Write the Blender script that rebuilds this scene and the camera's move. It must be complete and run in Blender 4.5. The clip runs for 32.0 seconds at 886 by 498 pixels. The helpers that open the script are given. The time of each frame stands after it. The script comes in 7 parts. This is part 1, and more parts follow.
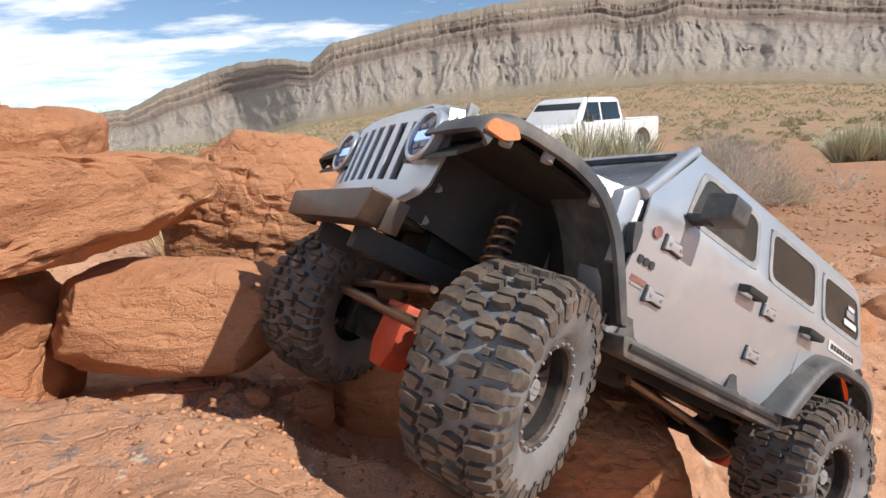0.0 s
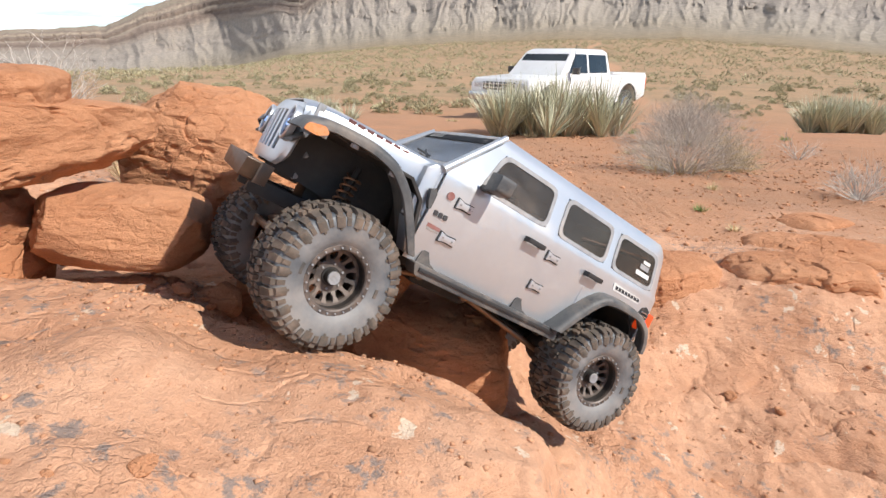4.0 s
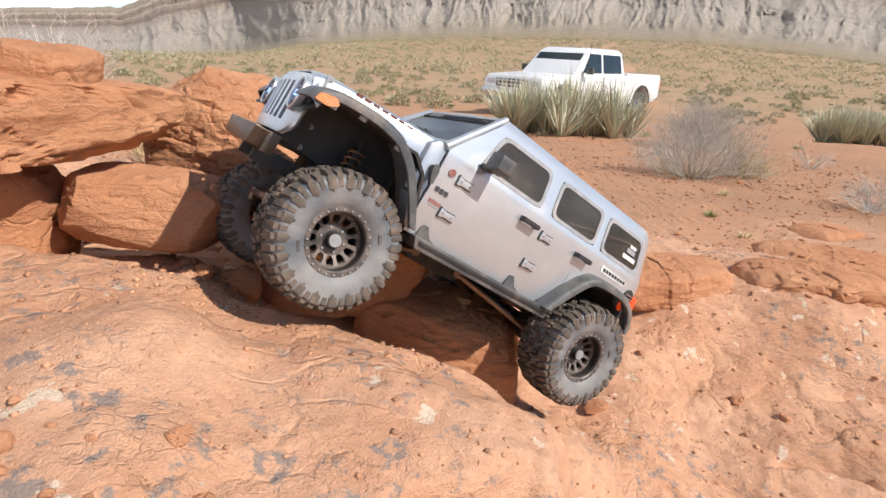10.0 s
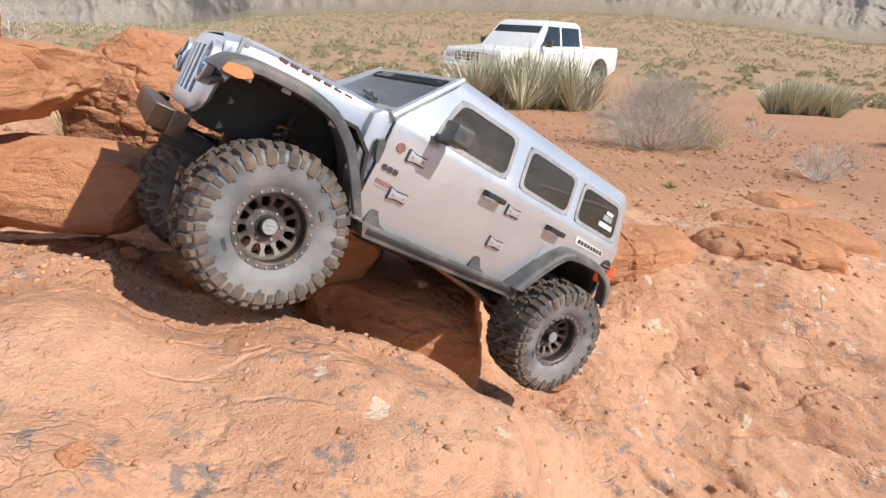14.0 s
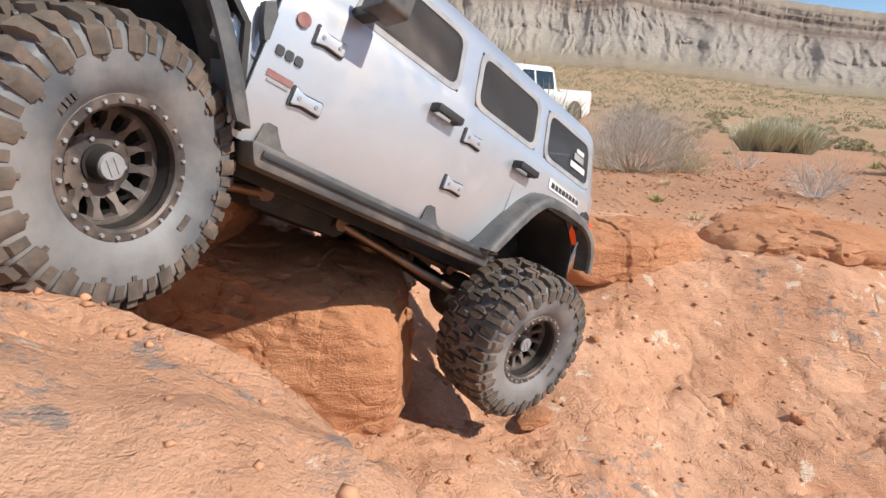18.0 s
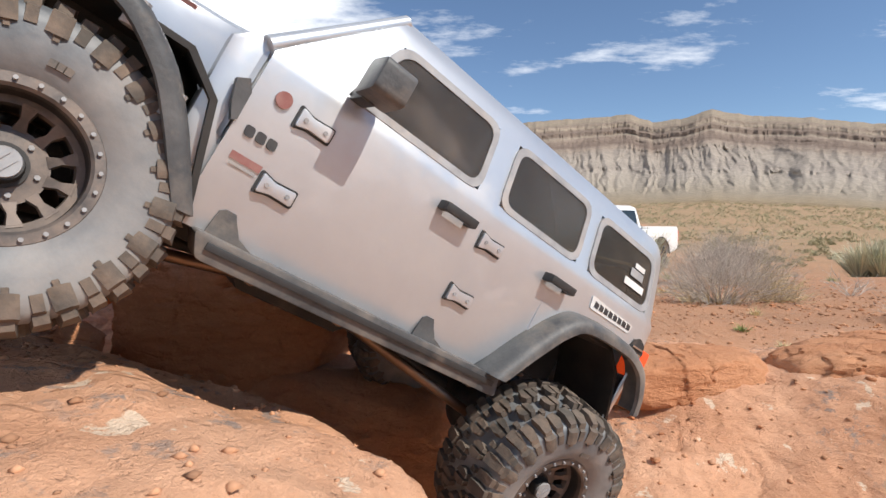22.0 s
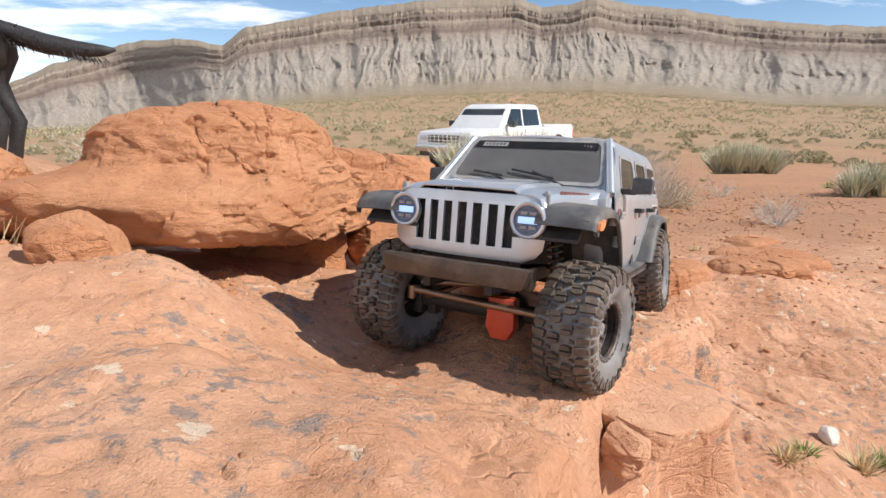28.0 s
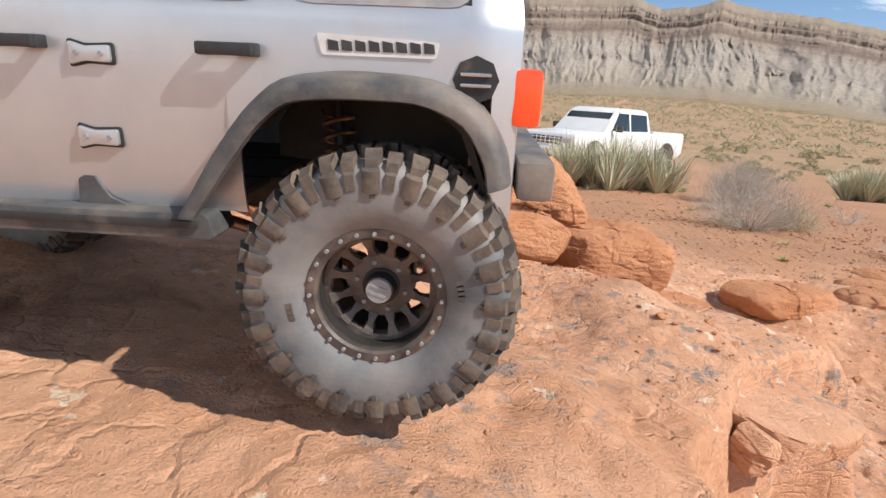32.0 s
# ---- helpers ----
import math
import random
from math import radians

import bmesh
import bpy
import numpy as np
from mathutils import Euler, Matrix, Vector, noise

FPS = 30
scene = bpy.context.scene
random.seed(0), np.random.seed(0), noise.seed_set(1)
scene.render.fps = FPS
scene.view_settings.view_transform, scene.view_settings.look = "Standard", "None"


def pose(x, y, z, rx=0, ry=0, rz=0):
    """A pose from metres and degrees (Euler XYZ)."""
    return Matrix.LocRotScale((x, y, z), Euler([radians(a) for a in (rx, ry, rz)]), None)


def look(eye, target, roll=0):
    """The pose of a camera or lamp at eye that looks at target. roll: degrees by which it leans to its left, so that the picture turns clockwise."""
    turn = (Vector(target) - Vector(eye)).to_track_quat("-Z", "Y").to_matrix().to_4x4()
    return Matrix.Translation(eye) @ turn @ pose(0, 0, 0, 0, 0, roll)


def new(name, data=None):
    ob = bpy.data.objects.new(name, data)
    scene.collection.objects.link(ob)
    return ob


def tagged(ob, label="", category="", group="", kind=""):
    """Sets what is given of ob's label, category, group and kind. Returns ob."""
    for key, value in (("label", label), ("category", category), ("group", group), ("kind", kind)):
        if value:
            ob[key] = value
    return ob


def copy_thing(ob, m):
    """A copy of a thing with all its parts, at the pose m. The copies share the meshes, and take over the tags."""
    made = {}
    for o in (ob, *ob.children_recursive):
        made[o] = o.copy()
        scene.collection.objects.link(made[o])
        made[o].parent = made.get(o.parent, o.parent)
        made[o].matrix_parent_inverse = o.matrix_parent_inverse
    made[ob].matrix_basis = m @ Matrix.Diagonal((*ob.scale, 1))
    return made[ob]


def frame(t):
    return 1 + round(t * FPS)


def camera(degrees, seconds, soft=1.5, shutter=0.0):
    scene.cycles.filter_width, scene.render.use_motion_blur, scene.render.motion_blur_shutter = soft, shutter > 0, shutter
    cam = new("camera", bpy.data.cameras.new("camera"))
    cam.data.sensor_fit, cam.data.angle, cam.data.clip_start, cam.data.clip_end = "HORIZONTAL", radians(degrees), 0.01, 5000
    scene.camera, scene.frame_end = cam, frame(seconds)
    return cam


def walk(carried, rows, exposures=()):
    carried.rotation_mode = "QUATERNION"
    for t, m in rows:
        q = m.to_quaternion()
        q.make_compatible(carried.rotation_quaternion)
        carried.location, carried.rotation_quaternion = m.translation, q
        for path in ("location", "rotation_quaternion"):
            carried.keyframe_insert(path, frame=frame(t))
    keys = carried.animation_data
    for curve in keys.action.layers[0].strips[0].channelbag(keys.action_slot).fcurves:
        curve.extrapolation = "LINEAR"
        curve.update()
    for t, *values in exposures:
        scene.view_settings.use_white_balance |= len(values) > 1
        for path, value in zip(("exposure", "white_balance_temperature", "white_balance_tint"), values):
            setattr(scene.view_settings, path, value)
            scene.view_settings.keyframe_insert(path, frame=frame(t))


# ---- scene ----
cam = camera(77.61, 32.0)
PATH = [
    (0, -0.0203, -0.0412, 0.4669, 77.02, 2.61, -2.20),
    (0.5, -0.0341, 0.0051, 0.4544, 72.54, 1.29, -7.08),
    (1, -0.0412, 0.0119, 0.4621, 70.62, 0.89, -9.89),
    (1.5, -0.0427, 0.0178, 0.4621, 69.96, 0.64, -10.67),
    (2, -0.0356, -0.0104, 0.4728, 70.25, 0.80, -10.84),
    (2.5, -0.0257, -0.0948, 0.4906, 70.54, 1.26, -9.90),
    (3, 0.0021, -0.1720, 0.5176, 71.59, -1.17, -5.83),
    (3.5, 0.1042, -0.2394, 0.5143, 71.63, -1.23, -2.83),
    (5.5, 0.1561, -0.2975, 0.5210, 69.93, -1.40, -3.91),
    (6, 0.1517, -0.3015, 0.5207, 70.07, -2.00, -3.93),
    (6.5, 0.1444, -0.3001, 0.5207, 70.21, -2.19, -3.72),
    (7, 0.1405, -0.2982, 0.5201, 70.39, -2.37, -3.56),
    (7.5, 0.1364, -0.2951, 0.5200, 70.69, -2.55, -3.40),
    (8, 0.1296, -0.2912, 0.5214, 70.85, -2.66, -2.86),
    (8.5, 0.1252, -0.2913, 0.5193, 70.65, -2.64, -2.48),
    (9, 0.1154, -0.2842, 0.5163, 70.81, -3.17, -1.74),
    (9.5, 0.1111, -0.2847, 0.5172, 70.96, -3.23, -1.52),
    (10, 0.1129, -0.2850, 0.5159, 70.73, -3.29, -1.64),
    (10.5, 0.1101, -0.2821, 0.5137, 70.86, -3.01, -1.52),
    (11, 0.1090, -0.2831, 0.5141, 70.68, -3.20, -1.53),
    (11.5, 0.1050, -0.2773, 0.5109, 70.79, -3.18, -1.15),
    (12, 0.1074, -0.2774, 0.5122, 70.76, -3.26, -1.44),
    (12.5, 0.1202, -0.2816, 0.5116, 70.32, -3.14, -2.31),
    (13, 0.1387, -0.2753, 0.5104, 69.99, -2.58, -2.81),
    (13.5, 0.1428, -0.2491, 0.5130, 69.75, -2.28, -3.04),
    (14, 0.1271, -0.2279, 0.4924, 68.55, -3.35, -5.71),
    (14.5, 0.1227, -0.2241, 0.4953, 68.82, -2.85, -8.18),
    (16.5, 0.1027, -0.1519, 0.4423, 68.12, -4.55, -12.05),
    (17, 0.1430, -0.1120, 0.4299, 70.59, -4.10, -10.74),
    (17.5, 0.2295, -0.0056, 0.3455, 72.47, -3.68, -8.20),
    (18, 0.2567, 0.0483, 0.2767, 73.37, -3.60, -7.77),
    (18.5, 0.2737, 0.0506, 0.2131, 74.21, -3.33, -7.10),
    (19, 0.3320, 0.0218, 0.2143, 76.33, -2.09, -5.76),
    (19.5, 0.3330, 0.0091, 0.2287, 78.95, -0.90, -4.27),
    (20, 0.3287, -0.0141, 0.2460, 81.85, 0.27, -2.70),
    (20.5, 0.3198, -0.0449, 0.2590, 84.85, 0.69, -1.16),
    (21, 0.3027, -0.0894, 0.2819, 87.24, 0.33, 0.17),
    (21.5, 0.2827, -0.1057, 0.2868, 88.19, -0.37, 0.58),
    (22, 0.2952, -0.1092, 0.2888, 87.92, 0.09, 1.02),
    (22.5, 0.2560, -0.1285, 0.3136, 86.83, 1.23, 0.43),
    (23, 0.1271, -0.2448, 0.4128, 83.33, 1.04, -2.24),
    (23.5, 0.0761, -0.3010, 0.4400, 80.93, 1.97, -5.31),
    (24, -0.0211, -0.3379, 0.4461, 79.14, 2.78, -8.25),
    (24.5, -0.0959, -0.3493, 0.4524, 77.31, 3.04, -11.03),
    (26.5, -0.2351, -0.5792, 0.5502, 75.68, 1.11, -9.23),
    (27, -0.2654, -0.6449, 0.5638, 75.48, 1.18, -8.19),
    (27.5, -0.3496, -0.6998, 0.5549, 75.31, 0.37, -8.47),
    (28, -0.4564, -0.7894, 0.5782, 76.47, -0.38, -10.41),
    (28.5, -0.4937, -0.8348, 0.5870, 77.19, -1.70, -10.19),
    (29, -0.5256, -0.8464, 0.6050, 77.10, -2.67, -8.28),
    (29.5, -0.5310, -0.8606, 0.6100, 77.30, -2.42, -7.21),
    (30, -0.5466, -0.8775, 0.6096, 76.96, -2.49, -5.69),
    (30.5, -0.5520, -0.8753, 0.5952, 76.72, -3.05, -4.33),
    (31, -0.5523, -0.8651, 0.5856, 76.37, -3.20, -3.25),
    (31.5, -0.5634, -0.8723, 0.5858, 76.03, -3.72, -2.21),
    (32, -0.5717, -0.8713, 0.5777, 75.64, -4.32, -0.26),
]
walk(cam, [(t, pose(x, y, z, rx, ry, rz)) for t, x, y, z, rx, ry, rz in PATH],
     exposures=((0.0, 0.16), (0.5, 0.36), (1.0, 0.46), (2.0, 0.52), (2.6, 0.48), (3.2, 0.42), (4.5, 0.33), (18.0, 0.31), (20.0, 0.22), (22.5, 0.22), (24.0, 0.26), (32.0, 0.28)))

# ---- world, sun, exposure ----
SUN_AZ, SUN_EL = -30.0, 43.0
SUN_DIR = Vector((math.cos(radians(SUN_AZ)) * math.cos(radians(SUN_EL)), math.sin(radians(SUN_AZ)) * math.cos(radians(SUN_EL)), math.sin(radians(SUN_EL))))
sun = new("sun", bpy.data.lights.new("sun", "SUN"))
sun.data.energy, sun.data.angle, sun.data.color = 4.6, radians(0.55), (1.0, 0.955, 0.88)
sun.matrix_world = look(SUN_DIR * 30, (0, 0, 0))


def build_world():
    w = bpy.data.worlds.new("desert_sky")
    scene.world = w
    w.use_nodes = True
    nt = w.node_tree
    nt.nodes.clear()
    out = nt.nodes.new("ShaderNodeOutputWorld")
    bg = nt.nodes.new("ShaderNodeBackground")
    sky = nt.nodes.new("ShaderNodeTexSky")
    sky.sky_type, sky.sun_disc = "NISHITA", False
    sky.sun_elevation, sky.sun_rotation = radians(SUN_EL), radians(90 - SUN_AZ)
    sky.altitude, sky.air_density, sky.dust_density, sky.ozone_density = 1300, 1.0, 0.15, 3.0
    co = nt.nodes.new("ShaderNodeTexCoord")
    # clouds: a flat layer seen from below, streaked from left to right
    sep = nt.nodes.new("ShaderNodeSeparateXYZ")
    nt.links.new(co.outputs["Generated"], sep.inputs[0])
    up = nt.nodes.new("ShaderNodeMath"); up.operation = "ADD"; up.inputs[1].default_value = 0.12
    nt.links.new(sep.outputs["Z"], up.inputs[0])
    top = nt.nodes.new("ShaderNodeMath"); top.operation = "MAXIMUM"; top.inputs[1].default_value = 0.05
    nt.links.new(up.outputs[0], top.inputs[0])
    div = nt.nodes.new("ShaderNodeVectorMath"); div.operation = "DIVIDE"
    comb = nt.nodes.new("ShaderNodeCombineXYZ")
    for i in range(3):
        nt.links.new(top.outputs[0], comb.inputs[i])
    nt.links.new(co.outputs["Generated"], div.inputs[0])
    nt.links.new(comb.outputs[0], div.inputs[1])
    mp = nt.nodes.new("ShaderNodeMapping"); mp.inputs["Scale"].default_value = (0.55, 1.0, 1.0)
    mp.inputs["Location"].default_value = (0.35, 0.2, 0.0)
    nt.links.new(div.outputs[0], mp.inputs[0])
    n1 = nt.nodes.new("ShaderNodeTexNoise"); n1.inputs["Scale"].default_value, n1.inputs["Detail"].default_value, n1.inputs["Roughness"].default_value = 1.7, 9.0, 0.62
    nt.links.new(mp.outputs[0], n1.inputs["Vector"])
    # more cloud towards the west (negative x)
    west = nt.nodes.new("ShaderNodeMapRange"); west.inputs[1].default_value, west.inputs[2].default_value, west.inputs[3].default_value, west.inputs[4].default_value = -0.65, 0.25, 0.17, -0.03
    nt.links.new(sep.outputs["X"], west.inputs[0])
    add = nt.nodes.new("ShaderNodeMath"); add.operation = "ADD"
    nt.links.new(n1.outputs["Fac"], add.inputs[0]); nt.links.new(west.outputs[0], add.inputs[1])
    ramp = nt.nodes.new("ShaderNodeValToRGB")
    ramp.color_ramp.elements[0].position, ramp.color_ramp.elements[1].position = 0.545, 0.70
    nt.links.new(add.outputs[0], ramp.inputs[0])
    mix = nt.nodes.new("ShaderNodeMix"); mix.data_type = "RGBA"
    nt.links.new(ramp.outputs[0], mix.inputs["Factor"])
    nt.links.new(sky.outputs[0], mix.inputs["A"])
    mix.inputs["B"].default_value = (9.6, 9.8, 10.2, 1)
    nt.links.new(mix.outputs["Result"], bg.inputs["Color"])
    bg.inputs["Strength"].default_value = 0.112
    nt.links.new(bg.outputs[0], out.inputs["Surface"])


build_world()


# ---- materials ----
def mat(name, base, rough=0.6, metal=0.0, spec=0.5, vary=None, scale=20.0, bump=0.0, bump_scale=120.0, dust=None, dust_amount=0.0, coord="Object", coat=0.0, alpha=1.0, transmission=0.0, emit=None, emit_strength=0.0, island=False):
    """A painted, worn or dusty surface: base colour with two scales of variation, an optional dust film, fine relief."""
    m = bpy.data.materials.new(name)
    m.use_nodes = True
    nt = m.node_tree
    b = nt.nodes["Principled BSDF"]
    b.inputs["Base Color"].default_value = (*base, 1)
    b.inputs["Roughness"].default_value, b.inputs["Metallic"].default_value = rough, metal
    b.inputs["Specular IOR Level"].default_value = spec
    b.inputs["Coat Weight"].default_value = coat
    b.inputs["Alpha"].default_value = alpha
    b.inputs["Transmission Weight"].default_value = transmission
    if emit:
        b.inputs["Emission Color"].default_value, b.inputs["Emission Strength"].default_value = (*emit, 1), emit_strength
    co = nt.nodes.new("ShaderNodeTexCoord")
    vec = co.outputs[coord]
    col = None
    if vary:
        n = nt.nodes.new("ShaderNodeTexNoise")
        n.inputs["Scale"].default_value, n.inputs["Detail"].default_value, n.inputs["Roughness"].default_value = scale, 8, 0.6
        nt.links.new(vec, n.inputs["Vector"])
        r = nt.nodes.new("ShaderNodeMapRange"); r.inputs[1].default_value, r.inputs[2].default_value = 0.35, 0.68
        nt.links.new(n.outputs["Fac"], r.inputs[0])
        mx = nt.nodes.new("ShaderNodeMix"); mx.data_type = "RGBA"
        mx.inputs["A"].default_value, mx.inputs["B"].default_value = (*base, 1), (*vary, 1)
        nt.links.new(r.outputs[0], mx.inputs["Factor"])
        col = mx.outputs["Result"]
    if island:
        g = nt.nodes.new("ShaderNodeNewGeometry")
        hs = nt.nodes.new("ShaderNodeHueSaturation")
        rr = nt.nodes.new("ShaderNodeMapRange"); rr.inputs[3].default_value, rr.inputs[4].default_value = 0.6, 1.35
        nt.links.new(g.outputs["Random Per Island"], rr.inputs[0])
        nt.links.new(rr.outputs[0], hs.inputs["Value"])
        if col:
            nt.links.new(col, hs.inputs["Color"])
        else:
            hs.inputs["Color"].default_value = (*base, 1)
        col = hs.outputs[0]
    if dust:
        n = nt.nodes.new("ShaderNodeTexNoise")
        n.inputs["Scale"].default_value, n.inputs["Detail"].default_value, n.inputs["Roughness"].default_value = scale * 0.45, 10, 0.68
        nt.links.new(vec, n.inputs["Vector"])
        r = nt.nodes.new("ShaderNodeMapRange"); r.inputs[1].default_value, r.inputs[2].default_value, r.inputs[4].default_value = 0.62 - dust_amount * 0.4, 0.95 - dust_amount * 0.3, 0.85
        nt.links.new(n.outputs["Fac"], r.inputs[0])
        mx = nt.nodes.new("ShaderNodeMix"); mx.data_type = "RGBA"
        if col:
            nt.links.new(col, mx.inputs["A"])
        else:
            mx.inputs["A"].default_value = (*base, 1)
        mx.inputs["B"].default_value = (*dust, 1)
        nt.links.new(r.outputs[0], mx.inputs["Factor"])
        col = mx.outputs["Result"]
        rg = nt.nodes.new("ShaderNodeMapRange"); rg.inputs[3].default_value, rg.inputs[4].default_value = rough, 0.85
        nt.links.new(r.outputs[0], rg.inputs[0])
        nt.links.new(rg.outputs[0], b.inputs["Roughness"])
        if metal > 0:
            mm = nt.nodes.new("ShaderNodeMapRange"); mm.inputs[3].default_value, mm.inputs[4].default_value = metal, 0.0
            nt.links.new(r.outputs[0], mm.inputs[0])
            nt.links.new(mm.outputs[0], b.inputs["Metallic"])
    if col:
        nt.links.new(col, b.inputs["Base Color"])
    if bump:
        n = nt.nodes.new("ShaderNodeTexNoise")
        n.inputs["Scale"].default_value, n.inputs["Detail"].default_value = bump_scale, 6
        nt.links.new(vec, n.inputs["Vector"])
        bp = nt.nodes.new("ShaderNodeBump"); bp.inputs["Strength"].default_value, bp.inputs["Distance"].default_value = bump, 0.01
        nt.links.new(n.outputs["Fac"], bp.inputs["Height"])
        nt.links.new(bp.outputs[0], b.inputs["Normal"])
    return m


def rock_material(name, light, deep, lichen=0.0, far=False, sand=0.0):
    """Red sandstone: broad patches, thin strata, grain, dark varnish, pale lichen spots; distant ground goes over to sandy soil."""
    m = bpy.data.materials.new(name)
    m.use_nodes = True
    nt = m.node_tree
    b = nt.nodes["Principled BSDF"]
    b.inputs["Roughness"].default_value, b.inputs["Specular IOR Level"].default_value = 0.92, 0.18
    geo = nt.nodes.new("ShaderNodeNewGeometry")
    pos = geo.outputs["Position"]

    def noise_at(sc, det=8, rough=0.6, stretch=None, off=(0, 0, 0)):
        mp = nt.nodes.new("ShaderNodeMapping")
        mp.inputs["Scale"].default_value = stretch or (1, 1, 1)
        mp.inputs["Location"].default_value = off
        nt.links.new(pos, mp.inputs[0])
        n = nt.nodes.new("ShaderNodeTexNoise")
        n.inputs["Scale"].default_value, n.inputs["Detail"].default_value, n.inputs["Roughness"].default_value = sc, det, rough
        nt.links.new(mp.outputs[0], n.inputs["Vector"])
        return n.outputs["Fac"]

    def ranged(src, a, c, lo=0.0, hi=1.0):
        r = nt.nodes.new("ShaderNodeMapRange")
        r.inputs[1].default_value, r.inputs[2].default_value, r.inputs[3].default_value, r.inputs[4].default_value = a, c, lo, hi
        nt.links.new(src, r.inputs[0])
        return r.outputs[0]

    def blend(fac, a, c):
        x = nt.nodes.new("ShaderNodeMix"); x.data_type = "RGBA"
        nt.links.new(fac, x.inputs["Factor"])
        for key, v in (("A", a), ("B", c)):
            if isinstance(v, tuple):
                x.inputs[key].default_value = (*v, 1)
            else:
                nt.links.new(v, x.inputs[key])
        return x.outputs["Result"]

    col = blend(ranged(noise_at(4.5), 0.35, 0.66), light, deep)
    col = blend(ranged(noise_at(9, 6, 0.55, (1, 1, 7)), 0.48, 0.72, 0, 0.45), col, tuple(c * 0.78 for c in deep))
    col = blend(ranged(noise_at(60, 6, 0.7), 0.5, 0.75, 0, 0.4), col, tuple(min(1, c * 1.25) for c in light))
    if lichen:
        spots = ranged(noise_at(34, 9, 0.72, None, (3, 1, 2)), 0.535, 0.60)
        area = ranged(noise_at(3.2, 3, 0.5, None, (7, 2, 5)), 0.46, 0.56)
        mul = nt.nodes.new("ShaderNodeMath"); mul.operation = "MULTIPLY"
        nt.links.new(spots, mul.inputs[0]); nt.links.new(area, mul.inputs[1])
        amt = nt.nodes.new("ShaderNodeMath"); amt.operation = "MULTIPLY"; amt.inputs[1].default_value = lichen
        nt.links.new(mul.outputs[0], amt.inputs[0])
        col = blend(amt.outputs[0], col, (0.30, 0.225, 0.185))
        pale = ranged(noise_at(19, 6, 0.6, None, (1, 9, 4)), 0.64, 0.66, 0, 0.8 * lichen)
        col = blend(pale, col, (0.70, 0.56, 0.42))
    if far:
        sep = nt.nodes.new("ShaderNodeSeparateXYZ")
        nt.links.new(pos, sep.inputs[0])
        wob = noise_at(1.1, 5)
        s = nt.nodes.new("ShaderNodeMath"); s.operation = "MULTIPLY_ADD"; s.inputs[1].default_value = 2.2
        nt.links.new(wob, s.inputs[0]); nt.links.new(sep.outputs["Y"], s.inputs[2])
        soil = ranged(s.outputs[0], 2.6, 3.6)
        earth = blend(ranged(noise_at(1.6), 0.4, 0.62), (0.44, 0.225, 0.125), (0.37, 0.20, 0.118))
        earth = blend(ranged(noise_at(75, 4, 0.75), 0.56, 0.66, 0, 0.7), earth, (0.55, 0.38, 0.25))
        col = blend(soil, col, earth)
        plain = ranged(s.outputs[0], 12.0, 30.0)
        pcol = blend(ranged(noise_at(0.35, 7), 0.40, 0.62), (0.40, 0.255, 0.15), (0.30, 0.215, 0.127))
        pcol = blend(ranged(noise_at(2.6, 6, 0.7), 0.54, 0.62, 0, 0.5), pcol, (0.17, 0.15, 0.085))
        # a dirt track worn through the scrub past the truck
        def calc(op, a, c):
            x = nt.nodes.new("ShaderNodeMath"); x.operation = op
            for i, v in enumerate((a, c)):
                if isinstance(v, (int, float)):
                    x.inputs[i].default_value = v
                elif v is not None:
                    nt.links.new(v, x.inputs[i])
            return x.outputs[0]
        mid = calc("ADD", calc("MULTIPLY", sep.outputs["Y"], 0.30), calc("ADD", calc("MULTIPLY", calc("SINE", calc("MULTIPLY", sep.outputs["Y"], 0.11), None), 1.5), 2.4))
        off = calc("ABSOLUTE", calc("SUBTRACT", sep.outputs["X"], mid), None)
        pcol = blend(ranged(calc("ADD", off, calc("MULTIPLY", noise_at(1.4, 4), 0.8)), 0.9, 1.6, 0.85, 0.0), pcol, (0.47, 0.27, 0.16))
        col = blend(plain, col, pcol)
    # sand grains and dark specks
    col = blend(ranged(noise_at(330, 3, 0.75, None, (3, 8, 1)), 0.56, 0.68, 0, 0.22), col, tuple(c * 0.55 for c in deep))
    col = blend(ranged(noise_at(210, 3, 0.75, None, (6, 2, 9)), 0.56, 0.68, 0, 0.3), col, tuple(min(1, c * 1.3) for c in light))
    nt.links.new(col, b.inputs["Base Color"])
    # relief: grain, broken crust with sharp seams, fine pits
    def seams(sc, off):
        wob = nt.nodes.new("ShaderNodeVectorMath"); wob.operation = "MULTIPLY_ADD"
        wn = nt.nodes.new("ShaderNodeTexNoise"); wn.inputs["Scale"].default_value, wn.inputs["Detail"].default_value = sc * 0.9, 4
        nt.links.new(pos, wn.inputs["Vector"])
        wob.inputs[1].default_value = (1.3 / sc,) * 3
        nt.links.new(wn.outputs["Color"], wob.inputs[0]); nt.links.new(pos, wob.inputs[2])
        mp = nt.nodes.new("ShaderNodeMapping"); mp.inputs["Location"].default_value = off; mp.inputs["Scale"].default_value = (0.8, 1.2, 1.8)
        nt.links.new(wob.outputs[0], mp.inputs[0])
        vo = nt.nodes.new("ShaderNodeTexVoronoi"); vo.feature = "DISTANCE_TO_EDGE"; vo.inputs["Scale"].default_value = sc
        nt.links.new(mp.outputs[0], vo.inputs["Vector"])
        return ranged(vo.outputs["Distance"], 0.0, 0.06)

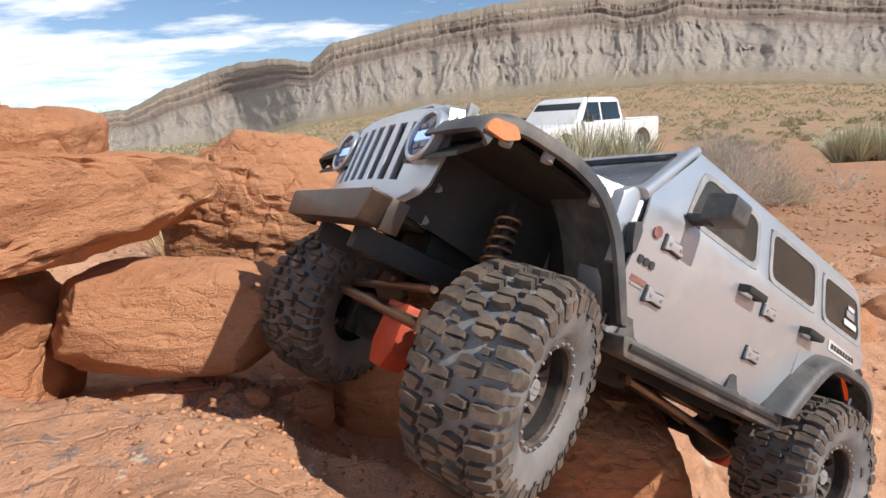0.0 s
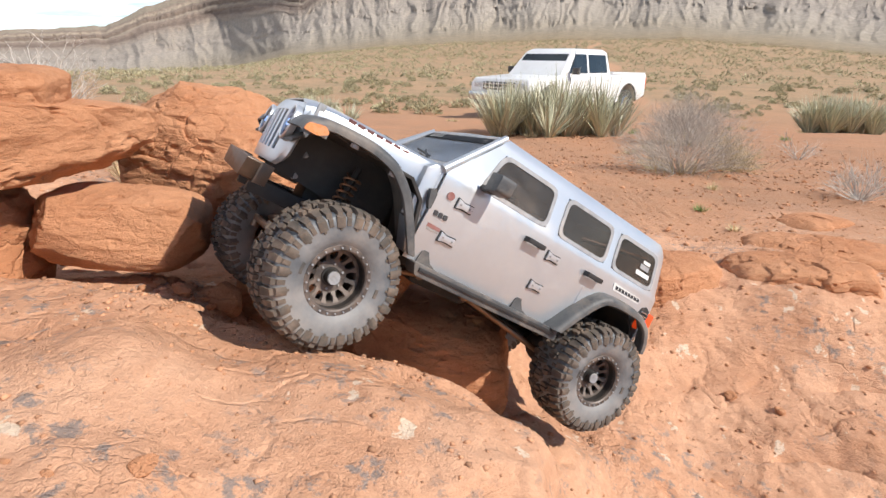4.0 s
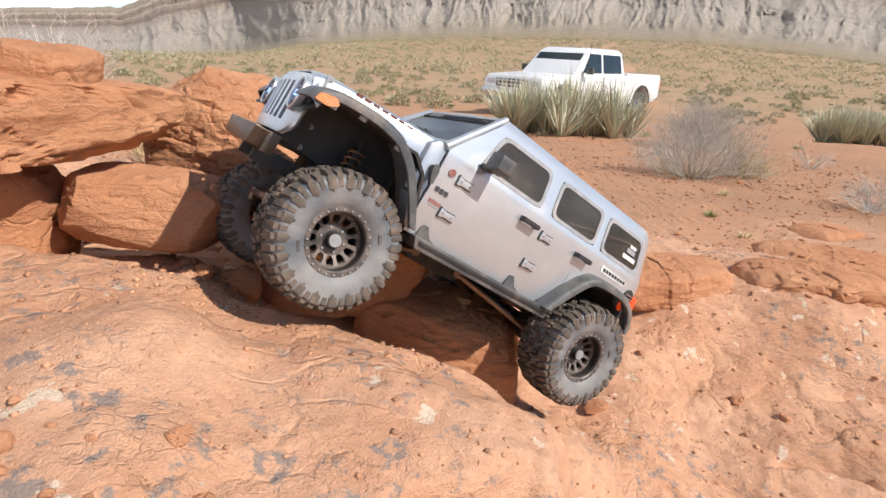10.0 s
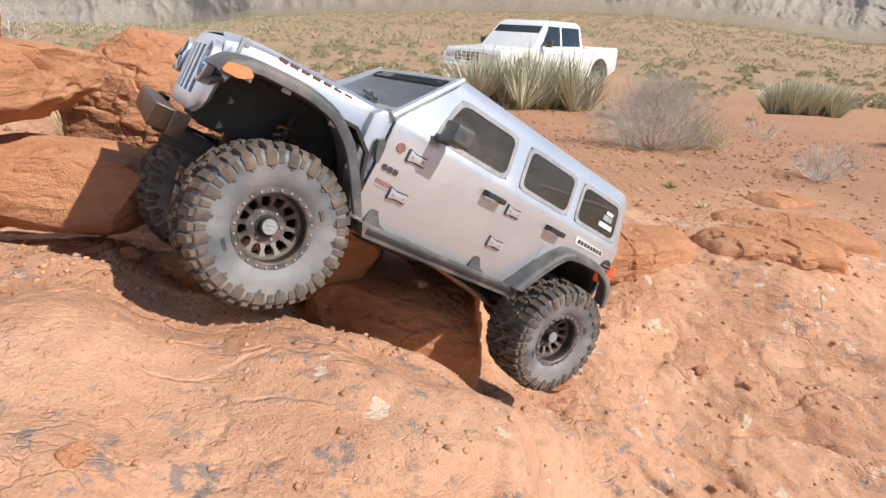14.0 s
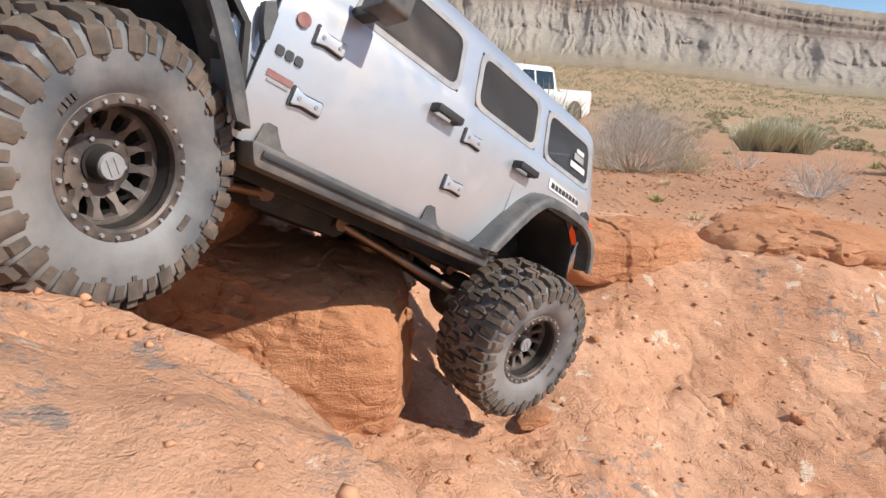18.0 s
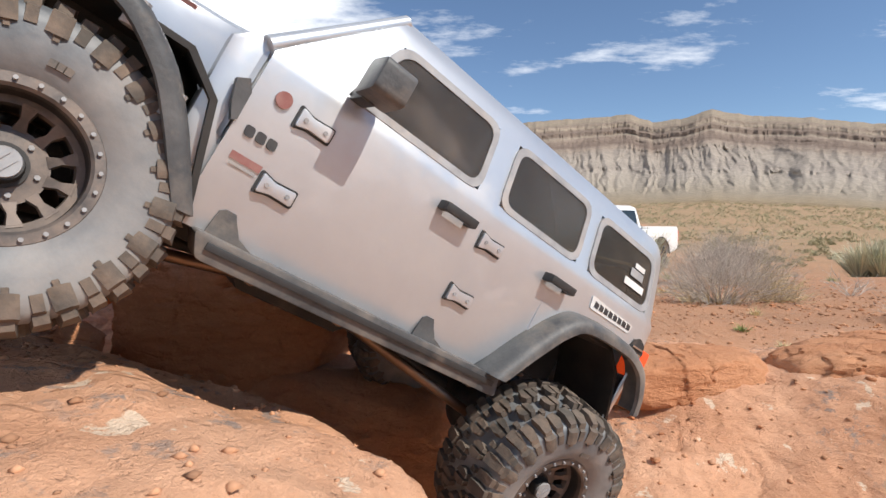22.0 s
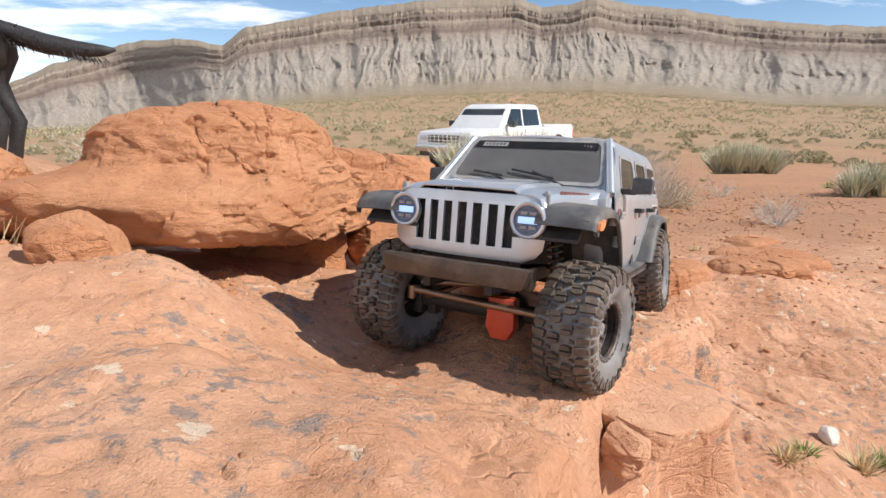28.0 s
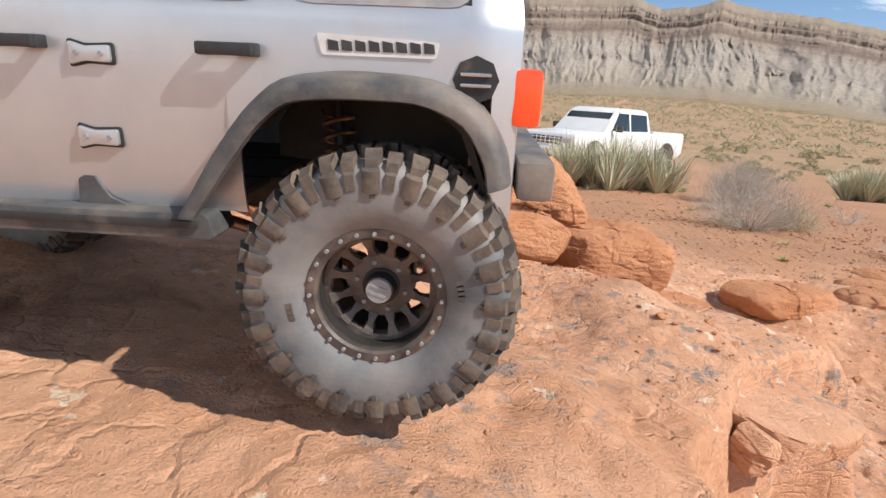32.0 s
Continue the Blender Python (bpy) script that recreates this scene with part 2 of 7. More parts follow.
    def plus(a, c, k):
        x = nt.nodes.new("ShaderNodeMath"); x.operation = "MULTIPLY_ADD"; x.inputs[1].default_value = k
        nt.links.new(c, x.inputs[0]); nt.links.new(a, x.inputs[2])
        return x.outputs[0]

    def gated(a, gate):
        x = nt.nodes.new("ShaderNodeMix"); x.data_type = "FLOAT"
        nt.links.new(gate, x.inputs["Factor"]); x.inputs["A"].default_value = 1.0; nt.links.new(a, x.inputs["B"])
        return x.outputs["Result"]

    hgt = noise_at(55, 9, 0.72, (1, 1, 2.2))
    hgt = plus(hgt, gated(seams(11, (0, 0, 0)), ranged(noise_at(3.1, 4, 0.6, None, (2, 4, 1)), 0.50, 0.58)), 0.55)
    hgt = plus(hgt, gated(seams(37, (5, 1, 0)), ranged(noise_at(6.3, 4, 0.6, None, (8, 4, 1)), 0.50, 0.60)), 0.30)
    hgt = plus(hgt, ranged(noise_at(24, 5, 0.55, (1, 1, 3), (4, 4, 4)), 0.42, 0.58), 0.25)
    hgt = plus(hgt, ranged(noise_at(120, 4, 0.6, None, (9, 4, 4)), 0.60, 0.70), -0.40)
    hgt = plus(hgt, noise_at(420, 3, 0.6), 0.4)
    bp = nt.nodes.new("ShaderNodeBump"); bp.inputs["Strength"].default_value, bp.inputs["Distance"].default_value = 0.74, 0.008
    nt.links.new(hgt, bp.inputs["Height"])
    nt.links.new(bp.outputs[0], b.inputs["Normal"])
    return m


DUST = (0.46, 0.30, 0.19)
M_GROUND = rock_material("sandstone_ground", (0.655, 0.375, 0.235), (0.545, 0.275, 0.155), lichen=1.0, far=True)
M_ROCK = rock_material("sandstone_boulder", (0.58, 0.29, 0.155), (0.47, 0.205, 0.10))
M_PALE = mat("pale_stone", (0.62, 0.56, 0.50), 0.85, vary=(0.5, 0.42, 0.36), scale=40, bump=0.3, bump_scale=80)
M_GRAVEL = mat("grit", (0.50, 0.26, 0.145), 0.9, vary=(0.42, 0.20, 0.10), scale=6, island=True)
M_SILVER = mat("silver_paint", (0.56, 0.58, 0.60), 0.34, 0.62, vary=(0.50, 0.52, 0.55), scale=14, dust=(0.52, 0.42, 0.34), dust_amount=0.22, bump=0.02, bump_scale=60, coat=0.15)
M_TRIM = mat("black_trim", (0.045, 0.047, 0.05), 0.55, vary=(0.10, 0.10, 0.10), scale=30, dust=(0.34, 0.27, 0.21), dust_amount=0.42, bump=0.06, bump_scale=300)
M_CHASSIS = mat("chassis_black", (0.018, 0.016, 0.015), 0.6, vary=(0.035, 0.03, 0.026), scale=40, dust=(0.16, 0.10, 0.065), dust_amount=0.10, bump=0.05)
M_BUMPER = mat("bumper_metal", (0.075, 0.06, 0.05), 0.42, 0.75, vary=(0.12, 0.09, 0.07), scale=22, dust=(0.30, 0.20, 0.13), dust_amount=0.3, bump=0.03)
M_LINK = mat("link_metal", (0.30, 0.20, 0.14), 0.38, 0.85, vary=(0.2, 0.13, 0.09), scale=30, dust=(0.35, 0.22, 0.14), dust_amount=0.25)
M_RED = mat("red_anodised", (0.55, 0.075, 0.03), 0.5, 0.2, vary=(0.42, 0.055, 0.025), scale=40, dust=(0.45, 0.2, 0.11), dust_amount=0.3, bump=0.05)
M_TYRE = mat("tyre_rubber", (0.050, 0.048, 0.046), 0.75, vary=(0.085, 0.08, 0.075), scale=35, dust=(0.30, 0.215, 0.155), dust_amount=0.5, bump=0.08, bump_scale=200)
M_TREAD = mat("tread_rubber", (0.07, 0.06, 0.05), 0.85, vary=(0.12, 0.09, 0.07), scale=60, dust=(0.29, 0.205, 0.145), dust_amount=0.42, bump=0.12, bump_scale=260)
# blue-grey base has the sky's reflection put into the colour; dust film over it
M_SIDEWALL = mat("sidewall_rubber", (0.085, 0.094, 0.104), 0.50, vary=(0.20, 0.205, 0.21), scale=18, dust=(0.33, 0.28, 0.235), dust_amount=0.52, bump=0.05, bump_scale=150)
M_RIM = mat("rim_metal", (0.075, 0.066, 0.062), 0.5, 0.55, vary=(0.13, 0.11, 0.10), scale=60, dust=(0.34, 0.25, 0.19), dust_amount=0.45, bump=0.04)
M_GLASS = mat("tinted_glass", (0.06, 0.055, 0.05), 0.12, 0.0, alpha=0.72, vary=(0.10, 0.085, 0.07), scale=9, dust=(0.38, 0.29, 0.22), dust_amount=0.16)
M_SCREEN = mat("windscreen_glass", (0.20, 0.195, 0.19), 0.10, 0.0, alpha=0.82, vary=(0.26, 0.25, 0.24), scale=8, dust=(0.42, 0.35, 0.28), dust_amount=0.2)
M_BLACK = mat("dull_black", (0.02, 0.02, 0.021), 0.55, vary=(0.035, 0.035, 0.035), scale=60, dust=(0.25, 0.19, 0.15), dust_amount=0.15)
M_ORANGE = mat("orange_lens", (0.75, 0.27, 0.09), 0.25, vary=(0.62, 0.24, 0.10), scale=60, dust=(0.5, 0.36, 0.26), dust_amount=0.35)
M_REDLENS = mat("red_lens", (0.80, 0.07, 0.02), 0.2, vary=(0.7, 0.05, 0.02), scale=50, emit=(0.9, 0.09, 0.02), emit_strength=0.35)
M_HEAD = mat("headlamp_lens", (0.35, 0.42, 0.55), 0.12, 0.1, emit=(0.30, 0.50, 1.0), emit_strength=0.9)
M_HEADDARK = mat("headlamp_dark", (0.04, 0.05, 0.08), 0.15, 0.2, vary=(0.12, 0.14, 0.2), scale=300)
M_DECAL_W = mat("white_decal", (0.72, 0.71, 0.69), 0.5, vary=(0.6, 0.58, 0.55), scale=60)
M_DECAL_R = mat("maroon_decal", (0.22, 0.075, 0.065), 0.5, vary=(0.3, 0.16, 0.14), scale=90)
M_DECAL_K = mat("black_decal", (0.03, 0.03, 0.035), 0.45, vary=(0.06, 0.06, 0.06), scale=90)
M_WHITE = mat("white_car_paint", (0.80, 0.80, 0.79), 0.28, 0.0, vary=(0.74, 0.73, 0.71), scale=2.5, coat=0.3, coord="Object", dust=(0.55, 0.45, 0.36), dust_amount=0.08)
M_CARGLASS = mat("car_glass", (0.015, 0.022, 0.026), 0.06, vary=(0.03, 0.04, 0.045), scale=1.5)
M_CHROME = mat("chrome", (0.55, 0.55, 0.56), 0.22, 0.95, vary=(0.45, 0.45, 0.45), scale=20)


# ---- mesh helpers ----
def mesh_from(name, verts, faces):
    me = bpy.data.meshes.new(name)
    me.from_pydata([tuple(map(float, v)) for v in verts], [], faces)
    me.update()
    return me


def smooth(me, angle=35):
    me.polygons.foreach_set("use_smooth", [True] * len(me.polygons))
    me.set_sharp_from_angle(angle=radians(angle))


def part(name, bm, material, parent=None, label="", smooth_angle=35):
    """Links a bmesh (or a mesh) as one object, under a thing or a part."""
    if isinstance(bm, bmesh.types.BMesh):
        me = bpy.data.meshes.new(name)
        bm.to_mesh(me)
        bm.free()
    else:
        me = bm
    if smooth_angle:
        smooth(me, smooth_angle)
    if material and not me.materials:
        me.materials.append(material)
    ob = new(name, me)
    if parent:
        ob.parent = parent
    if label:
        ob["label"] = label
    return ob


def box(bm, c, s, rot=None, bevel=0.0):
    m = Matrix.Translation(c) @ (rot if rot else Matrix.Identity(4)) @ Matrix.Diagonal((*s, 1))
    r = bmesh.ops.create_cube(bm, size=1.0, matrix=m)
    if bevel:
        es = list({e for v in r["verts"] for e in v.link_edges})
        bmesh.ops.bevel(bm, geom=es, offset=bevel, segments=2, affect="EDGES", profile=0.6)
    return r["verts"]


def rod(bm, a, b, r0, r1=None, seg=10):
    a, b = Vector(a), Vector(b)
    d = b - a
    m = Matrix.Translation((a + b) / 2) @ d.to_track_quat("Z", "Y").to_matrix().to_4x4()
    return bmesh.ops.create_cone(bm, cap_ends=True, segments=seg, radius1=r0, radius2=r0 if r1 is None else r1, depth=d.length, matrix=m)["verts"]


def prism(bm, outline, y0, y1, axis="Y"):
    """Extrudes a polygon given in x, z along y (or in y, z along x)."""
    def at(u, v, w):
        return (u, w, v) if axis == "Y" else ((w, u, v) if axis == "X" else (u, v, w))
    a = [bm.verts.new(at(u, v, y0)) for u, v in outline]
    b = [bm.verts.new(at(u, v, y1)) for u, v in outline]
    bm.faces.new(a)
    bm.faces.new(b[::-1])
    n = len(a)
    for i in range(n):
        bm.faces.new((a[i], b[i], b[(i + 1) % n], a[(i + 1) % n]))
    bmesh.ops.recalc_face_normals(bm, faces=bm.faces[:])


def wheel_ring(bm, prof, n=72):
    vs = [[bm.verts.new((r * math.cos(2 * math.pi * i / n), y, r * math.sin(2 * math.pi * i / n))) for i in range(n)] for y, r in prof]
    for a, b in zip(vs[:-1], vs[1:]):
        for i in range(n):
            bm.faces.new((a[i], a[(i + 1) % n], b[(i + 1) % n], b[i]))


def bm_new():
    return bmesh.new()


def bevelled(bm, offset, seg=2, angle=30):
    es = [e for e in bm.edges if len(e.link_faces) == 2 and e.calc_face_angle(0) > radians(angle)]
    bmesh.ops.bevel(bm, geom=es, offset=offset, segments=seg, affect="EDGES", profile=0.6, clamp_overlap=True)
    return bm


# ---- noise on arrays ----
_perm = np.random.RandomState(7).permutation(512)
_grad = np.random.RandomState(8).normal(size=(512, 3))
_grad /= np.linalg.norm(_grad, axis=1, keepdims=True)


def perlin(x, y, z):
    x, y, z = np.broadcast_arrays(np.asarray(x, float), np.asarray(y, float), np.asarray(z, float))
    xi, yi, zi = np.floor(x).astype(int), np.floor(y).astype(int), np.floor(z).astype(int)
    fx, fy, fz = x - xi, y - yi, z - zi
    fade = lambda t: t * t * t * (t * (t * 6 - 15) + 10)
    u, v, w = fade(fx), fade(fy), fade(fz)
    tot = np.zeros_like(fx)
    for dx in (0, 1):
        for dy in (0, 1):
            for dz in (0, 1):
                h = _perm[(_perm[(_perm[(xi + dx) & 511] + yi + dy) & 511] + zi + dz) & 511]
                g = _grad[h]
                d = g[..., 0] * (fx - dx) + g[..., 1] * (fy - dy) + g[..., 2] * (fz - dz)
                tot = tot + d * np.where(dx, u, 1 - u) * np.where(dy, v, 1 - v) * np.where(dz, w, 1 - w)
    return tot * 1.5


def fbm(x, y, z, octaves=4, gain=0.5):
    s, a, k = 0, 1.0, 1.0
    for i in range(octaves):
        s = s + a * perlin(x * k + 13.7 * i, y * k - 7.1 * i, z * k + 3.3 * i)
        a, k = a * gain, k * 2.03
    return s


def ridged(x, y, z, octaves=3):
    s, a, k = 0, 1.0, 1.0
    for i in range(octaves):
        s = s + a * (1 - np.abs(perlin(x * k + 5.1 * i, y * k + 9.7 * i, z * k)) * 2)
        a, k = a * 0.5, k * 2.1
    return s / 1.75


def step(a, b, x):
    t = np.clip((x - a) / (b - a), 0, 1)
    return t * t * (3 - 2 * t)


# ---- ground: one sheet out to the horizon ----
LOW = ((0.344, 0.462, -0.06), (0.49, 0.665, -0.155), (0.76, 0.65, -0.215), (0.90, 0.45, -0.23), (0.48, 0.33, -0.20), (0.79, 0.76, -0.165), (0.99, 0.62, -0.157),
       (0.68, 0.93, -0.115), (0.76, 1.04, 0.0), (1.14, 1.04, 0.0), (1.59, 2.05, -0.18), (2.05, 2.16, -0.17), (2.4, 3.0, -0.21), (0.02, 0.54, 0.0), (-0.28, 0.52, 0.19),
       (-0.15, 0.75, 0.08), (0.1, 0.9, 0.0), (0.35, 1.25, -0.02), (-0.5, 1.3, 0.16), (0.1, -0.35, -0.15), (0.6, -0.2, -0.30), (-1.3, 0.9, 0.30), (-1.6, -0.2, 0.36), (-0.2, 1.9, -0.05), (1.7, 0.7, -0.10), (0.9, 0.2, -0.28), (0.474, 0.294, -0.178), (0.55, 0.36, -0.183), (0.67, 0.39, -0.238), (0.25, 0.02, -0.16), (0.12, -0.10, -0.14), (0.36, 0.12, -0.17))
HIGH = ((0.08, -0.05, 0.150), (0.0, -0.10, 0.178), (-0.09, -0.18, 0.195), (-0.15, -0.26, 0.206), (0.16, 0.0, 0.150), (-0.17, 0.19, 0.272), (0.056, 0.063, 0.212), (0.083, 0.107, 0.192), (-0.10, 0.03, 0.256), (-0.19, 0.01, 0.248), (0.16, 0.07, 0.20), (0.1, 0.2, 0.208), (-0.016, 0.345, 0.200), (0.05, 0.27, 0.215),
        (-0.05, -0.08, 0.238), (-0.14, -0.19, 0.236), (-0.32, -0.35, 0.282), (-0.46, -0.42, 0.333), (-0.63, -0.48, 0.362), (-0.76, -0.36, 0.362), (-0.66, -0.62, 0.364), (-0.99, -0.01, 0.40),
        (-0.80, 0.0, 0.395), (-0.356, 0.068, 0.20), (-0.5, 0.27, 0.23), (-0.65, 0.22, 0.30), (-0.28, 0.3, 0.235), (-0.9, -0.9, 0.385), (0.19, 0.06, 0.175), (0.278, 0.177, 0.145), (0.262, 0.296, 0.077), (0.21, 0.21, 0.185), (0.14, 0.30, 0.158), (0.086, 0.335, 0.150), (0.16, 0.33, 0.130), (0.20, 0.31, 0.115), (0.045, 0.35, 0.160))
EDGE = ((-0.62, 0.52), (-0.35, 0.47), (-0.15, 0.43), (0.0, 0.405), (0.12, 0.39), (0.24, 0.355), (0.31, 0.28), (0.325, 0.19), (0.285, 0.10), (0.275, 0.09), (0.20, 0.08), (0.12, 0.06), (0.04, 0.005), (-0.035, -0.065), (-0.13, -0.21), (-0.195, -0.345), (-0.27, -0.45), (-0.34, -0.7), (-0.46, -1.1), (-0.6, -1.8))

# flaked hollows and short cracks: place, turn, length, width, depth
DENTS = ((0.195, 0.085, 62, 0.040, 0.014, 0.022), (0.02, 0.02, 30, 0.03, 0.008, 0.008), (-0.02, -0.06, 20, 0.018, 0.006, 0.007), (-0.25, -0.42, 28, 0.03, 0.008, 0.010), (0.93, 0.58, -20, 0.09, 0.035, 0.035), (0.75, 0.50, -50, 0.06, 0.02, 0.02), (0.62, 0.45, -60, 0.07, 0.018, 0.02), (-0.62, -0.18, 10, 0.05, 0.02, 0.015), (-0.42, -0.16, 15, 0.03, 0.01, 0.010), (1.15, 0.75, -15, 0.10, 0.03, 0.03))


def blend_heights(x, y, knots, soft):
    s, w = 0, 0
    for kx, ky, kz in knots:
        q = 1 / ((x - kx) ** 2 + (y - ky) ** 2 + soft * soft) ** 2
        s, w = s + q * kz, w + q
    return s / w


def inside_slab(x, y):
    """Distance from the rim of the near slab, positive on the slab."""
    pts = list(EDGE) + [(-3.5, -1.8), (-3.5, 0.52)]
    d = np.full(np.shape(x), 1e9)
    ins = np.zeros(np.shape(x), bool)
    n = len(pts)
    for i in range(n):
        (ax, ay), (bx, by) = pts[i], pts[(i + 1) % n]
        if i < len(EDGE) - 1:
            t = np.clip(((x - ax) * (bx - ax) + (y - ay) * (by - ay)) / ((bx - ax) ** 2 + (by - ay) ** 2), 0, 1)
            d = np.minimum(d, np.hypot(x - ax - t * (bx - ax), y - ay - t * (by - ay)))
        cross = ((ay > y) != (by > y)) & (x < (bx - ax) * (y - ay) / (by - ay + 1e-12) + ax)
        ins ^= cross
    return np.where(ins, d, -d)


def ground_height(x, y, detail=True):
    x, y = np.asarray(x, float), np.asarray(y, float)
    low = blend_heights(x, y, LOW, 0.10)
    far = -0.22 - 0.05 * np.maximum(y - 3.2, 0) - 0.02 * np.maximum(-y - 2, 0)
    # beyond the truck the plain climbs gently to the foot of the mesa
    rr = np.hypot(x, y) + 1e-6
    az = np.degrees(np.arctan2(x, y))
    foot = np.interp(az, [-180, -100, -40, -30, -24, -17, -12, -4, 4, 15, 25, 34, 41, 70, 125, 180], [0, 0.0, -2.2, -2.4, -2.2, -1.2, 0.2, 1.2, 1.9, 2.4, 2.6, 2.0, 1.2, 0.6, 0.5, 0])
    up = np.interp(np.log(rr), np.log([12, 18, 40, 90, 180, 270]), [-6.2, -4.35, -1.75, -0.45, 0.05, 0.0])
    up = up + foot * np.interp(np.log(rr), np.log([30, 90, 180, 270]), [0, 0.35, 0.75, 1.0])
    plain = 0.45 + rr * np.tan(np.radians(up))
    far = far + (plain - far) * step(11, 18, rr) + 0.05 * fbm(x * 0.5, y * 0.5, 3.0, 3)
    r = np.hypot(x - 0.4, y - 0.6)
    low = low + (far - low) * step(2.2, 4.2, r)
    low = low + 0.50 * np.exp(-((x + 2.5) / 1.0) ** 2 - ((y - 2.3) / 1.1) ** 2)
    high = blend_heights(x, y, HIGH, 0.07)
    sd = inside_slab(x, y) + 0.018 * fbm(x * 7, y * 7, 1.0, 3)
    bay = np.exp(-((x - 0.04) / 0.19) ** 4) * (1 - step(0.08, 0.16, y)) * step(-0.42, -0.32, y)      # here the rim breaks off sheer
    k = step(-0.055 + 0.035 * bay, 0.05 - 0.035 * bay, sd) * (1 - step(1.3, 3.0, np.hypot(x + 0.3, y)))      # the slab sinks into the sand further out
    h = low + (high - low) * k
    for dx, dy, turn, long, wide, deep in DENTS:
        c, n = math.cos(radians(turn)), math.sin(radians(turn))
        u, v = ((x - dx) * c + (y - dy) * n) / long, ((y - dy) * c - (x - dx) * n) / wide
        v = v + 0.5 * u * u
        h = h - deep * np.exp(-u ** 4) * step(-1.0, -0.6, v) * (1 - step(-0.6, 1.0, v))
    if detail:
        near = 1 - step(3.0, 9.0, r)
        rough = np.where(sd > 0, 0.7, 1.0)
        h = h + near * rough * (0.012 * fbm(x * 5.5, y * 5.5, 0.3, 3) + 0.0045 * fbm(x * 26, y * 26, 2.2, 3))
        # thin flaking layers: small steps that run along the slope
        lay = h * 42 + 1.6 * fbm(x * 4, y * 4, 5.0, 3)
        fr = lay - np.floor(lay)
        h = h + near * np.where(sd > 0, 0.30, 0.40) * 0.010 * (step(0.42, 0.58, fr) - fr)
        # broken plates of crust, each a little higher or lower than the next
        wx, wy = x + 0.05 * fbm(x * 9, y * 9, 2.0, 3), y + 0.05 * fbm(x * 9, y * 9, 7.0, 3)
        e1, id1 = plates(wx * 4.0, wy * 6.5)
        patchy = step(-0.15, 0.25, fbm(x * 1.7, y * 1.7, 12.0, 2))
        h = h + near * rough * (np.where(sd > 0, 0.012, 0.008) * (id1 - 0.5) * patchy - 0.006 * (1 - step(0.0, 0.055, e1)) * patchy)
        e2, id2 = plates(wx * 15.0 + 3, wy * 21.0)
        flaky = step(0.0, 0.3, fbm(x * 2.6, y * 2.6, 22.0, 3))
        h = h + near * rough * flaky * (0.0038 * (id2 - 0.5) - 0.002 * (1 - step(0.0, 0.09, e2)))
        # long cracks
        cr = ridged(x * 2.1 + 0.5 * y, y * 2.6, 8.0, 2)
        h = h - near * 0.012 * step(0.93, 0.99, cr)
    return h


def plates(x, y):
    """Cells over the plane: distance from the seam, and a number for each cell."""
    xi, yi = np.floor(x).astype(int), np.floor(y).astype(int)
    f1, f2, cell = np.full(x.shape, 9.0), np.full(x.shape, 9.0), np.zeros(x.shape)
    for dx in (-1, 0, 1):
        for dy in (-1, 0, 1):
            hsh = _perm[(_perm[(xi + dx) & 511] + yi + dy) & 511]
            hs2 = _perm[(hsh + 91) & 511]
            d = np.hypot(xi + dx + hsh / 512.0 - x, yi + dy + hs2 / 512.0 - y)
            nearer = d < f1
            f2 = np.where(nearer, f1, np.minimum(f2, d))
            cell = np.where(nearer, _perm[(hs2 + 17) & 511] / 512.0, cell)
            f1 = np.minimum(f1, d)
    return f2 - f1, cell


def axis_steps(lo, hi, fine, far_lo, far_hi):
    a = list(np.arange(lo, hi, fine))
    s, v = fine, hi
    while v < far_hi:
        a.append(v)
        s *= 1.06
        v += s
    a.append(far_hi)
    s, v, left = fine, lo, []
    while v > far_lo:
        s *= 1.06
        v -= s
        left.append(max(v, far_lo))
    return np.array(left[::-1] + a)


def build_ground():
    xs = axis_steps(-1.1, 1.4, 0.0055, -900, 900)
    ys = axis_steps(-0.9, 1.3, 0.0055, -300, 1100)
    gx, gy = np.meshgrid(xs, ys)
    gz = ground_height(gx, gy)
    nx, ny = len(xs), len(ys)
    co = np.stack([gx, gy, gz], -1).reshape(-1, 3).astype(np.float32)
    i = np.arange(nx * ny).reshape(ny, nx)
    q = np.stack([i[:-1, :-1], i[:-1, 1:], i[1:, 1:], i[1:, :-1]], -1).reshape(-1, 4)
    me = bpy.data.meshes.new("ground")
    me.vertices.add(len(co))
    me.vertices.foreach_set("co", co.ravel())
    me.loops.add(q.size)
    me.loops.foreach_set("vertex_index", q.ravel().astype(np.int32))
    me.polygons.add(len(q))
    me.polygons.foreach_set("loop_start", np.arange(0, q.size, 4, dtype=np.int32))
    me.polygons.foreach_set("use_smooth", np.ones(len(q), bool))
    me.update(calc_edges=True)
    me.materials.append(M_GROUND)
    return tagged(new("ground", me), "red sandstone outcrop running out into dry desert plain", "ground", kind="structure")


ground = build_ground()


def gz_at(x, y):
    return float(ground_height(np.array([x]), np.array([y]))[0])


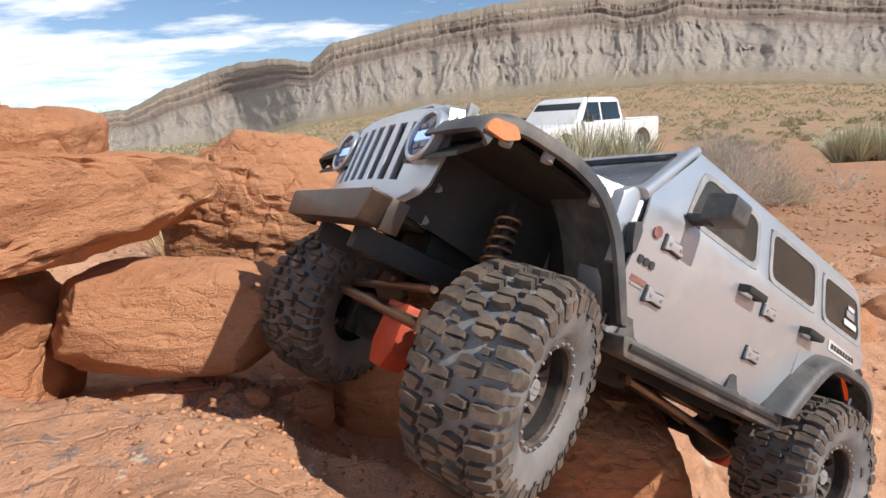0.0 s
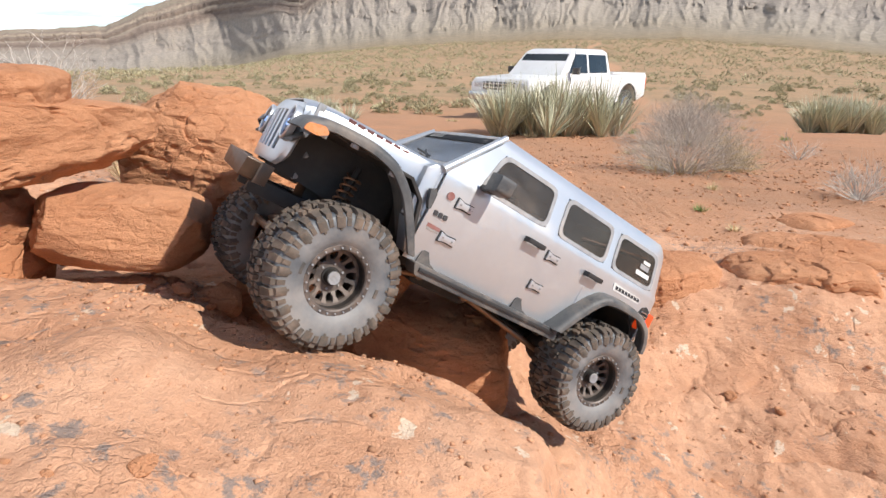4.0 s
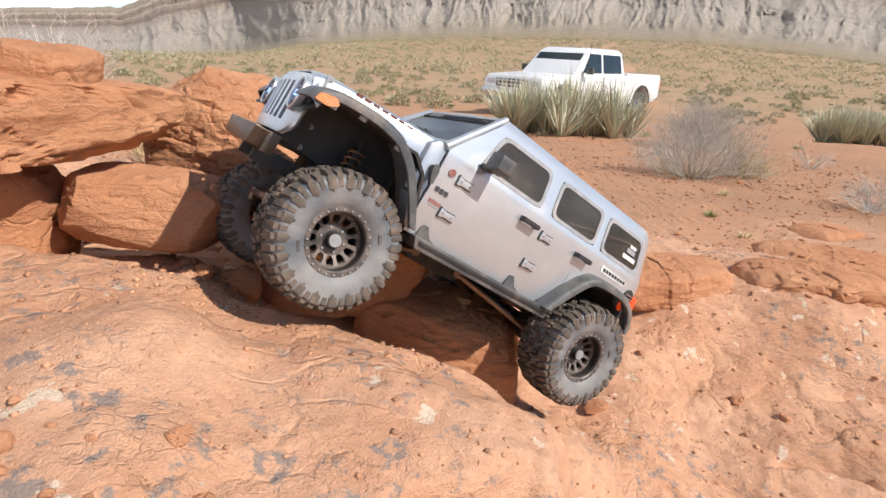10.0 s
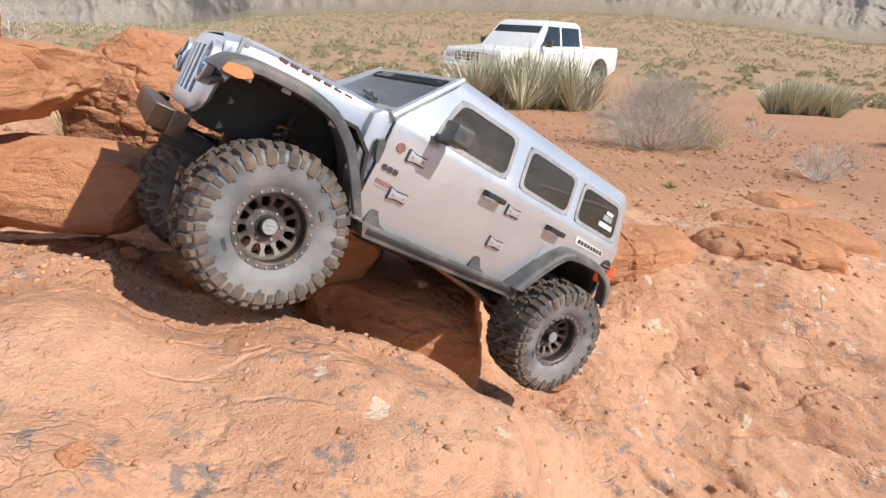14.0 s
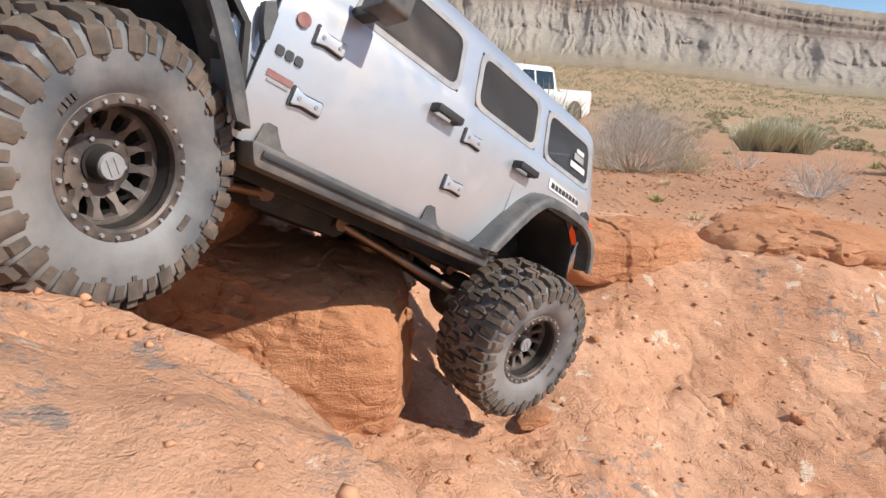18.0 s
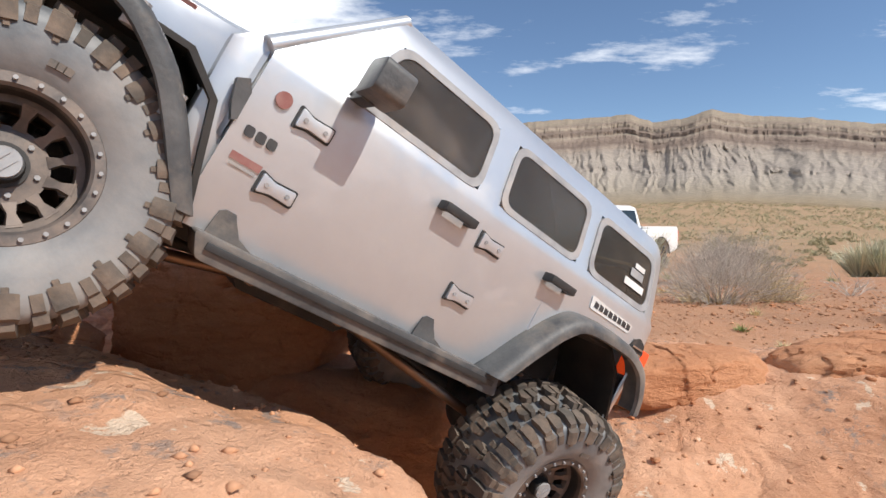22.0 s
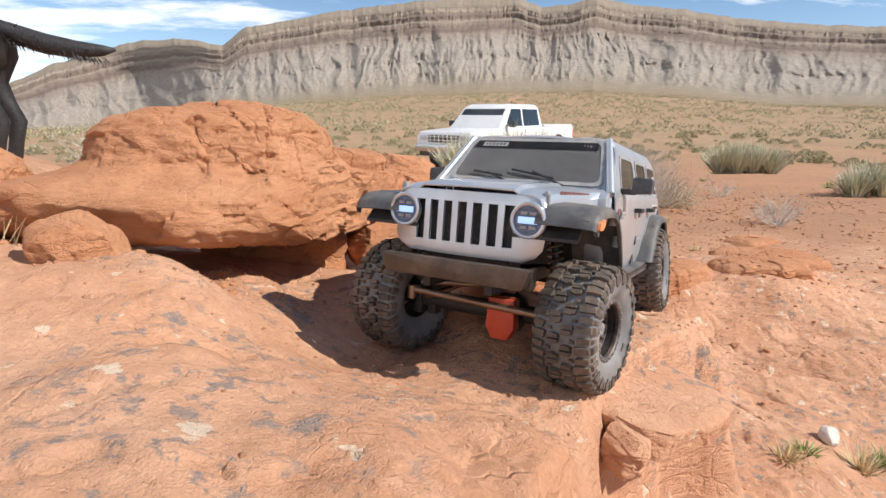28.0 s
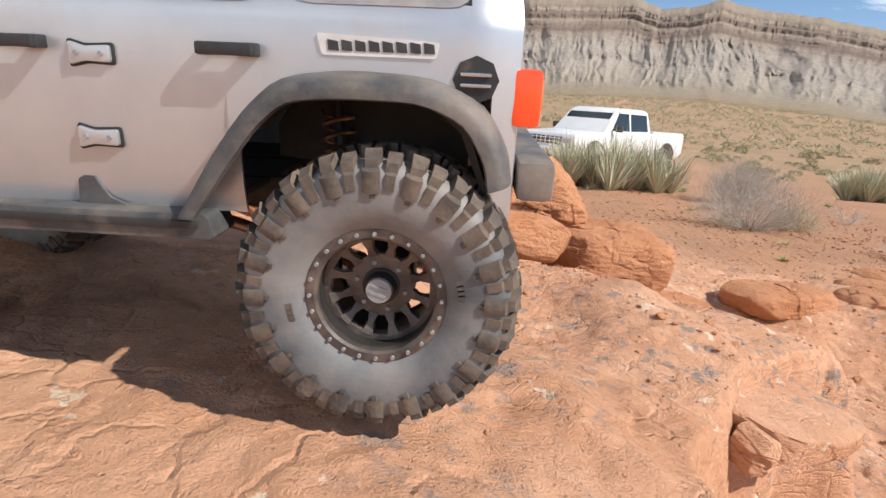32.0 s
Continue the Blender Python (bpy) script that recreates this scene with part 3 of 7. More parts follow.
# ---- boulders ----
def boulder(name, c, lobes, seed, label, rot=(0, 0, 0), rough=0.10, layers=40.0, detail=6, cuts=(), facets=10, chip=0.9, crust=1.0, stone_kind=None, category="rock", group="boulders beside the gully"):
    """A weathered sandstone block: rounded boxes run together, broken faces, worn back along its layers."""
    bm = bmesh.new()
    bmesh.ops.create_icosphere(bm, subdivisions=detail, radius=1.0)
    v = np.array([tuple(a.co) for a in bm.verts])
    n = v / np.linalg.norm(v, axis=1, keepdims=True)

    def field(p):
        vals = []
        for off, size, power in lobes:
            d = np.abs((p - np.array(off)) / np.array(size))
            vals.append(((d ** power).sum(1) ** (1 / power) - 1) * min(size))
        k = 0.02
        return -k * np.log(sum(np.exp(-np.clip(a / k, -60, 60)) for a in vals))

    lo, hi = np.zeros(len(n)), np.full(len(n), 1.5)
    for _ in range(22):
        mid = (lo + hi) / 2
        ins = field(n * mid[:, None]) < 0
        lo, hi = np.where(ins, mid, lo), np.where(ins, hi, mid)
    p = n * lo[:, None]
    ext = np.abs(p).max(0)
    rng = np.random.RandomState(seed * 7 + 1)
    flats = [(np.array(q[:3]) / np.linalg.norm(q[:3]), q[3]) for q in cuts]
    for _ in range(facets):
        dn = rng.normal(size=3) * (1, 1, 0.55)
        dn /= np.linalg.norm(dn)
        flats.append((dn, chip + 0.08 * rng.rand()))
    for dn, k in flats:
        far = (p @ dn).max()
        over = np.maximum(p @ dn - (far * k if k > 0 else -k), 0)
        p = p - over[:, None] * dn * 0.94
    s = seed * 17.3
    m = min(ext)
    x, y, z = p[:, 0], p[:, 1], p[:, 2]
    big = fbm(x * 7 + s, y * 7, z * 9, 3)
    zl = z * layers + 1.1 * fbm(x * 5, y * 5 + s, z * 3, 3)
    fl = np.floor(zl)
    fr = zl - fl
    band = perlin(fl * 2.7 + s, x * 3, y * 3)
    crack = (1 - step(0.0, 0.14, fr)) * step(-0.1, 0.4, perlin(x * 4 + s, y * 4, fl * 3.1))
    side = np.clip(1.15 - np.abs(n[:, 2]) ** 2, 0.15, 1)
    grain = fbm(x * 26 + s, y * 26, z * 90, 3)
    pit = step(0.35, 0.7, fbm(x * 20 - s, y * 20, z * 34, 2))
    cell, cid = plates(x * 9 + 2 * n[:, 0] + s, y * 9 + z * 14)
    disp = rough * m * 0.8 * big + crust * side * (0.007 * band - 0.010 * crack * step(-0.1, 0.25, perlin(x * 6 + s, y * 6, z * 6))) + (0.3 + 0.7 * crust) * (0.0045 * grain - 0.009 * pit) + crust * 0.010 * (cid - 0.5) - crust * 0.004 * (1 - step(0, 0.06, cell))
    q = p + n * (disp * min(1.0, m / 0.07))[:, None]
    for a, b in zip(bm.verts, q):
        a.co = b
    me = bpy.data.meshes.new(name)
    bm.to_mesh(me)
    bm.free()
    smooth(me, 50)
    me.materials.append(stone_kind or M_ROCK)
    ob = new(name, me)
    ob.matrix_world = pose(*c, *rot)
    return tagged(ob, label, category, group=group)

boulder("boulder", (-0.62, 0.42, 0.43), [((-0.04, 0.05, -0.03), (0.32, 0.25, 0.05), 4), ((-0.07, -0.04, 0.06), (0.22, 0.17, 0.105), 2.8), ((-0.18, -0.17, -0.005), (0.22, 0.11, 0.045), 3), ((0.17, 0.16, -0.035), (0.13, 0.10, 0.035), 3)],
        1, "broad humped red sandstone ledge with overhanging pitted rim", (0, 0, 0), 0.10, 34, 7, ((0.89, -0.46, 0.05, -0.19), (0.45, -0.5, 0.35, 0.9), (-0.2, -1, -0.6, 0.9), (0.6, -0.1, -0.9, 0.86)), 10, 0.93)
boulder("boulder", (-0.445, 0.545, 0.468), [((0, 0, 0), (0.085, 0.08, 0.034), 4.5)], 3, "flat red block lying on top of the ledge", (2, 3, 12), 0.10, 45, 6, (), 8, 0.88)
boulder("boulder", (-0.268, 0.885, 0.325), [((0, 0, 0.0), (0.152, 0.13, 0.138), 3.4), ((0.03, -0.02, -0.06), (0.14, 0.12, 0.10), 3.4)], 4, "squat red boulder with broken slanting top behind the ledge", (3, 4, -8), 0.12, 13, 7,
        ((0.75, -0.1, 0.75, 0.74), (0.5, -0.9, -0.9, 0.72), (-0.6, -0.3, 0.75, 0.8)), 7, 0.9, 0.5)
boulder("boulder", (-0.318, 0.598, 0.254), [((0, 0, 0), (0.108, 0.074, 0.046), 5.0), ((-0.02, 0.01, 0.008), (0.075, 0.056, 0.042), 4)], 5, "blunt red boulder wedged under the ledge", (0, 5, 6), 0.08, 20, 7, ((0.1, -1, 0.4, 0.80), (0.75, -0.35, -0.55, 0.86), (-0.8, -0.5, 0.3, 0.86), (-0.2, -0.7, -0.8, 0.85)), 7, 0.9, 0.2)
boulder("boulder", (-0.034, 0.770, 0.152), [((0, 0, 0), (0.152, 0.160, 0.104), 5), ((0.02, 0.02, 0.01), (0.14, 0.14, 0.098), 4)], 6, "low flat-topped red block forming the gully side", (0, 1, 5), 0.08, 16, 7, ((0.05, -1, -0.25, 0.9), (0.8, -0.2, -0.6, 0.82)), 6, 0.93, 0.4)
boulder("boulder", (0.155, 0.685, -0.022), [((0, 0, 0), (0.155, 0.120, 0.106), 4), ((0.07, -0.03, -0.04), (0.09, 0.09, 0.07), 4)], 7, "rounded red block lying in the bottom of the gully", (0, 7, -8), 0.08, 14, 7, ((-0.2, -0.9, 0.5, 0.88), (0.95, -0.1, 0.25, 0.93)), 8, 0.92, 0.4)
boulder("boulder", (-0.62, 0.56, 0.23), [((0, 0, 0), (0.17, 0.09, 0.11), 4)], 8, "dark red block shaded under the overhanging ledge", (0, 0, 5), 0.1, 26, 5, (), 6, 0.92)
boulder("boulder", (-1.33, 0.24, 0.425), [((0, 0, 0), (0.31, 0.24, 0.105), 3.4), ((0.05, -0.1, 0.05), (0.18, 0.12, 0.05), 3)], 9, "broad layered red ledge split from its neighbour by a deep cleft", (0, -2, -6), 0.10, 36, 7, ((-0.1, -1, -0.5, 0.84),), 10, 0.92)
boulder("boulder", (-1.75, 0.75, 0.47), [((0, 0, 0), (0.35, 0.26, 0.12), 3.2)], 10, "low red outcrop standing behind the ledges", (0, 2, 20), 0.12, 30, 6, (), 10, 0.9)
boulder("boulder", (-0.815, 0.03, 0.402), [((0, 0, 0), (0.058, 0.05, 0.042), 4)], 11, "small wedge-shaped red stone leaning below the ledge", (10, -14, 25), 0.08, 40, 5, ((0.8, 0, 0.6, 0.6),), 8, 0.84)
boulder("boulder", (0.06, 0.90, 0.03), [((0, 0, 0), (0.12, 0.10, 0.05), 3.4)], 13, "flat red rock at the head of the gully", (0, 3, 30), 0.12, 40, 6, (), 9, 0.88)
boulder("boulder", (0.78, 1.10, -0.03), [((0, 0, 0), (0.24, 0.12, 0.055), 3.6)], 14, "low broken red ledge beyond the gully", (0, 2, 12), 0.14, 45, 6, ((0.2, -1, 0.3, 0.8),), 12, 0.86)
boulder("boulder", (1.20, 1.08, -0.045), [((0, 0, 0), (0.19, 0.14, 0.075), 3.4)], 15, "rounded red outcrop block with cracked front", (0, -3, -10), 0.14, 40, 6, ((-0.2, -1, 0.3, 0.82),), 12, 0.86)
boulder("boulder", (1.55, 1.45, -0.10), [((0, 0, 0), (0.26, 0.16, 0.06), 3.4)], 17, "flat red sandstone slab half buried in sand", (0, 0, -18), 0.14, 40, 6, (), 10, 0.88)
boulder("boulder", (2.05, 2.16, -0.19), [((0, 0, 0), (0.17, 0.12, 0.05), 3.6)], 18, "flat weathered rock lying on the sand", (0, 2, 20), 0.14, 40, 5, (), 10, 0.88)

boulder("boulder", (0.018, -0.052, 0.134), [((0, 0, 0), (0.158, 0.108, 0.024), 7)], 31, "flat red slab overhanging the hollow, its front edge broken", (7, 10, 33), 0.10, 60, 7, ((0.35, -1, -0.5, 0.88), (-0.7, -0.7, 0.1, 0.9), (0.5, -1, 0.1, 0.88), (-0.2, -1, 0.0, 0.9), (0.9, -0.6, -0.3, 0.88)), 10, 0.92, 0.8, stone_kind=M_GROUND, group="broken blocks round the hollow")
boulder("boulder", (-0.080, -0.172, 0.138), [((0, 0, 0), (0.044, 0.030, 0.028), 6)], 32, "rough red block broken from the rim of the hollow", (18, 3, 42), 0.12, 60, 6, ((0.2, -1, 0.5, 0.75), (0.8, -0.4, 0.4, 0.75)), 14, 0.8, stone_kind=M_GROUND, group="broken blocks round the hollow")
boulder("boulder", (0.115, -0.052, 0.088), [((0, 0, 0), (0.040, 0.030, 0.034), 6)], 33, "split red block standing beside the hollow", (10, 16, 24), 0.12, 60, 6, ((-0.9, -0.4, 0.1, 0.7), (0.2, -0.9, 0.6, 0.7)), 14, 0.8, stone_kind=M_GROUND, group="broken blocks round the hollow")


def stone(name, c, r, seed, label, flat=0.6, group="loose stones"):
    """A small broken stone."""
    bm = bmesh.new()
    bmesh.ops.create_icosphere(bm, subdivisions=3, radius=1.0)
    rng = np.random.RandomState(seed)
    v = np.array([tuple(a.co) for a in bm.verts])
    for _ in range(11):
        d = rng.normal(size=3)
        d /= np.linalg.norm(d)
        over = np.maximum(v @ d - (0.55 + 0.3 * rng.rand()), 0)
        v = v - over[:, None] * d * 0.97
    v = v * (1, 0.65 + 0.3 * rng.rand(), flat) * r + 0.06 * r * fbm(v[:, 0] * 3 + seed, v[:, 1] * 3, v[:, 2] * 3, 2)[:, None]
    for a, b in zip(bm.verts, v):
        a.co = b
    me = bpy.data.meshes.new(name)
    bm.to_mesh(me)
    bm.free()
    smooth(me, 25)
    me.materials.append(M_ROCK)
    ob = new(name, me)
    ob.matrix_world = pose(*c, rng.uniform(-15, 15), rng.uniform(-15, 15), rng.uniform(0, 360))
    return tagged(ob, label, "stone", group=group)


tagged(stone("stone_flake", (0.492, 0.665, -0.145), 0.032, 5, "thin broken red stone flake lying loose on the rock", 0.32), group="")
tagged(stone("stone", (-0.165, 0.56, gz_at(-0.165, 0.56) + 0.02), 0.036, 41, "upright red stone standing in the rubble of the gully", 0.95), group="")
pale = stone("stone", (0.74, 0.265, gz_at(0.74, 0.265) + 0.014), 0.036, 9, "pale whitish stone beside a green grass tuft", 0.7)
pale.data.materials.clear()
pale.data.materials.append(M_PALE)
_r = random.Random(4)
SPOTS = ((-0.215, 0.545, 0.05, 0.03, 30, 0.015), (-0.20, 0.50, 0.16, 0.05, 26, 0.010), (0.02, 0.50, 0.10, 0.06, 16, 0.012), (0.55, 0.62, 0.30, 0.22, 12, 0.009), (0.95, 0.95, 0.35, 0.3, 16, 0.012), (-0.12, -0.02, 0.14, 0.08, 14, 0.010), (-0.68, 0.12, 0.22, 0.06, 16, 0.011), (1.6, 1.7, 0.7, 0.5, 46, 0.016), (2.6, 3.6, 1.0, 1.2, 40, 0.022))
for cx, cy, sx, sy, n_, big in SPOTS:
    for k in range(n_):
        x_, y_ = _r.gauss(cx, sx * 0.6), _r.gauss(cy, sy * 0.6)
        r_ = big * (0.35 + 0.9 * _r.random() ** 2)
        stone("stone", (x_, y_, gz_at(x_, y_) + r_ * 0.25), r_, _r.randrange(10000), "small loose chip of red sandstone on the ground", 0.55)


def build_gravel():
    """Grit and small chips that gather in the gully and on the sand."""
    rng = np.random.RandomState(12)
    base = np.array([(1, 0, 0), (-1, 0, 0), (0, 1, 0), (0, -1, 0), (0, 0, 0.8), (0, 0, -0.8)], float)
    tri = [(0, 2, 4), (2, 1, 4), (1, 3, 4), (3, 0, 4), (2, 0, 5), (1, 2, 5), (3, 1, 5), (0, 3, 5)]
    xs, ys, rs = [], [], []
    for cx, cy, s, n, r in ((-0.15, 0.47, 0.10, 700, 0.0035), (0.1, 0.45, 0.12, 400, 0.0035), (0.7, 0.7, 0.30, 300, 0.0035), (0.9, 1.2, 0.5, 600, 0.0045), (1.7, 2.0, 0.7, 1500, 0.006), (-0.6, 0.15, 0.14, 350, 0.0035), (0.0, 0.0, 0.25, 350, 0.003), (2.5, 4.5, 1.5, 3500, 0.012), (-0.4, 1.5, 0.4, 600, 0.006)):
        xs.append(rng.normal(cx, s, n)); ys.append(rng.normal(cy, s, n)); rs.append(r * (0.4 + 1.2 * rng.rand(n) ** 2))
    x, y, r = np.concatenate(xs), np.concatenate(ys), np.concatenate(rs)
    z = ground_height(x, y)
    n = len(x)
    jit = base[None] * (0.6 + 0.8 * rng.rand(n, 6, 1)) * r[:, None, None]
    ang = rng.rand(n) * 6.28
    cs, sn = np.cos(ang)[:, None], np.sin(ang)[:, None]
    co = np.stack([jit[..., 0] * cs - jit[..., 1] * sn + x[:, None], jit[..., 0] * sn + jit[..., 1] * cs + y[:, None], jit[..., 2] * 0.7 + z[:, None] + 0.2 * r[:, None]], -1).reshape(-1, 3)
    f = (np.array(tri)[None] + 6 * np.arange(n)[:, None, None]).reshape(-1, 3)
    me = bpy.data.meshes.new("gravel")
    me.vertices.add(len(co)); me.vertices.foreach_set("co", co.astype(np.float32).ravel())
    me.loops.add(f.size); me.loops.foreach_set("vertex_index", f.astype(np.int32).ravel())
    me.polygons.add(len(f)); me.polygons.foreach_set("loop_start", np.arange(0, f.size, 3, dtype=np.int32))
    me.update(calc_edges=True)
    me.materials.append(M_GRAVEL)
    return tagged(new("gravel", me), "fine red and pale sandstone grit scattered over the ground", "gravel", kind="stuff")


build_gravel()


# ---- the parked pickup ----
M_TRUCKTYRE = mat("truck_tyre", (0.03, 0.03, 0.03), 0.8, vary=(0.05, 0.045, 0.04), scale=6, dust=(0.35, 0.24, 0.16), dust_amount=0.3)
M_DARKPLASTIC = mat("dark_plastic", (0.04, 0.04, 0.042), 0.6, vary=(0.07, 0.065, 0.06), scale=8)
M_AMBER = mat("amber_lens", (0.8, 0.35, 0.08), 0.2, vary=(0.7, 0.3, 0.07), scale=20)
M_LAMPGLASS = mat("lamp_glass", (0.6, 0.62, 0.65), 0.15, 0.2, vary=(0.5, 0.5, 0.52), scale=12)


def truck_wheel(parent, x, y):
    side = 1 if y > 0 else -1
    w = new("wheel")
    w.parent = parent
    w.matrix_basis = pose(x, y, 0.39, 0, 0, 0 if side > 0 else 180)
    bm = bm_new()
    wheel_ring(bm, [(-0.11, 0.23), (-0.13, 0.29), (-0.125, 0.36), (-0.09, 0.39), (0.09, 0.39), (0.125, 0.36), (0.13, 0.29), (0.11, 0.23)], 40)
    bmesh.ops.recalc_face_normals(bm, faces=bm.faces[:])
    part("tyre", bm, M_TRUCKTYRE, w)
    bm = bm_new()
    wheel_ring(bm, [(0.11, 0.235), (0.12, 0.215), (0.07, 0.20), (0.06, 0.08), (0.085, 0.07), (0.085, 0.0)], 40)
    for k in range(5):
        a = k * 2 * math.pi / 5
        box(bm, (0.14 * math.cos(a), 0.075, 0.14 * math.sin(a)), (0.13, 0.03, 0.055), Matrix.Rotation(-a, 4, "Y"), 0.008)
    bmesh.ops.recalc_face_normals(bm, faces=bm.faces[:])
    part("rim", bm, M_CHROME, w, "five-spoke silver wheel rim")


def arch(cx, r, z0, n=9):
    return [(cx + r * math.cos(math.pi * k / n), z0 + r * math.sin(math.pi * k / n)) for k in range(n + 1)]


def build_truck():
    t = new("pickup_truck")
    # lower body: bonnet, doors and bed sides with wheel arches
    bm = bm_new()
    out = [(2.78, 0.62), (2.80, 0.95), (2.72, 1.10), (1.52, 1.18), (-0.88, 1.20), (-0.90, 1.21), (-2.82, 1.23), (-2.85, 0.62)]
    low = [(-2.60, 0.50)] + arch(-1.85, 0.50, 0.46)[::-1] + [(-1.25, 0.42), (1.25, 0.42)] + arch(1.92, 0.49, 0.46)[::-1] + [(2.55, 0.48)]
    prism(bm, out + low, -0.97, 0.97)
    for v in bm.verts:
        if v.co.z > 1.0 and v.co.x > 1.0:
            v.co.y *= 0.93
        if v.co.z < 0.6:
            v.co.y *= 0.975
    bevelled(bm, 0.045, 3, 40)
    part("body", bm, M_WHITE, t, "white painted body")
    # cab: greenhouse with raked screen
    bm = bm_new()
    base = [(1.42, 0.90), (-0.86, 0.92)]
    lo_ = [bm.verts.new(p) for p in ((1.45, -0.90, 1.16), (1.45, 0.90, 1.16), (-0.90, 0.92, 1.18), (-0.90, -0.92, 1.18))]
    mid_ = [bm.verts.new(p) for p in ((0.84, -0.78, 1.78), (0.84, 0.78, 1.78), (-0.78, 0.79, 1.80), (-0.78, -0.79, 1.80))]
    hi_ = [bm.verts.new(p) for p in ((0.68, -0.66, 1.86), (0.68, 0.66, 1.86), (-0.70, 0.68, 1.87), (-0.70, -0.68, 1.87))]
    for a, b in ((lo_, mid_), (mid_, hi_)):
        for i in range(4):
            bm.faces.new((a[i], a[(i + 1) % 4], b[(i + 1) % 4], b[i]))
    bm.faces.new(hi_)
    bm.faces.new(lo_[::-1])
    bmesh.ops.recalc_face_normals(bm, faces=bm.faces[:])
    bevelled(bm, 0.05, 3, 12)
    part("cab", bm, M_WHITE, t)

    def pane(name, cs, push, material, label=""):
        bm = bm_new()
        push = Vector(push)
        c = sum((Vector(v) for v in cs), Vector()) / 4
        a = [bm.verts.new(Vector(v) + push * 0.004) for v in cs]
        b = [bm.verts.new(Vector(v) - push * 0.03) for v in cs]
        bm.faces.new(a)
        bm.faces.new(b[::-1])
        for i in range(4):
            bm.faces.new((a[i], b[i], b[(i + 1) % 4], a[(i + 1) % 4]))
        bmesh.ops.recalc_face_normals(bm, faces=bm.faces[:])
        part(name, bm, material, t, label)

    def on_side(x, z, s):
        k = (z - 1.17) / 0.64
        return (x, s * (0.915 - 0.134 * k + 0.006), z)
    for s in (1, -1):
        pane("window", [on_side(1.10, 1.25, s), on_side(0.26, 1.25, s), on_side(0.26, 1.72, s), on_side(0.74, 1.72, s)], (0, s, 0.2), M_CARGLASS, "dark front door window")
        pane("window", [on_side(0.16, 1.25, s), on_side(-0.72, 1.26, s), on_side(-0.68, 1.72, s), on_side(0.16, 1.72, s)], (0, s, 0.2), M_CARGLASS, "dark rear door window")
    pane("windscreen", [(1.345, -0.79, 1.25), (1.345, 0.79, 1.25), (0.905, 0.71, 1.715), (0.905, -0.71, 1.715)], (0.66, 0, 0.75), M_CARGLASS, "dark raked windscreen")
    pane("rear_window", [(-0.888, -0.7, 1.28), (-0.888, 0.7, 1.28), (-0.745, 0.66, 1.70), (-0.745, -0.66, 1.70)], (-0.95, 0, 0.3), M_CARGLASS)
    # bed: open box sunk between the sides
    bm = bm_new()
    box(bm, (-1.87, 0, 1.2405), (1.74, 1.62, 0.012))
    part("bed_floor", bm, M_DARKPLASTIC, t, "dark bed liner")
    for s in (1, -1):
        bm = bm_new(); box(bm, (-1.87, s * 0.885, 1.25), (1.86, 0.11, 0.05), None, 0.012); part("bed_rail", bm, M_WHITE, t)
    bm = bm_new(); box(bm, (-2.80, 0, 1.25), (0.07, 1.64, 0.05), None, 0.012); part("tailgate", bm, M_WHITE, t)
    # doors: seams and handles
    for s in (1, -1):
        for x0, x1 in ((0.21, 1.22), (-0.84, 0.20)):
            bm = bm_new()
            for xx in (x0, x1):
                box(bm, (xx, s * 0.9715, 0.84), (0.012, 0.004, 0.66))
            box(bm, ((x0 + x1) / 2, s * 0.9715, 0.51), (x1 - x0, 0.004, 0.012))
            part("door_seam", bm, M_DARKPLASTIC, t)
            bm = bm_new(); box(bm, (x0 + 0.13, s * 0.98, 1.06), (0.15, 0.03, 0.035), None, 0.01); part("door_handle", bm, M_WHITE, t)
        bm = bm_new(); box(bm, (1.06, s * 1.08, 1.30), (0.10, 0.20, 0.17), None, 0.03); part("mirror", bm, M_DARKPLASTIC, t, "dark wing mirror")
        bm = bm_new(); box(bm, (-0.05, s * 0.965, 0.44), (2.3, 0.03, 0.06), None, 0.01); part("rocker_strip", bm, M_DARKPLASTIC, t)
        bm = bm_new(); box(bm, (-2.83, s * 0.90, 0.98), (0.06, 0.12, 0.34), None, 0.015); part("tail_lamp", bm, M_REDLENS, t)
        bm = bm_new(); box(bm, (2.775, s * 0.70, 0.93), (0.05, 0.30, 0.13), None, 0.015); part("headlamp", bm, M_LAMPGLASS, t, "clear headlamp")
        bm = bm_new(); box(bm, (2.765, s * 0.70, 0.83), (0.05, 0.32, 0.06), None, 0.012); part("indicator", bm, M_AMBER, t)
        for x in (1.92, -1.85):
            truck_wheel(t, x, s * 0.82)
            bm = bm_new()
            pts = arch(x, 0.50, 0.46, 12)
            for (a, c), (b, d) in zip(pts[:-1], pts[1:]):
                rod(bm, (a, s * 0.955, c), (b, s * 0.955, d), 0.02, seg=6)
            part("wheel_arch", bm, M_DARKPLASTIC, t)
    bm = bm_new(); box(bm, (2.79, 0, 0.91), (0.03, 1.06, 0.20), None, 0.01); part("grille_recess", bm, M_DARKPLASTIC, t, "dark grille opening")
    for z in (0.96, 0.87):
        bm = bm_new(); box(bm, (2.81, 0, z), (0.03, 1.04, 0.03), None, 0.008); part("grille_bar", bm, M_CHROME, t)
    for k in range(7):
        bm = bm_new(); box(bm, (2.808, -0.45 + 0.15 * k, 0.91), (0.02, 0.025, 0.19), None, 0.005); part("grille_bar", bm, M_WHITE, t)
    bm = bm_new(); box(bm, (2.84, 0, 0.66), (0.16, 1.86, 0.20), None, 0.03); part("front_bumper", bm, M_CHROME, t, "bright front bumper")
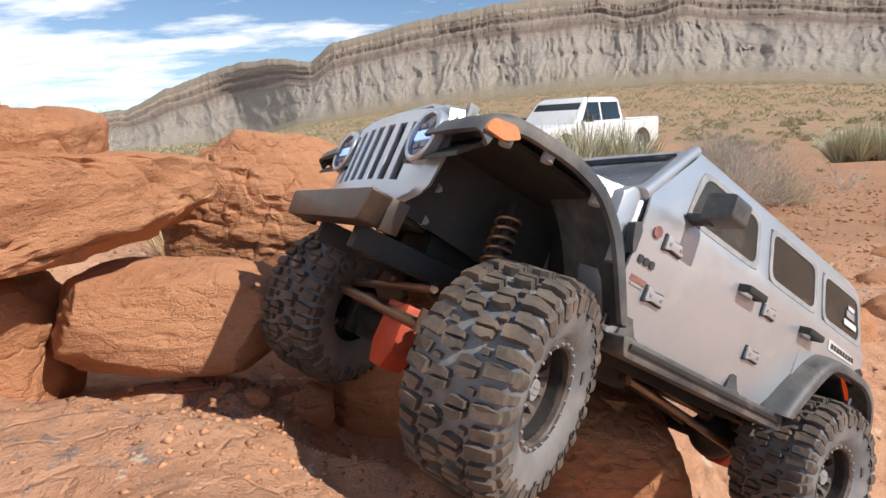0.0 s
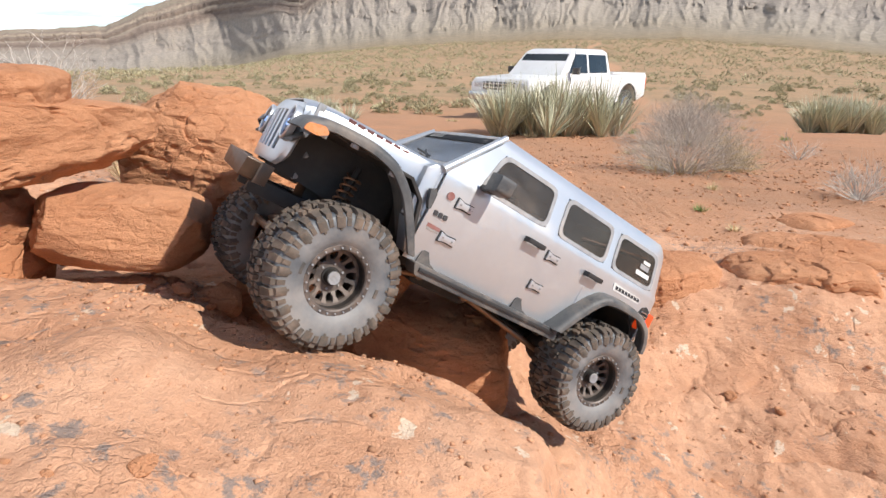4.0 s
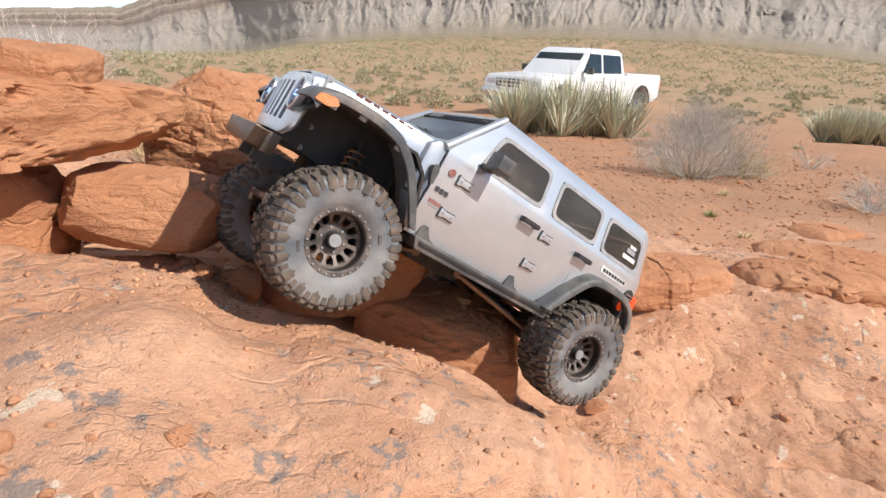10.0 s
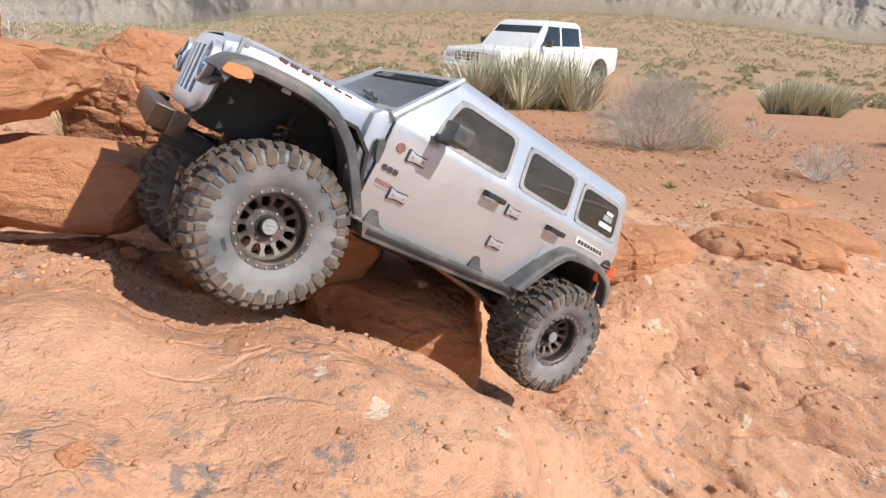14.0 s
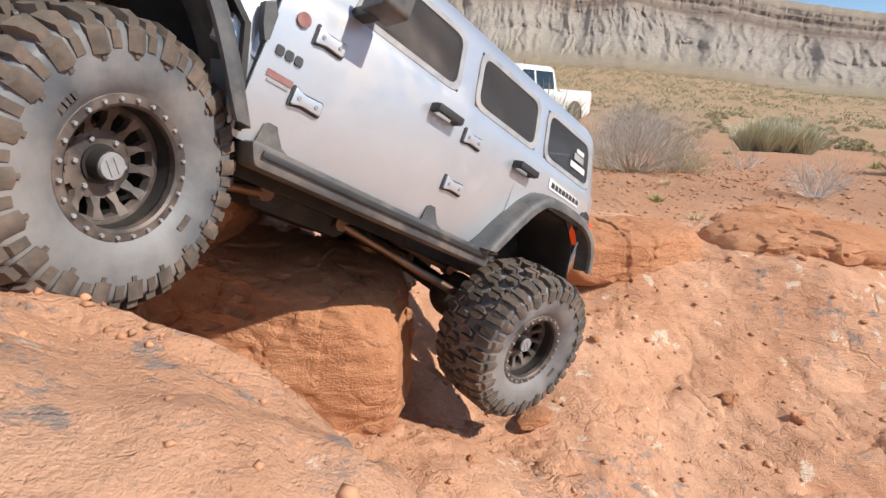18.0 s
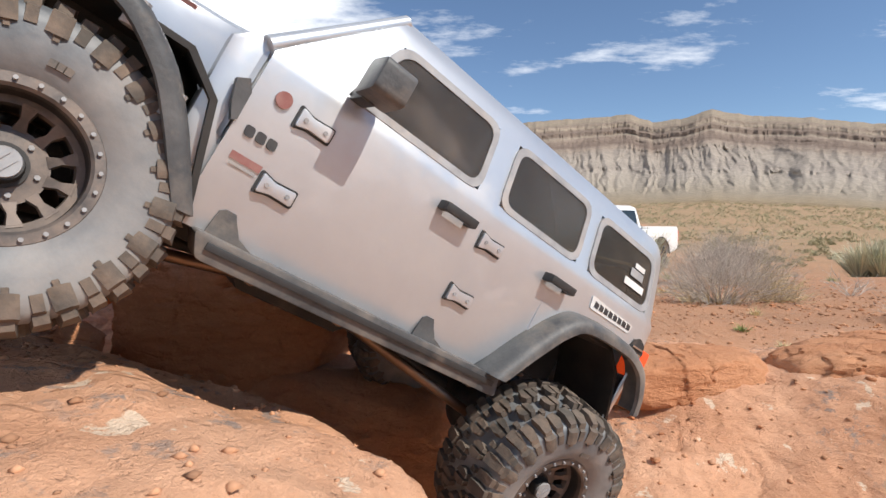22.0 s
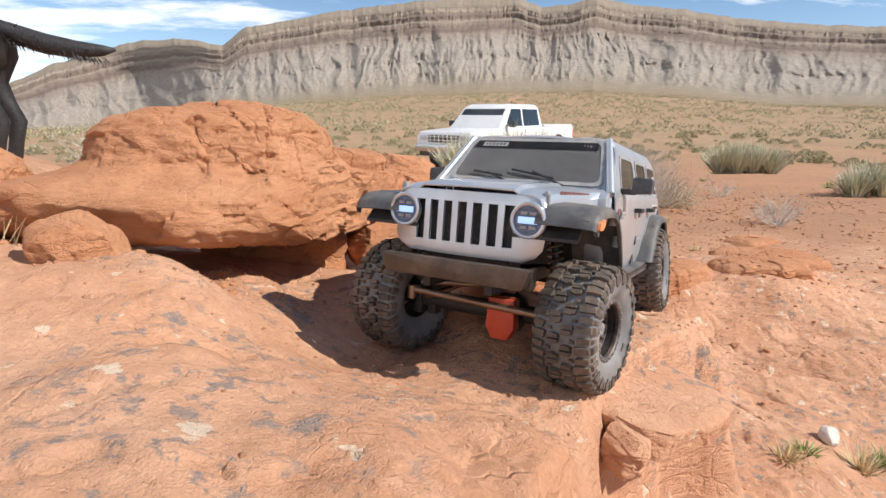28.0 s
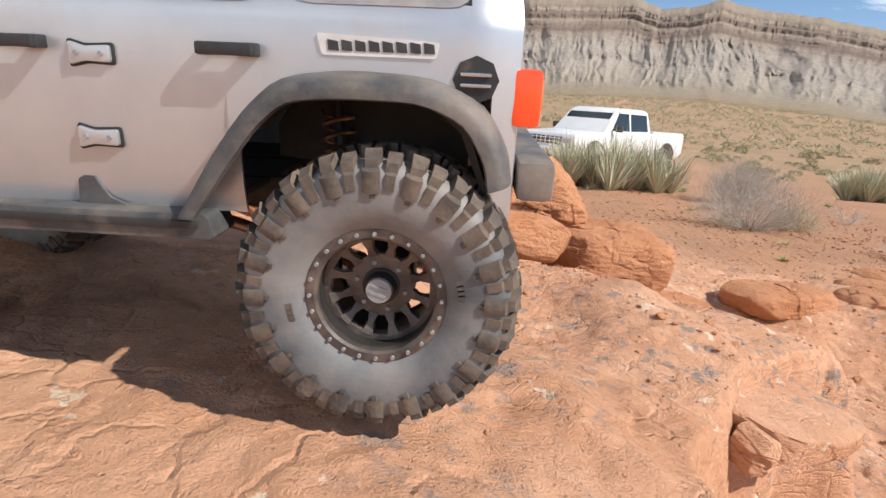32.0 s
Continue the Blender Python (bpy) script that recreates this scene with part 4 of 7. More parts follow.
    bm = bm_new(); box(bm, (2.80, 0, 0.50), (0.12, 1.6, 0.12), None, 0.02); part("air_dam", bm, M_DARKPLASTIC, t)
    bm = bm_new(); box(bm, (-2.90, 0, 0.62), (0.16, 1.8, 0.16), None, 0.03); part("rear_bumper", bm, M_CHROME, t)
    bm = bm_new(); box(bm, (-0.1, 0, 0.44), (4.9, 1.1, 0.16), None, 0.02); part("chassis", bm, M_DARKPLASTIC, t)
    bm = bm_new()
    rod(bm, (0.92, 0.86, 1.20), (0.88, 0.90, 1.95), 0.006, seg=6)
    part("aerial", bm, M_DARKPLASTIC, t)
    x, y = 4.42, 15.85
    t.matrix_world = pose(x, y, gz_at(x, y) - 0.02, 0, 0, 220)
    return tagged(t, "white four-door pickup truck parked on the desert plain", "truck")


build_truck()


# ---- desert plants ----
M_YUCCA = mat("yucca_leaf", (0.45, 0.435, 0.29), 0.55, vary=(0.56, 0.52, 0.38), scale=3, island=True)
M_YUCCADRY = mat("dead_leaf", (0.42, 0.32, 0.20), 0.75, vary=(0.34, 0.26, 0.17), scale=5, island=True)
M_TWIG = mat("grey_twig", (0.54, 0.48, 0.41), 0.8, vary=(0.42, 0.36, 0.30), scale=8, island=True)
M_TWIGPALE = mat("bleached_twig", (0.60, 0.55, 0.49), 0.8, vary=(0.48, 0.42, 0.36), scale=8, island=True)
M_STRAW = mat("dry_grass", (0.62, 0.50, 0.28), 0.75, vary=(0.50, 0.40, 0.22), scale=8, island=True)
M_GREEN = mat("green_grass", (0.20, 0.27, 0.07), 0.6, vary=(0.30, 0.31, 0.11), scale=8, island=True)
M_SAGE = mat("sage_leaf", (0.33, 0.29, 0.16), 0.75, vary=(0.42, 0.37, 0.23), scale=0.9, island=True)


def blades(rng, n, length, width, spread, base_r, droop=0.25, up=0.2, fold=0.3):
    """Many narrow pointed leaves springing from one crown; vertices and faces."""
    vs, fs = [], []
    for k in range(n):
        a = rng.uniform(0, 2 * math.pi)
        lean = spread * math.sqrt(rng.random()) * 1.15
        L = length * rng.uniform(0.55, 1.05)
        w = width * rng.uniform(0.7, 1.2)
        d = Vector((math.cos(a) * math.sin(lean), math.sin(a) * math.sin(lean), math.cos(lean) + up * 0))
        side = d.cross(Vector((0, 0, 1)))
        side = side.normalized() if side.length > 1e-3 else Vector((1, 0, 0))
        nor = side.cross(d).normalized()
        p = Vector((math.cos(a), math.sin(a), 0)) * base_r * rng.random()
        i0 = len(vs)
        for f in (0.0, 0.35, 0.7):
            ww = w * (0.8, 1.0, 0.6)[int(f / 0.35 + 0.1)]
            c = p + d * L * f + Vector((0, 0, -1)) * droop * L * f * f * math.sin(lean)
            vs += [c - side * ww / 2, c + nor * ww * fold, c + side * ww / 2]
        vs.append(p + d * L + Vector((0, 0, -1)) * droop * L * math.sin(lean))
        for r in (0, 3):
            for q in (0, 1):
                fs.append((i0 + r + q, i0 + r + q + 1, i0 + r + q + 4, i0 + r + q + 3))
        fs += [(i0 + 6, i0 + 7, i0 + 9), (i0 + 7, i0 + 8, i0 + 9)]
    return vs, fs


def leaf_part(name, data, material, parent, label="", at=None):
    vs, fs = data
    ob = part(name, mesh_from(name, vs, fs), material, parent, label, 0)
    if at:
        ob.matrix_basis = at
    return ob


def yucca(x, y, w, h, n, seed, label):
    rng = random.Random(seed)
    t = new("yucca_plant")
    t.matrix_world = pose(x, y, gz_at(x, y) - 0.03)
    for k in range(n):
        a, r = rng.uniform(0, 6.28), w * 0.40 * math.sqrt(rng.random())
        px, py = r * math.cos(a), r * math.sin(a) * 0.75
        hh = h * rng.uniform(0.85, 1.08) * (1 - 0.35 * (r / (w * 0.5)) ** 2)
        m = pose(px, py, gz_at(x + px, y + py) - gz_at(x, y), rng.uniform(-8, 8), rng.uniform(-8, 8) + 14 * px / w, 0)
        leaf_part("leaf_rosette", blades(rng, 74, hh, 0.021, 0.62, 0.05, 0.12), M_YUCCA, t, at=m)
    data = blades(rng, 150, h * 0.5, 0.022, 1.45, w * 0.34, 0.35)
    leaf_part("dead_leaves", data, M_YUCCADRY, t, "straw-coloured dead leaves round the foot")
    return tagged(t, label, "yucca", group="yucca clumps")


def twigs(rng, n, w, h, thick, up=0.5, forks=3):
    """Branching dry stems from a common foot; three-sided tubes."""
    vs, fs = [], []

    def tube(a, b, r0, r1):
        d = (b - a).normalized()
        u = d.orthogonal().normalized()
        v = d.cross(u)
        i = len(vs)
        for c, r in ((a, r0), (b, r1)):
            for k in range(3):
                t = k * 2.0944
                vs.append(c + u * r * math.cos(t) + v * r * math.sin(t))
        for k in range(3):
            fs.append((i + k, i + (k + 1) % 3, i + 3 + (k + 1) % 3, i + 3 + k))

    def grow(p, d, L, r, depth):
        for s in range(3):
            d = (d + Vector((rng.gauss(0, 0.22), rng.gauss(0, 0.22), rng.gauss(0.05, 0.18)))).normalized()
            q = p + d * L / 3
            tube(p, q, r, r * 0.8)
            r *= 0.8
            p = q
            if depth and s > 0:
                for _ in range(forks):
                    e = (d + Vector((rng.gauss(0, 0.6), rng.gauss(0, 0.6), rng.gauss(0.1, 0.45)))).normalized()
                    grow(p, e, L * rng.uniform(0.35, 0.6), r * 0.7, depth - 1)

    for k in range(n):
        a = rng.uniform(0, 6.28)
        out = math.sqrt(rng.random())
        d = Vector((math.cos(a) * out * w, math.sin(a) * out * w, h * up + h * (1 - out) * 0.7)).normalized()
        L = rng.uniform(0.6, 1.0) * (w * out + h * (1.1 - out))
        grow(Vector((math.cos(a) * 0.05 * w, math.sin(a) * 0.05 * w, 0)), d, L, thick, 2 if L > 0.3 else 1)
    return vs, fs


def dry_bush(x, y, w, h, n, seed, material, label, thick=0.004, straw=0):
    rng = random.Random(seed)
    t = new("dry_bush")
    t.matrix_world = pose(x, y, gz_at(x, y) - 0.01)
    tagged(leaf_part("stem_tangle", twigs(rng, n, w * 0.5, h * 0.8, thick), material, t), kind="stuff")
    if straw:
        leaf_part("dry_leaves", blades(rng, straw, h * 0.75, 0.006, 1.0, w * 0.35, 0.2), M_STRAW, t, "straw-yellow dry leaves")
    return tagged(t, label, "bush", group="dry bushes")


def tuft(x, y, h, n, seed, material, label, spread=0.7, width=0.0035, base=0.02):
    rng = random.Random(seed)
    t = new("grass_tuft")
    t.matrix_world = pose(x, y, gz_at(x, y) - 0.005)
    tagged(leaf_part("grass_blade_tuft", blades(rng, n, h, width, spread, base, 0.25), material, t), kind="stuff")
    return tagged(t, label, "grass", group="grass tufts")


yucca(2.15, 7.7, 2.6, 1.05, 36, 3, "wide clump of spiky grey-green yucca with pale dead leaves")
yucca(8.45, 10.2, 2.0, 0.95, 24, 5, "spiky grey-green yucca clump standing on the sand")
yucca(-1.45, 9.4, 1.3, 0.62, 12, 8, "small spiky green yucca clump on the plain")
dry_bush(3.40, 6.15, 0.95, 0.5, 190, 11, M_TWIG, "rounded grey leafless desert bush", 0.0032, 260)
dry_bush(2.15, 3.75, 0.95, 0.34, 170, 12, M_TWIG, "low grey twiggy bush with straw-coloured leaves", 0.0022, 90)
dry_bush(2.66, 3.95, 0.42, 0.34, 80, 13, M_STRAW, "small yellowish dry bush beside the grey one", 0.003, 150)
dry_bush(2.75, 2.75, 0.45, 0.22, 70, 14, M_TWIGPALE, "bleached dead twig bush lying on sand", 0.002)
yucca(5.5, 4.5, 0.95, 0.5, 12, 15, "low spiky grey-green yucca on open sand")
dry_bush(4.1, 5.2, 0.5, 0.25, 14, 16, M_TWIGPALE, "pale dead twigs spread over the sand", 0.004)
dry_bush(-1.45, 2.23, 0.6, 0.36, 45, 17, M_TWIGPALE, "bleached dead bush behind the red ledges", 0.004)
tuft(0.87, 0.21, 0.075, 90, 21, M_GREEN, "small bright green grass tuft beside a pale stone", 0.75)
tuft(0.53, 0.17, 0.06, 70, 27, M_STRAW, "thin dry grass tuft at the foot of the broken rim", 0.9)
tuft(0.60, 0.19, 0.05, 70, 28, M_GREEN, "low green grass tuft at the foot of the broken rim", 1.0)
tuft(0.75, 0.17, 0.085, 80, 22, M_STRAW, "dry straw grass tuft in the hollow", 0.8)
tuft(1.6, 2.38, 0.06, 60, 23, M_GREEN, "little green weed on bare sand", 0.9)
tuft(1.59, 2.05, 0.05, 50, 24, M_STRAW, "small dry grass tuft on sand", 0.9)
tuft(2.0, 3.0, 0.07, 60, 25, M_STRAW, "small straw tuft near the twig bush", 0.9)
tuft(-0.98, 0.13, 0.09, 26, 26, M_STRAW, "dry grass stalks rooted in the cleft between ledges", 0.5, 0.0025, 0.03)
for k, (x_, y_, h_) in enumerate(((-0.62, 1.35, 0.19), (-0.45, 1.45, 0.20), (-0.75, 1.6, 0.20), (-0.3, 1.55, 0.17), (0.0, 1.8, 0.14), (0.2, 1.55, 0.11))):
    tuft(x_, y_, h_, 130, 30 + k, M_STRAW, "dry pale grass clump behind the boulders", 0.5, 0.0035, 0.10)
rr_ = random.Random(77)
for k in range(26):
    x_, y_ = rr_.uniform(0.8, 8.5), rr_.uniform(3.8, 12)
    tuft(x_, y_, rr_.uniform(0.08, 0.2), 60, 60 + k, rr_.choice((M_STRAW, M_STRAW, M_TWIG, M_GREEN)), "scattered dry grass tuft on the red sand", 0.9, 0.006, 0.06)


def scrub(name, label, lo, hi, count, size, seed, per, leaf):
    """Low desert scrub over the plain: each bush a loose dome of small leaf sprays."""
    rng = np.random.RandomState(seed)
    r = np.exp(rng.uniform(np.log(lo), np.log(hi), count)) if hi < 60 else lo + (hi - lo) * rng.rand(count) ** 0.8
    az = np.radians(rng.uniform(-46, 62, count))
    x, y = r * np.sin(az), r * np.cos(az)
    keep = fbm(x * 0.06, y * 0.06, 4.0, 2) > -0.25
    # nothing grows on the track that runs past the truck
    track = np.abs(x - (7.2 + 0.30 * (y - 16) + 1.5 * np.sin(y * 0.11))) < 1.0
    near_truck = np.hypot(x - 4.42, y - 15.85) < 3.6
    keep &= ~track & ~near_truck
    x, y = x[keep], y[keep]
    n = len(x)
    z = ground_height(x, y)
    s = size * (0.45 + rng.rand(n) ** 1.6) * (1 + 0.0035 * np.hypot(x, y))
    # sprays
    d = rng.normal(size=(n, per, 3))
    d[..., 2] = np.abs(d[..., 2])
    d /= np.linalg.norm(d, axis=2, keepdims=True)
    c = d * (0.55 + 0.45 * rng.rand(n, per, 1)) * s[:, None, None] * (0.62, 0.62, 0.50)
    c = c + np.stack([x, y, z], -1)[:, None, :]
    q = (s[:, None, None] * leaf) * (0.6 + 0.8 * rng.rand(n, per, 1))
    u = rng.normal(size=(n, per, 3)); u /= np.linalg.norm(u, axis=2, keepdims=True)
    w = np.cross(u, d); w /= np.linalg.norm(w, axis=2, keepdims=True)
    tip = d + 0.3 * rng.normal(size=d.shape)
    co = np.stack([c - w * q * 0.5, c + w * q * 0.5, c + tip * q * 1.5], 2).reshape(-1, 3)
    f = np.arange(n * per * 3).reshape(-1, 3)
    me = bpy.data.meshes.new(name)
    me.vertices.add(len(co)); me.vertices.foreach_set("co", co.astype(np.float32).ravel())
    me.loops.add(f.size); me.loops.foreach_set("vertex_index", f.astype(np.int32).ravel())
    me.polygons.add(len(f)); me.polygons.foreach_set("loop_start", np.arange(0, f.size, 3, dtype=np.int32))
    me.update(calc_edges=True)
    me.materials.append(M_SAGE)
    return tagged(new(name, me), label, "scrub", kind="stuff")


scrub("scrub_near", "sparse grey-green desert scrub on the near plain", 12, 48, 900, 0.46, 5, 300, 0.075)
scrub("scrub_far", "low grey-green scrub dotting the wide plain", 40, 270, 9000, 0.66, 6, 36, 0.115)


# ---- the mesa behind the plain ----
SKYLINE = ((-100, 2), (-75, 3), (-50, 2.5), (-35, 1.5), (-26.7, 2.4), (-23.5, 4.0), (-20.8, 5.0), (-17, 6.3), (-13.2, 6.6), (-10.4, 6.2), (-8.2, 7.9), (-3.7, 8.8), (0.7, 9.7), (7.4, 10.7), (17.6, 11.0), (19.8, 10.2), (22.3, 10.3), (24.8, 10.9), (27.7, 10.1), (33, 9.3), (36.5, 8.5), (42.6, 7.6), (46, 7.2), (60, 6), (75, 5), (100, 3), (125, 2))
MESA_Y = 420.0


def mesa_material():
    m = bpy.data.materials.new("mesa_rock")
    m.use_nodes = True
    nt = m.node_tree
    b = nt.nodes["Principled BSDF"]
    b.inputs["Roughness"].default_value, b.inputs["Specular IOR Level"].default_value = 0.95, 0.1
    geo = nt.nodes.new("ShaderNodeNewGeometry")
    n = nt.nodes.new("ShaderNodeTexNoise"); n.inputs["Scale"].default_value, n.inputs["Detail"].default_value = 0.03, 8
    nt.links.new(geo.outputs["Position"], n.inputs["Vector"])
    share = nt.nodes.new("ShaderNodeAttribute"); share.attribute_name = "strata"
    mad = nt.nodes.new("ShaderNodeMath"); mad.operation = "MULTIPLY_ADD"; mad.inputs[1].default_value = 0.09
    nt.links.new(n.outputs["Fac"], mad.inputs[0]); nt.links.new(share.outputs["Fac"], mad.inputs[2])
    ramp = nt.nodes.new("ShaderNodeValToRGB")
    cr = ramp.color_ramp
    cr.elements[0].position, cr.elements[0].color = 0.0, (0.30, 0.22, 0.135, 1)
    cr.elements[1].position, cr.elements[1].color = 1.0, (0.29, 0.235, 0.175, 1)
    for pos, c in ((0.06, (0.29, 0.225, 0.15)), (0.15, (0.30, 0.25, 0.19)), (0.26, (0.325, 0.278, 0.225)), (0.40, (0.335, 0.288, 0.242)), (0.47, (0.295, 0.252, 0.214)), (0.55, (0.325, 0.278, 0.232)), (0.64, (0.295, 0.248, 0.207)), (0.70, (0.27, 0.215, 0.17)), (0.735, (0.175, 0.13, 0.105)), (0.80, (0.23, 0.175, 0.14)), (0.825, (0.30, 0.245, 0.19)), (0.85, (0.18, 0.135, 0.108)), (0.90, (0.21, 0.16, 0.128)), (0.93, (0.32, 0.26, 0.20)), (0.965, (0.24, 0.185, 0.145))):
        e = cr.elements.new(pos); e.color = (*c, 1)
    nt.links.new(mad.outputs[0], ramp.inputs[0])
    n2 = nt.nodes.new("ShaderNodeTexNoise"); n2.inputs["Scale"].default_value, n2.inputs["Detail"].default_value, n2.inputs["Roughness"].default_value = 0.30, 9, 0.75
    mp2 = nt.nodes.new("ShaderNodeMapping"); mp2.inputs["Scale"].default_value = (1, 1, 1.3)
    nt.links.new(geo.outputs["Position"], mp2.inputs[0])
    nt.links.new(mp2.outputs[0], n2.inputs["Vector"])
    r2 = nt.nodes.new("ShaderNodeMapRange"); r2.inputs[1].default_value, r2.inputs[2].default_value, r2.inputs[3].default_value, r2.inputs[4].default_value = 0.3, 0.7, 0.74, 1.24
    nt.links.new(n2.outputs["Fac"], r2.inputs[0])
    mul = nt.nodes.new("ShaderNodeVectorMath"); mul.operation = "SCALE"
    nt.links.new(ramp.outputs[0], mul.inputs[0]); nt.links.new(r2.outputs[0], mul.inputs["Scale"])
    nt.links.new(mul.outputs[0], b.inputs["Base Color"])
    bp = nt.nodes.new("ShaderNodeBump"); bp.inputs["Strength"].default_value, bp.inputs["Distance"].default_value = 0.45, 2.0
    nt.links.new(n2.outputs["Fac"], bp.inputs["Height"])
    nt.links.new(bp.outputs[0], b.inputs["Normal"])
    return m


def build_mesa():
    """Terraced range: fluted badland slopes under a dark cap cliff, with a talus foot."""
    az = np.concatenate([np.arange(-100, -40, 0.6), np.arange(-40, 62, 0.11), np.arange(62, 125, 0.6)])
    top = np.interp(az, [a for a, e in SKYLINE], [e for a, e in SKYLINE]) + 0.12 * perlin(az * 0.8, 0, 5.5) + 0.06 * perlin(az * 3.1, 2, 5.5)
    back = 1 - step(-20.0, -9.5, az)                       # the range behind, further off
    dist = MESA_Y * (1 + 0.55 * back) * (1 - 0.0022 * (az + 10).clip(0, 60))
    foot = np.interp(az, [-100, -40, -30, -24, -17, -12, -4, 4, 15, 25, 34, 41, 70, 125], [0.0, -2.2, -2.4, -2.2, -1.2, 0.2, 1.2, 1.9, 2.4, 2.6, 2.0, 1.2, 0.6, 0.5])
    fr = np.concatenate([[-0.35, -0.1], np.linspace(0, 0.12, 8)[:-1], np.linspace(0.12, 0.70, 76)[:-1], np.linspace(0.70, 0.93, 34)[:-1], np.linspace(0.93, 1.0, 8)])
    A, Fm = np.meshgrid(az, fr)
    T, D, B, FT = (np.broadcast_to(v, A.shape) for v in (top, dist, back, foot))
    # how far the slope runs back from its foot; small cliffs where it steepens
    Fv = Fm + (0.06 * perlin(A * 0.17, 3.3, 2) + 0.045 * perlin(A * 0.6, 1.1, 8)) * step(0.0, 0.2, Fm) * (1 - step(0.55, 0.72, Fm))
    run = np.interp(Fv, [-0.35, 0, 0.12, 0.36, 0.39, 0.62, 0.64, 0.72, 0.735, 0.78, 0.79, 0.84, 0.86, 0.92, 0.95, 1.0], [-175, -150, -80, -22, -19, 30, 32, 50, 51, 57, 60, 62, 70, 74, 90, 125])
    # spurs and gullies run slanting down the slope, each broken by smaller ones
    run = run + 30 * perlin(A * 0.14, Fm * 0.5, 3) * step(0.0, 0.3, Fm)
    env = step(0.0, 0.22, Fm) * np.clip((0.78 - Fm) / 0.2, 0, 1)
    lean = perlin(A * 0.11, 0.7, 31) + 0.25
    for f, amp, seed in ((0.28, 10, 11), (0.70, 6, 37), (1.5, 3.6, 53), (3.4, 1.6, 71)):
        u = f * (A + 5.0 * lean * Fm) + 0.7 * perlin(A * f * 0.8, Fm * f * 6, seed + 3)
        w_ = Fm * f * (2.0 if f < 1 else 2.6) + 0.5 * perlin(A * f, Fm * f * 5, seed + 8)
        run = run - env * amp * (0.55 - np.abs(perlin(u, w_, seed)) * 2.2)
    cap = step(0.70, 0.75, Fm)
    run = run + cap * (5 * perlin(A * 0.33, Fm, 9) + 2.2 * perlin(A * 1.9, Fm * 5, 9) + 1.3 * perlin(A * 6.5, Fm * 9, 2)) + 1.1 * fbm(A * 5.5, Fm * 16, 5.0, 3) * step(0.05, 0.2, Fm)
    low_line = 0.08 * perlin(A * 0.9, 0, 6)      # talus tongues run out on the plain
    el = FT - low_line * (1 - step(0.0, 0.25, Fm)) + (T - FT) * Fm
    R = D + run
    Z = 0.5 + np.tan(np.radians(el)) * R
    x, y = R * np.sin(np.radians(A)), R * np.cos(np.radians(A))
    n, k = A.shape
    co = np.stack([x, y, Z], -1).reshape(-1, 3)
    i = np.arange(n * k).reshape(n, k)
    q = np.stack([i[:-1, :-1], i[:-1, 1:], i[1:, 1:], i[1:, :-1]], -1).reshape(-1, 4)
    me = mesh_from("mesa", co, q.tolist())
    smooth(me, 50)
    share = me.attributes.new("strata", "FLOAT", "POINT")
    share.data.foreach_set("value", Fm.ravel().astype(np.float32))
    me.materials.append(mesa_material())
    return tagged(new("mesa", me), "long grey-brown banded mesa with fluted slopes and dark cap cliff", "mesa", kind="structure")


build_mesa()


# ---- the radio-controlled jeep: x forward, y to its left, z up ----
jeep = tagged(new("rc_crawler"), "silver radio-controlled off-road jeep with big dusty knobbly tyres", "toy car")


def side_y(z):
    return float(np.interp(z, [-0.05, -0.03, 0.03, 0.066, 0.076, 0.084, 0.14, 0.155, 0.166], [0.149, 0.153, 0.157, 0.1565, 0.155, 0.150, 0.137, 0.132, 0.121]))


ROWS_Z = [-0.045, -0.03, 0.0, 0.034, 0.06, 0.07, 0.076, 0.083, 0.1415, 0.151, 0.159, 0.166]
COLS_LOW = [0.135, 0.083, 0.02, -0.0485, -0.0615, -0.0745, -0.13, -0.165, -0.1815, -0.200, -0.25, -0.304, -0.318, -0.334]
COLS_TOP = [0.060, 0.049, 0.01, -0.0485, -0.0615, -0.0745, -0.13, -0.165, -0.1815, -0.200, -0.25, -0.298, -0.312, -0.324]
WINDOWS = ((1, 3), (5, 8), (9, 11))


def col_x(i, z):
    k = min(max((z - 0.077) / 0.085, 0), 1)
    return COLS_LOW[i] + (COLS_TOP[i] - COLS_LOW[i]) * k


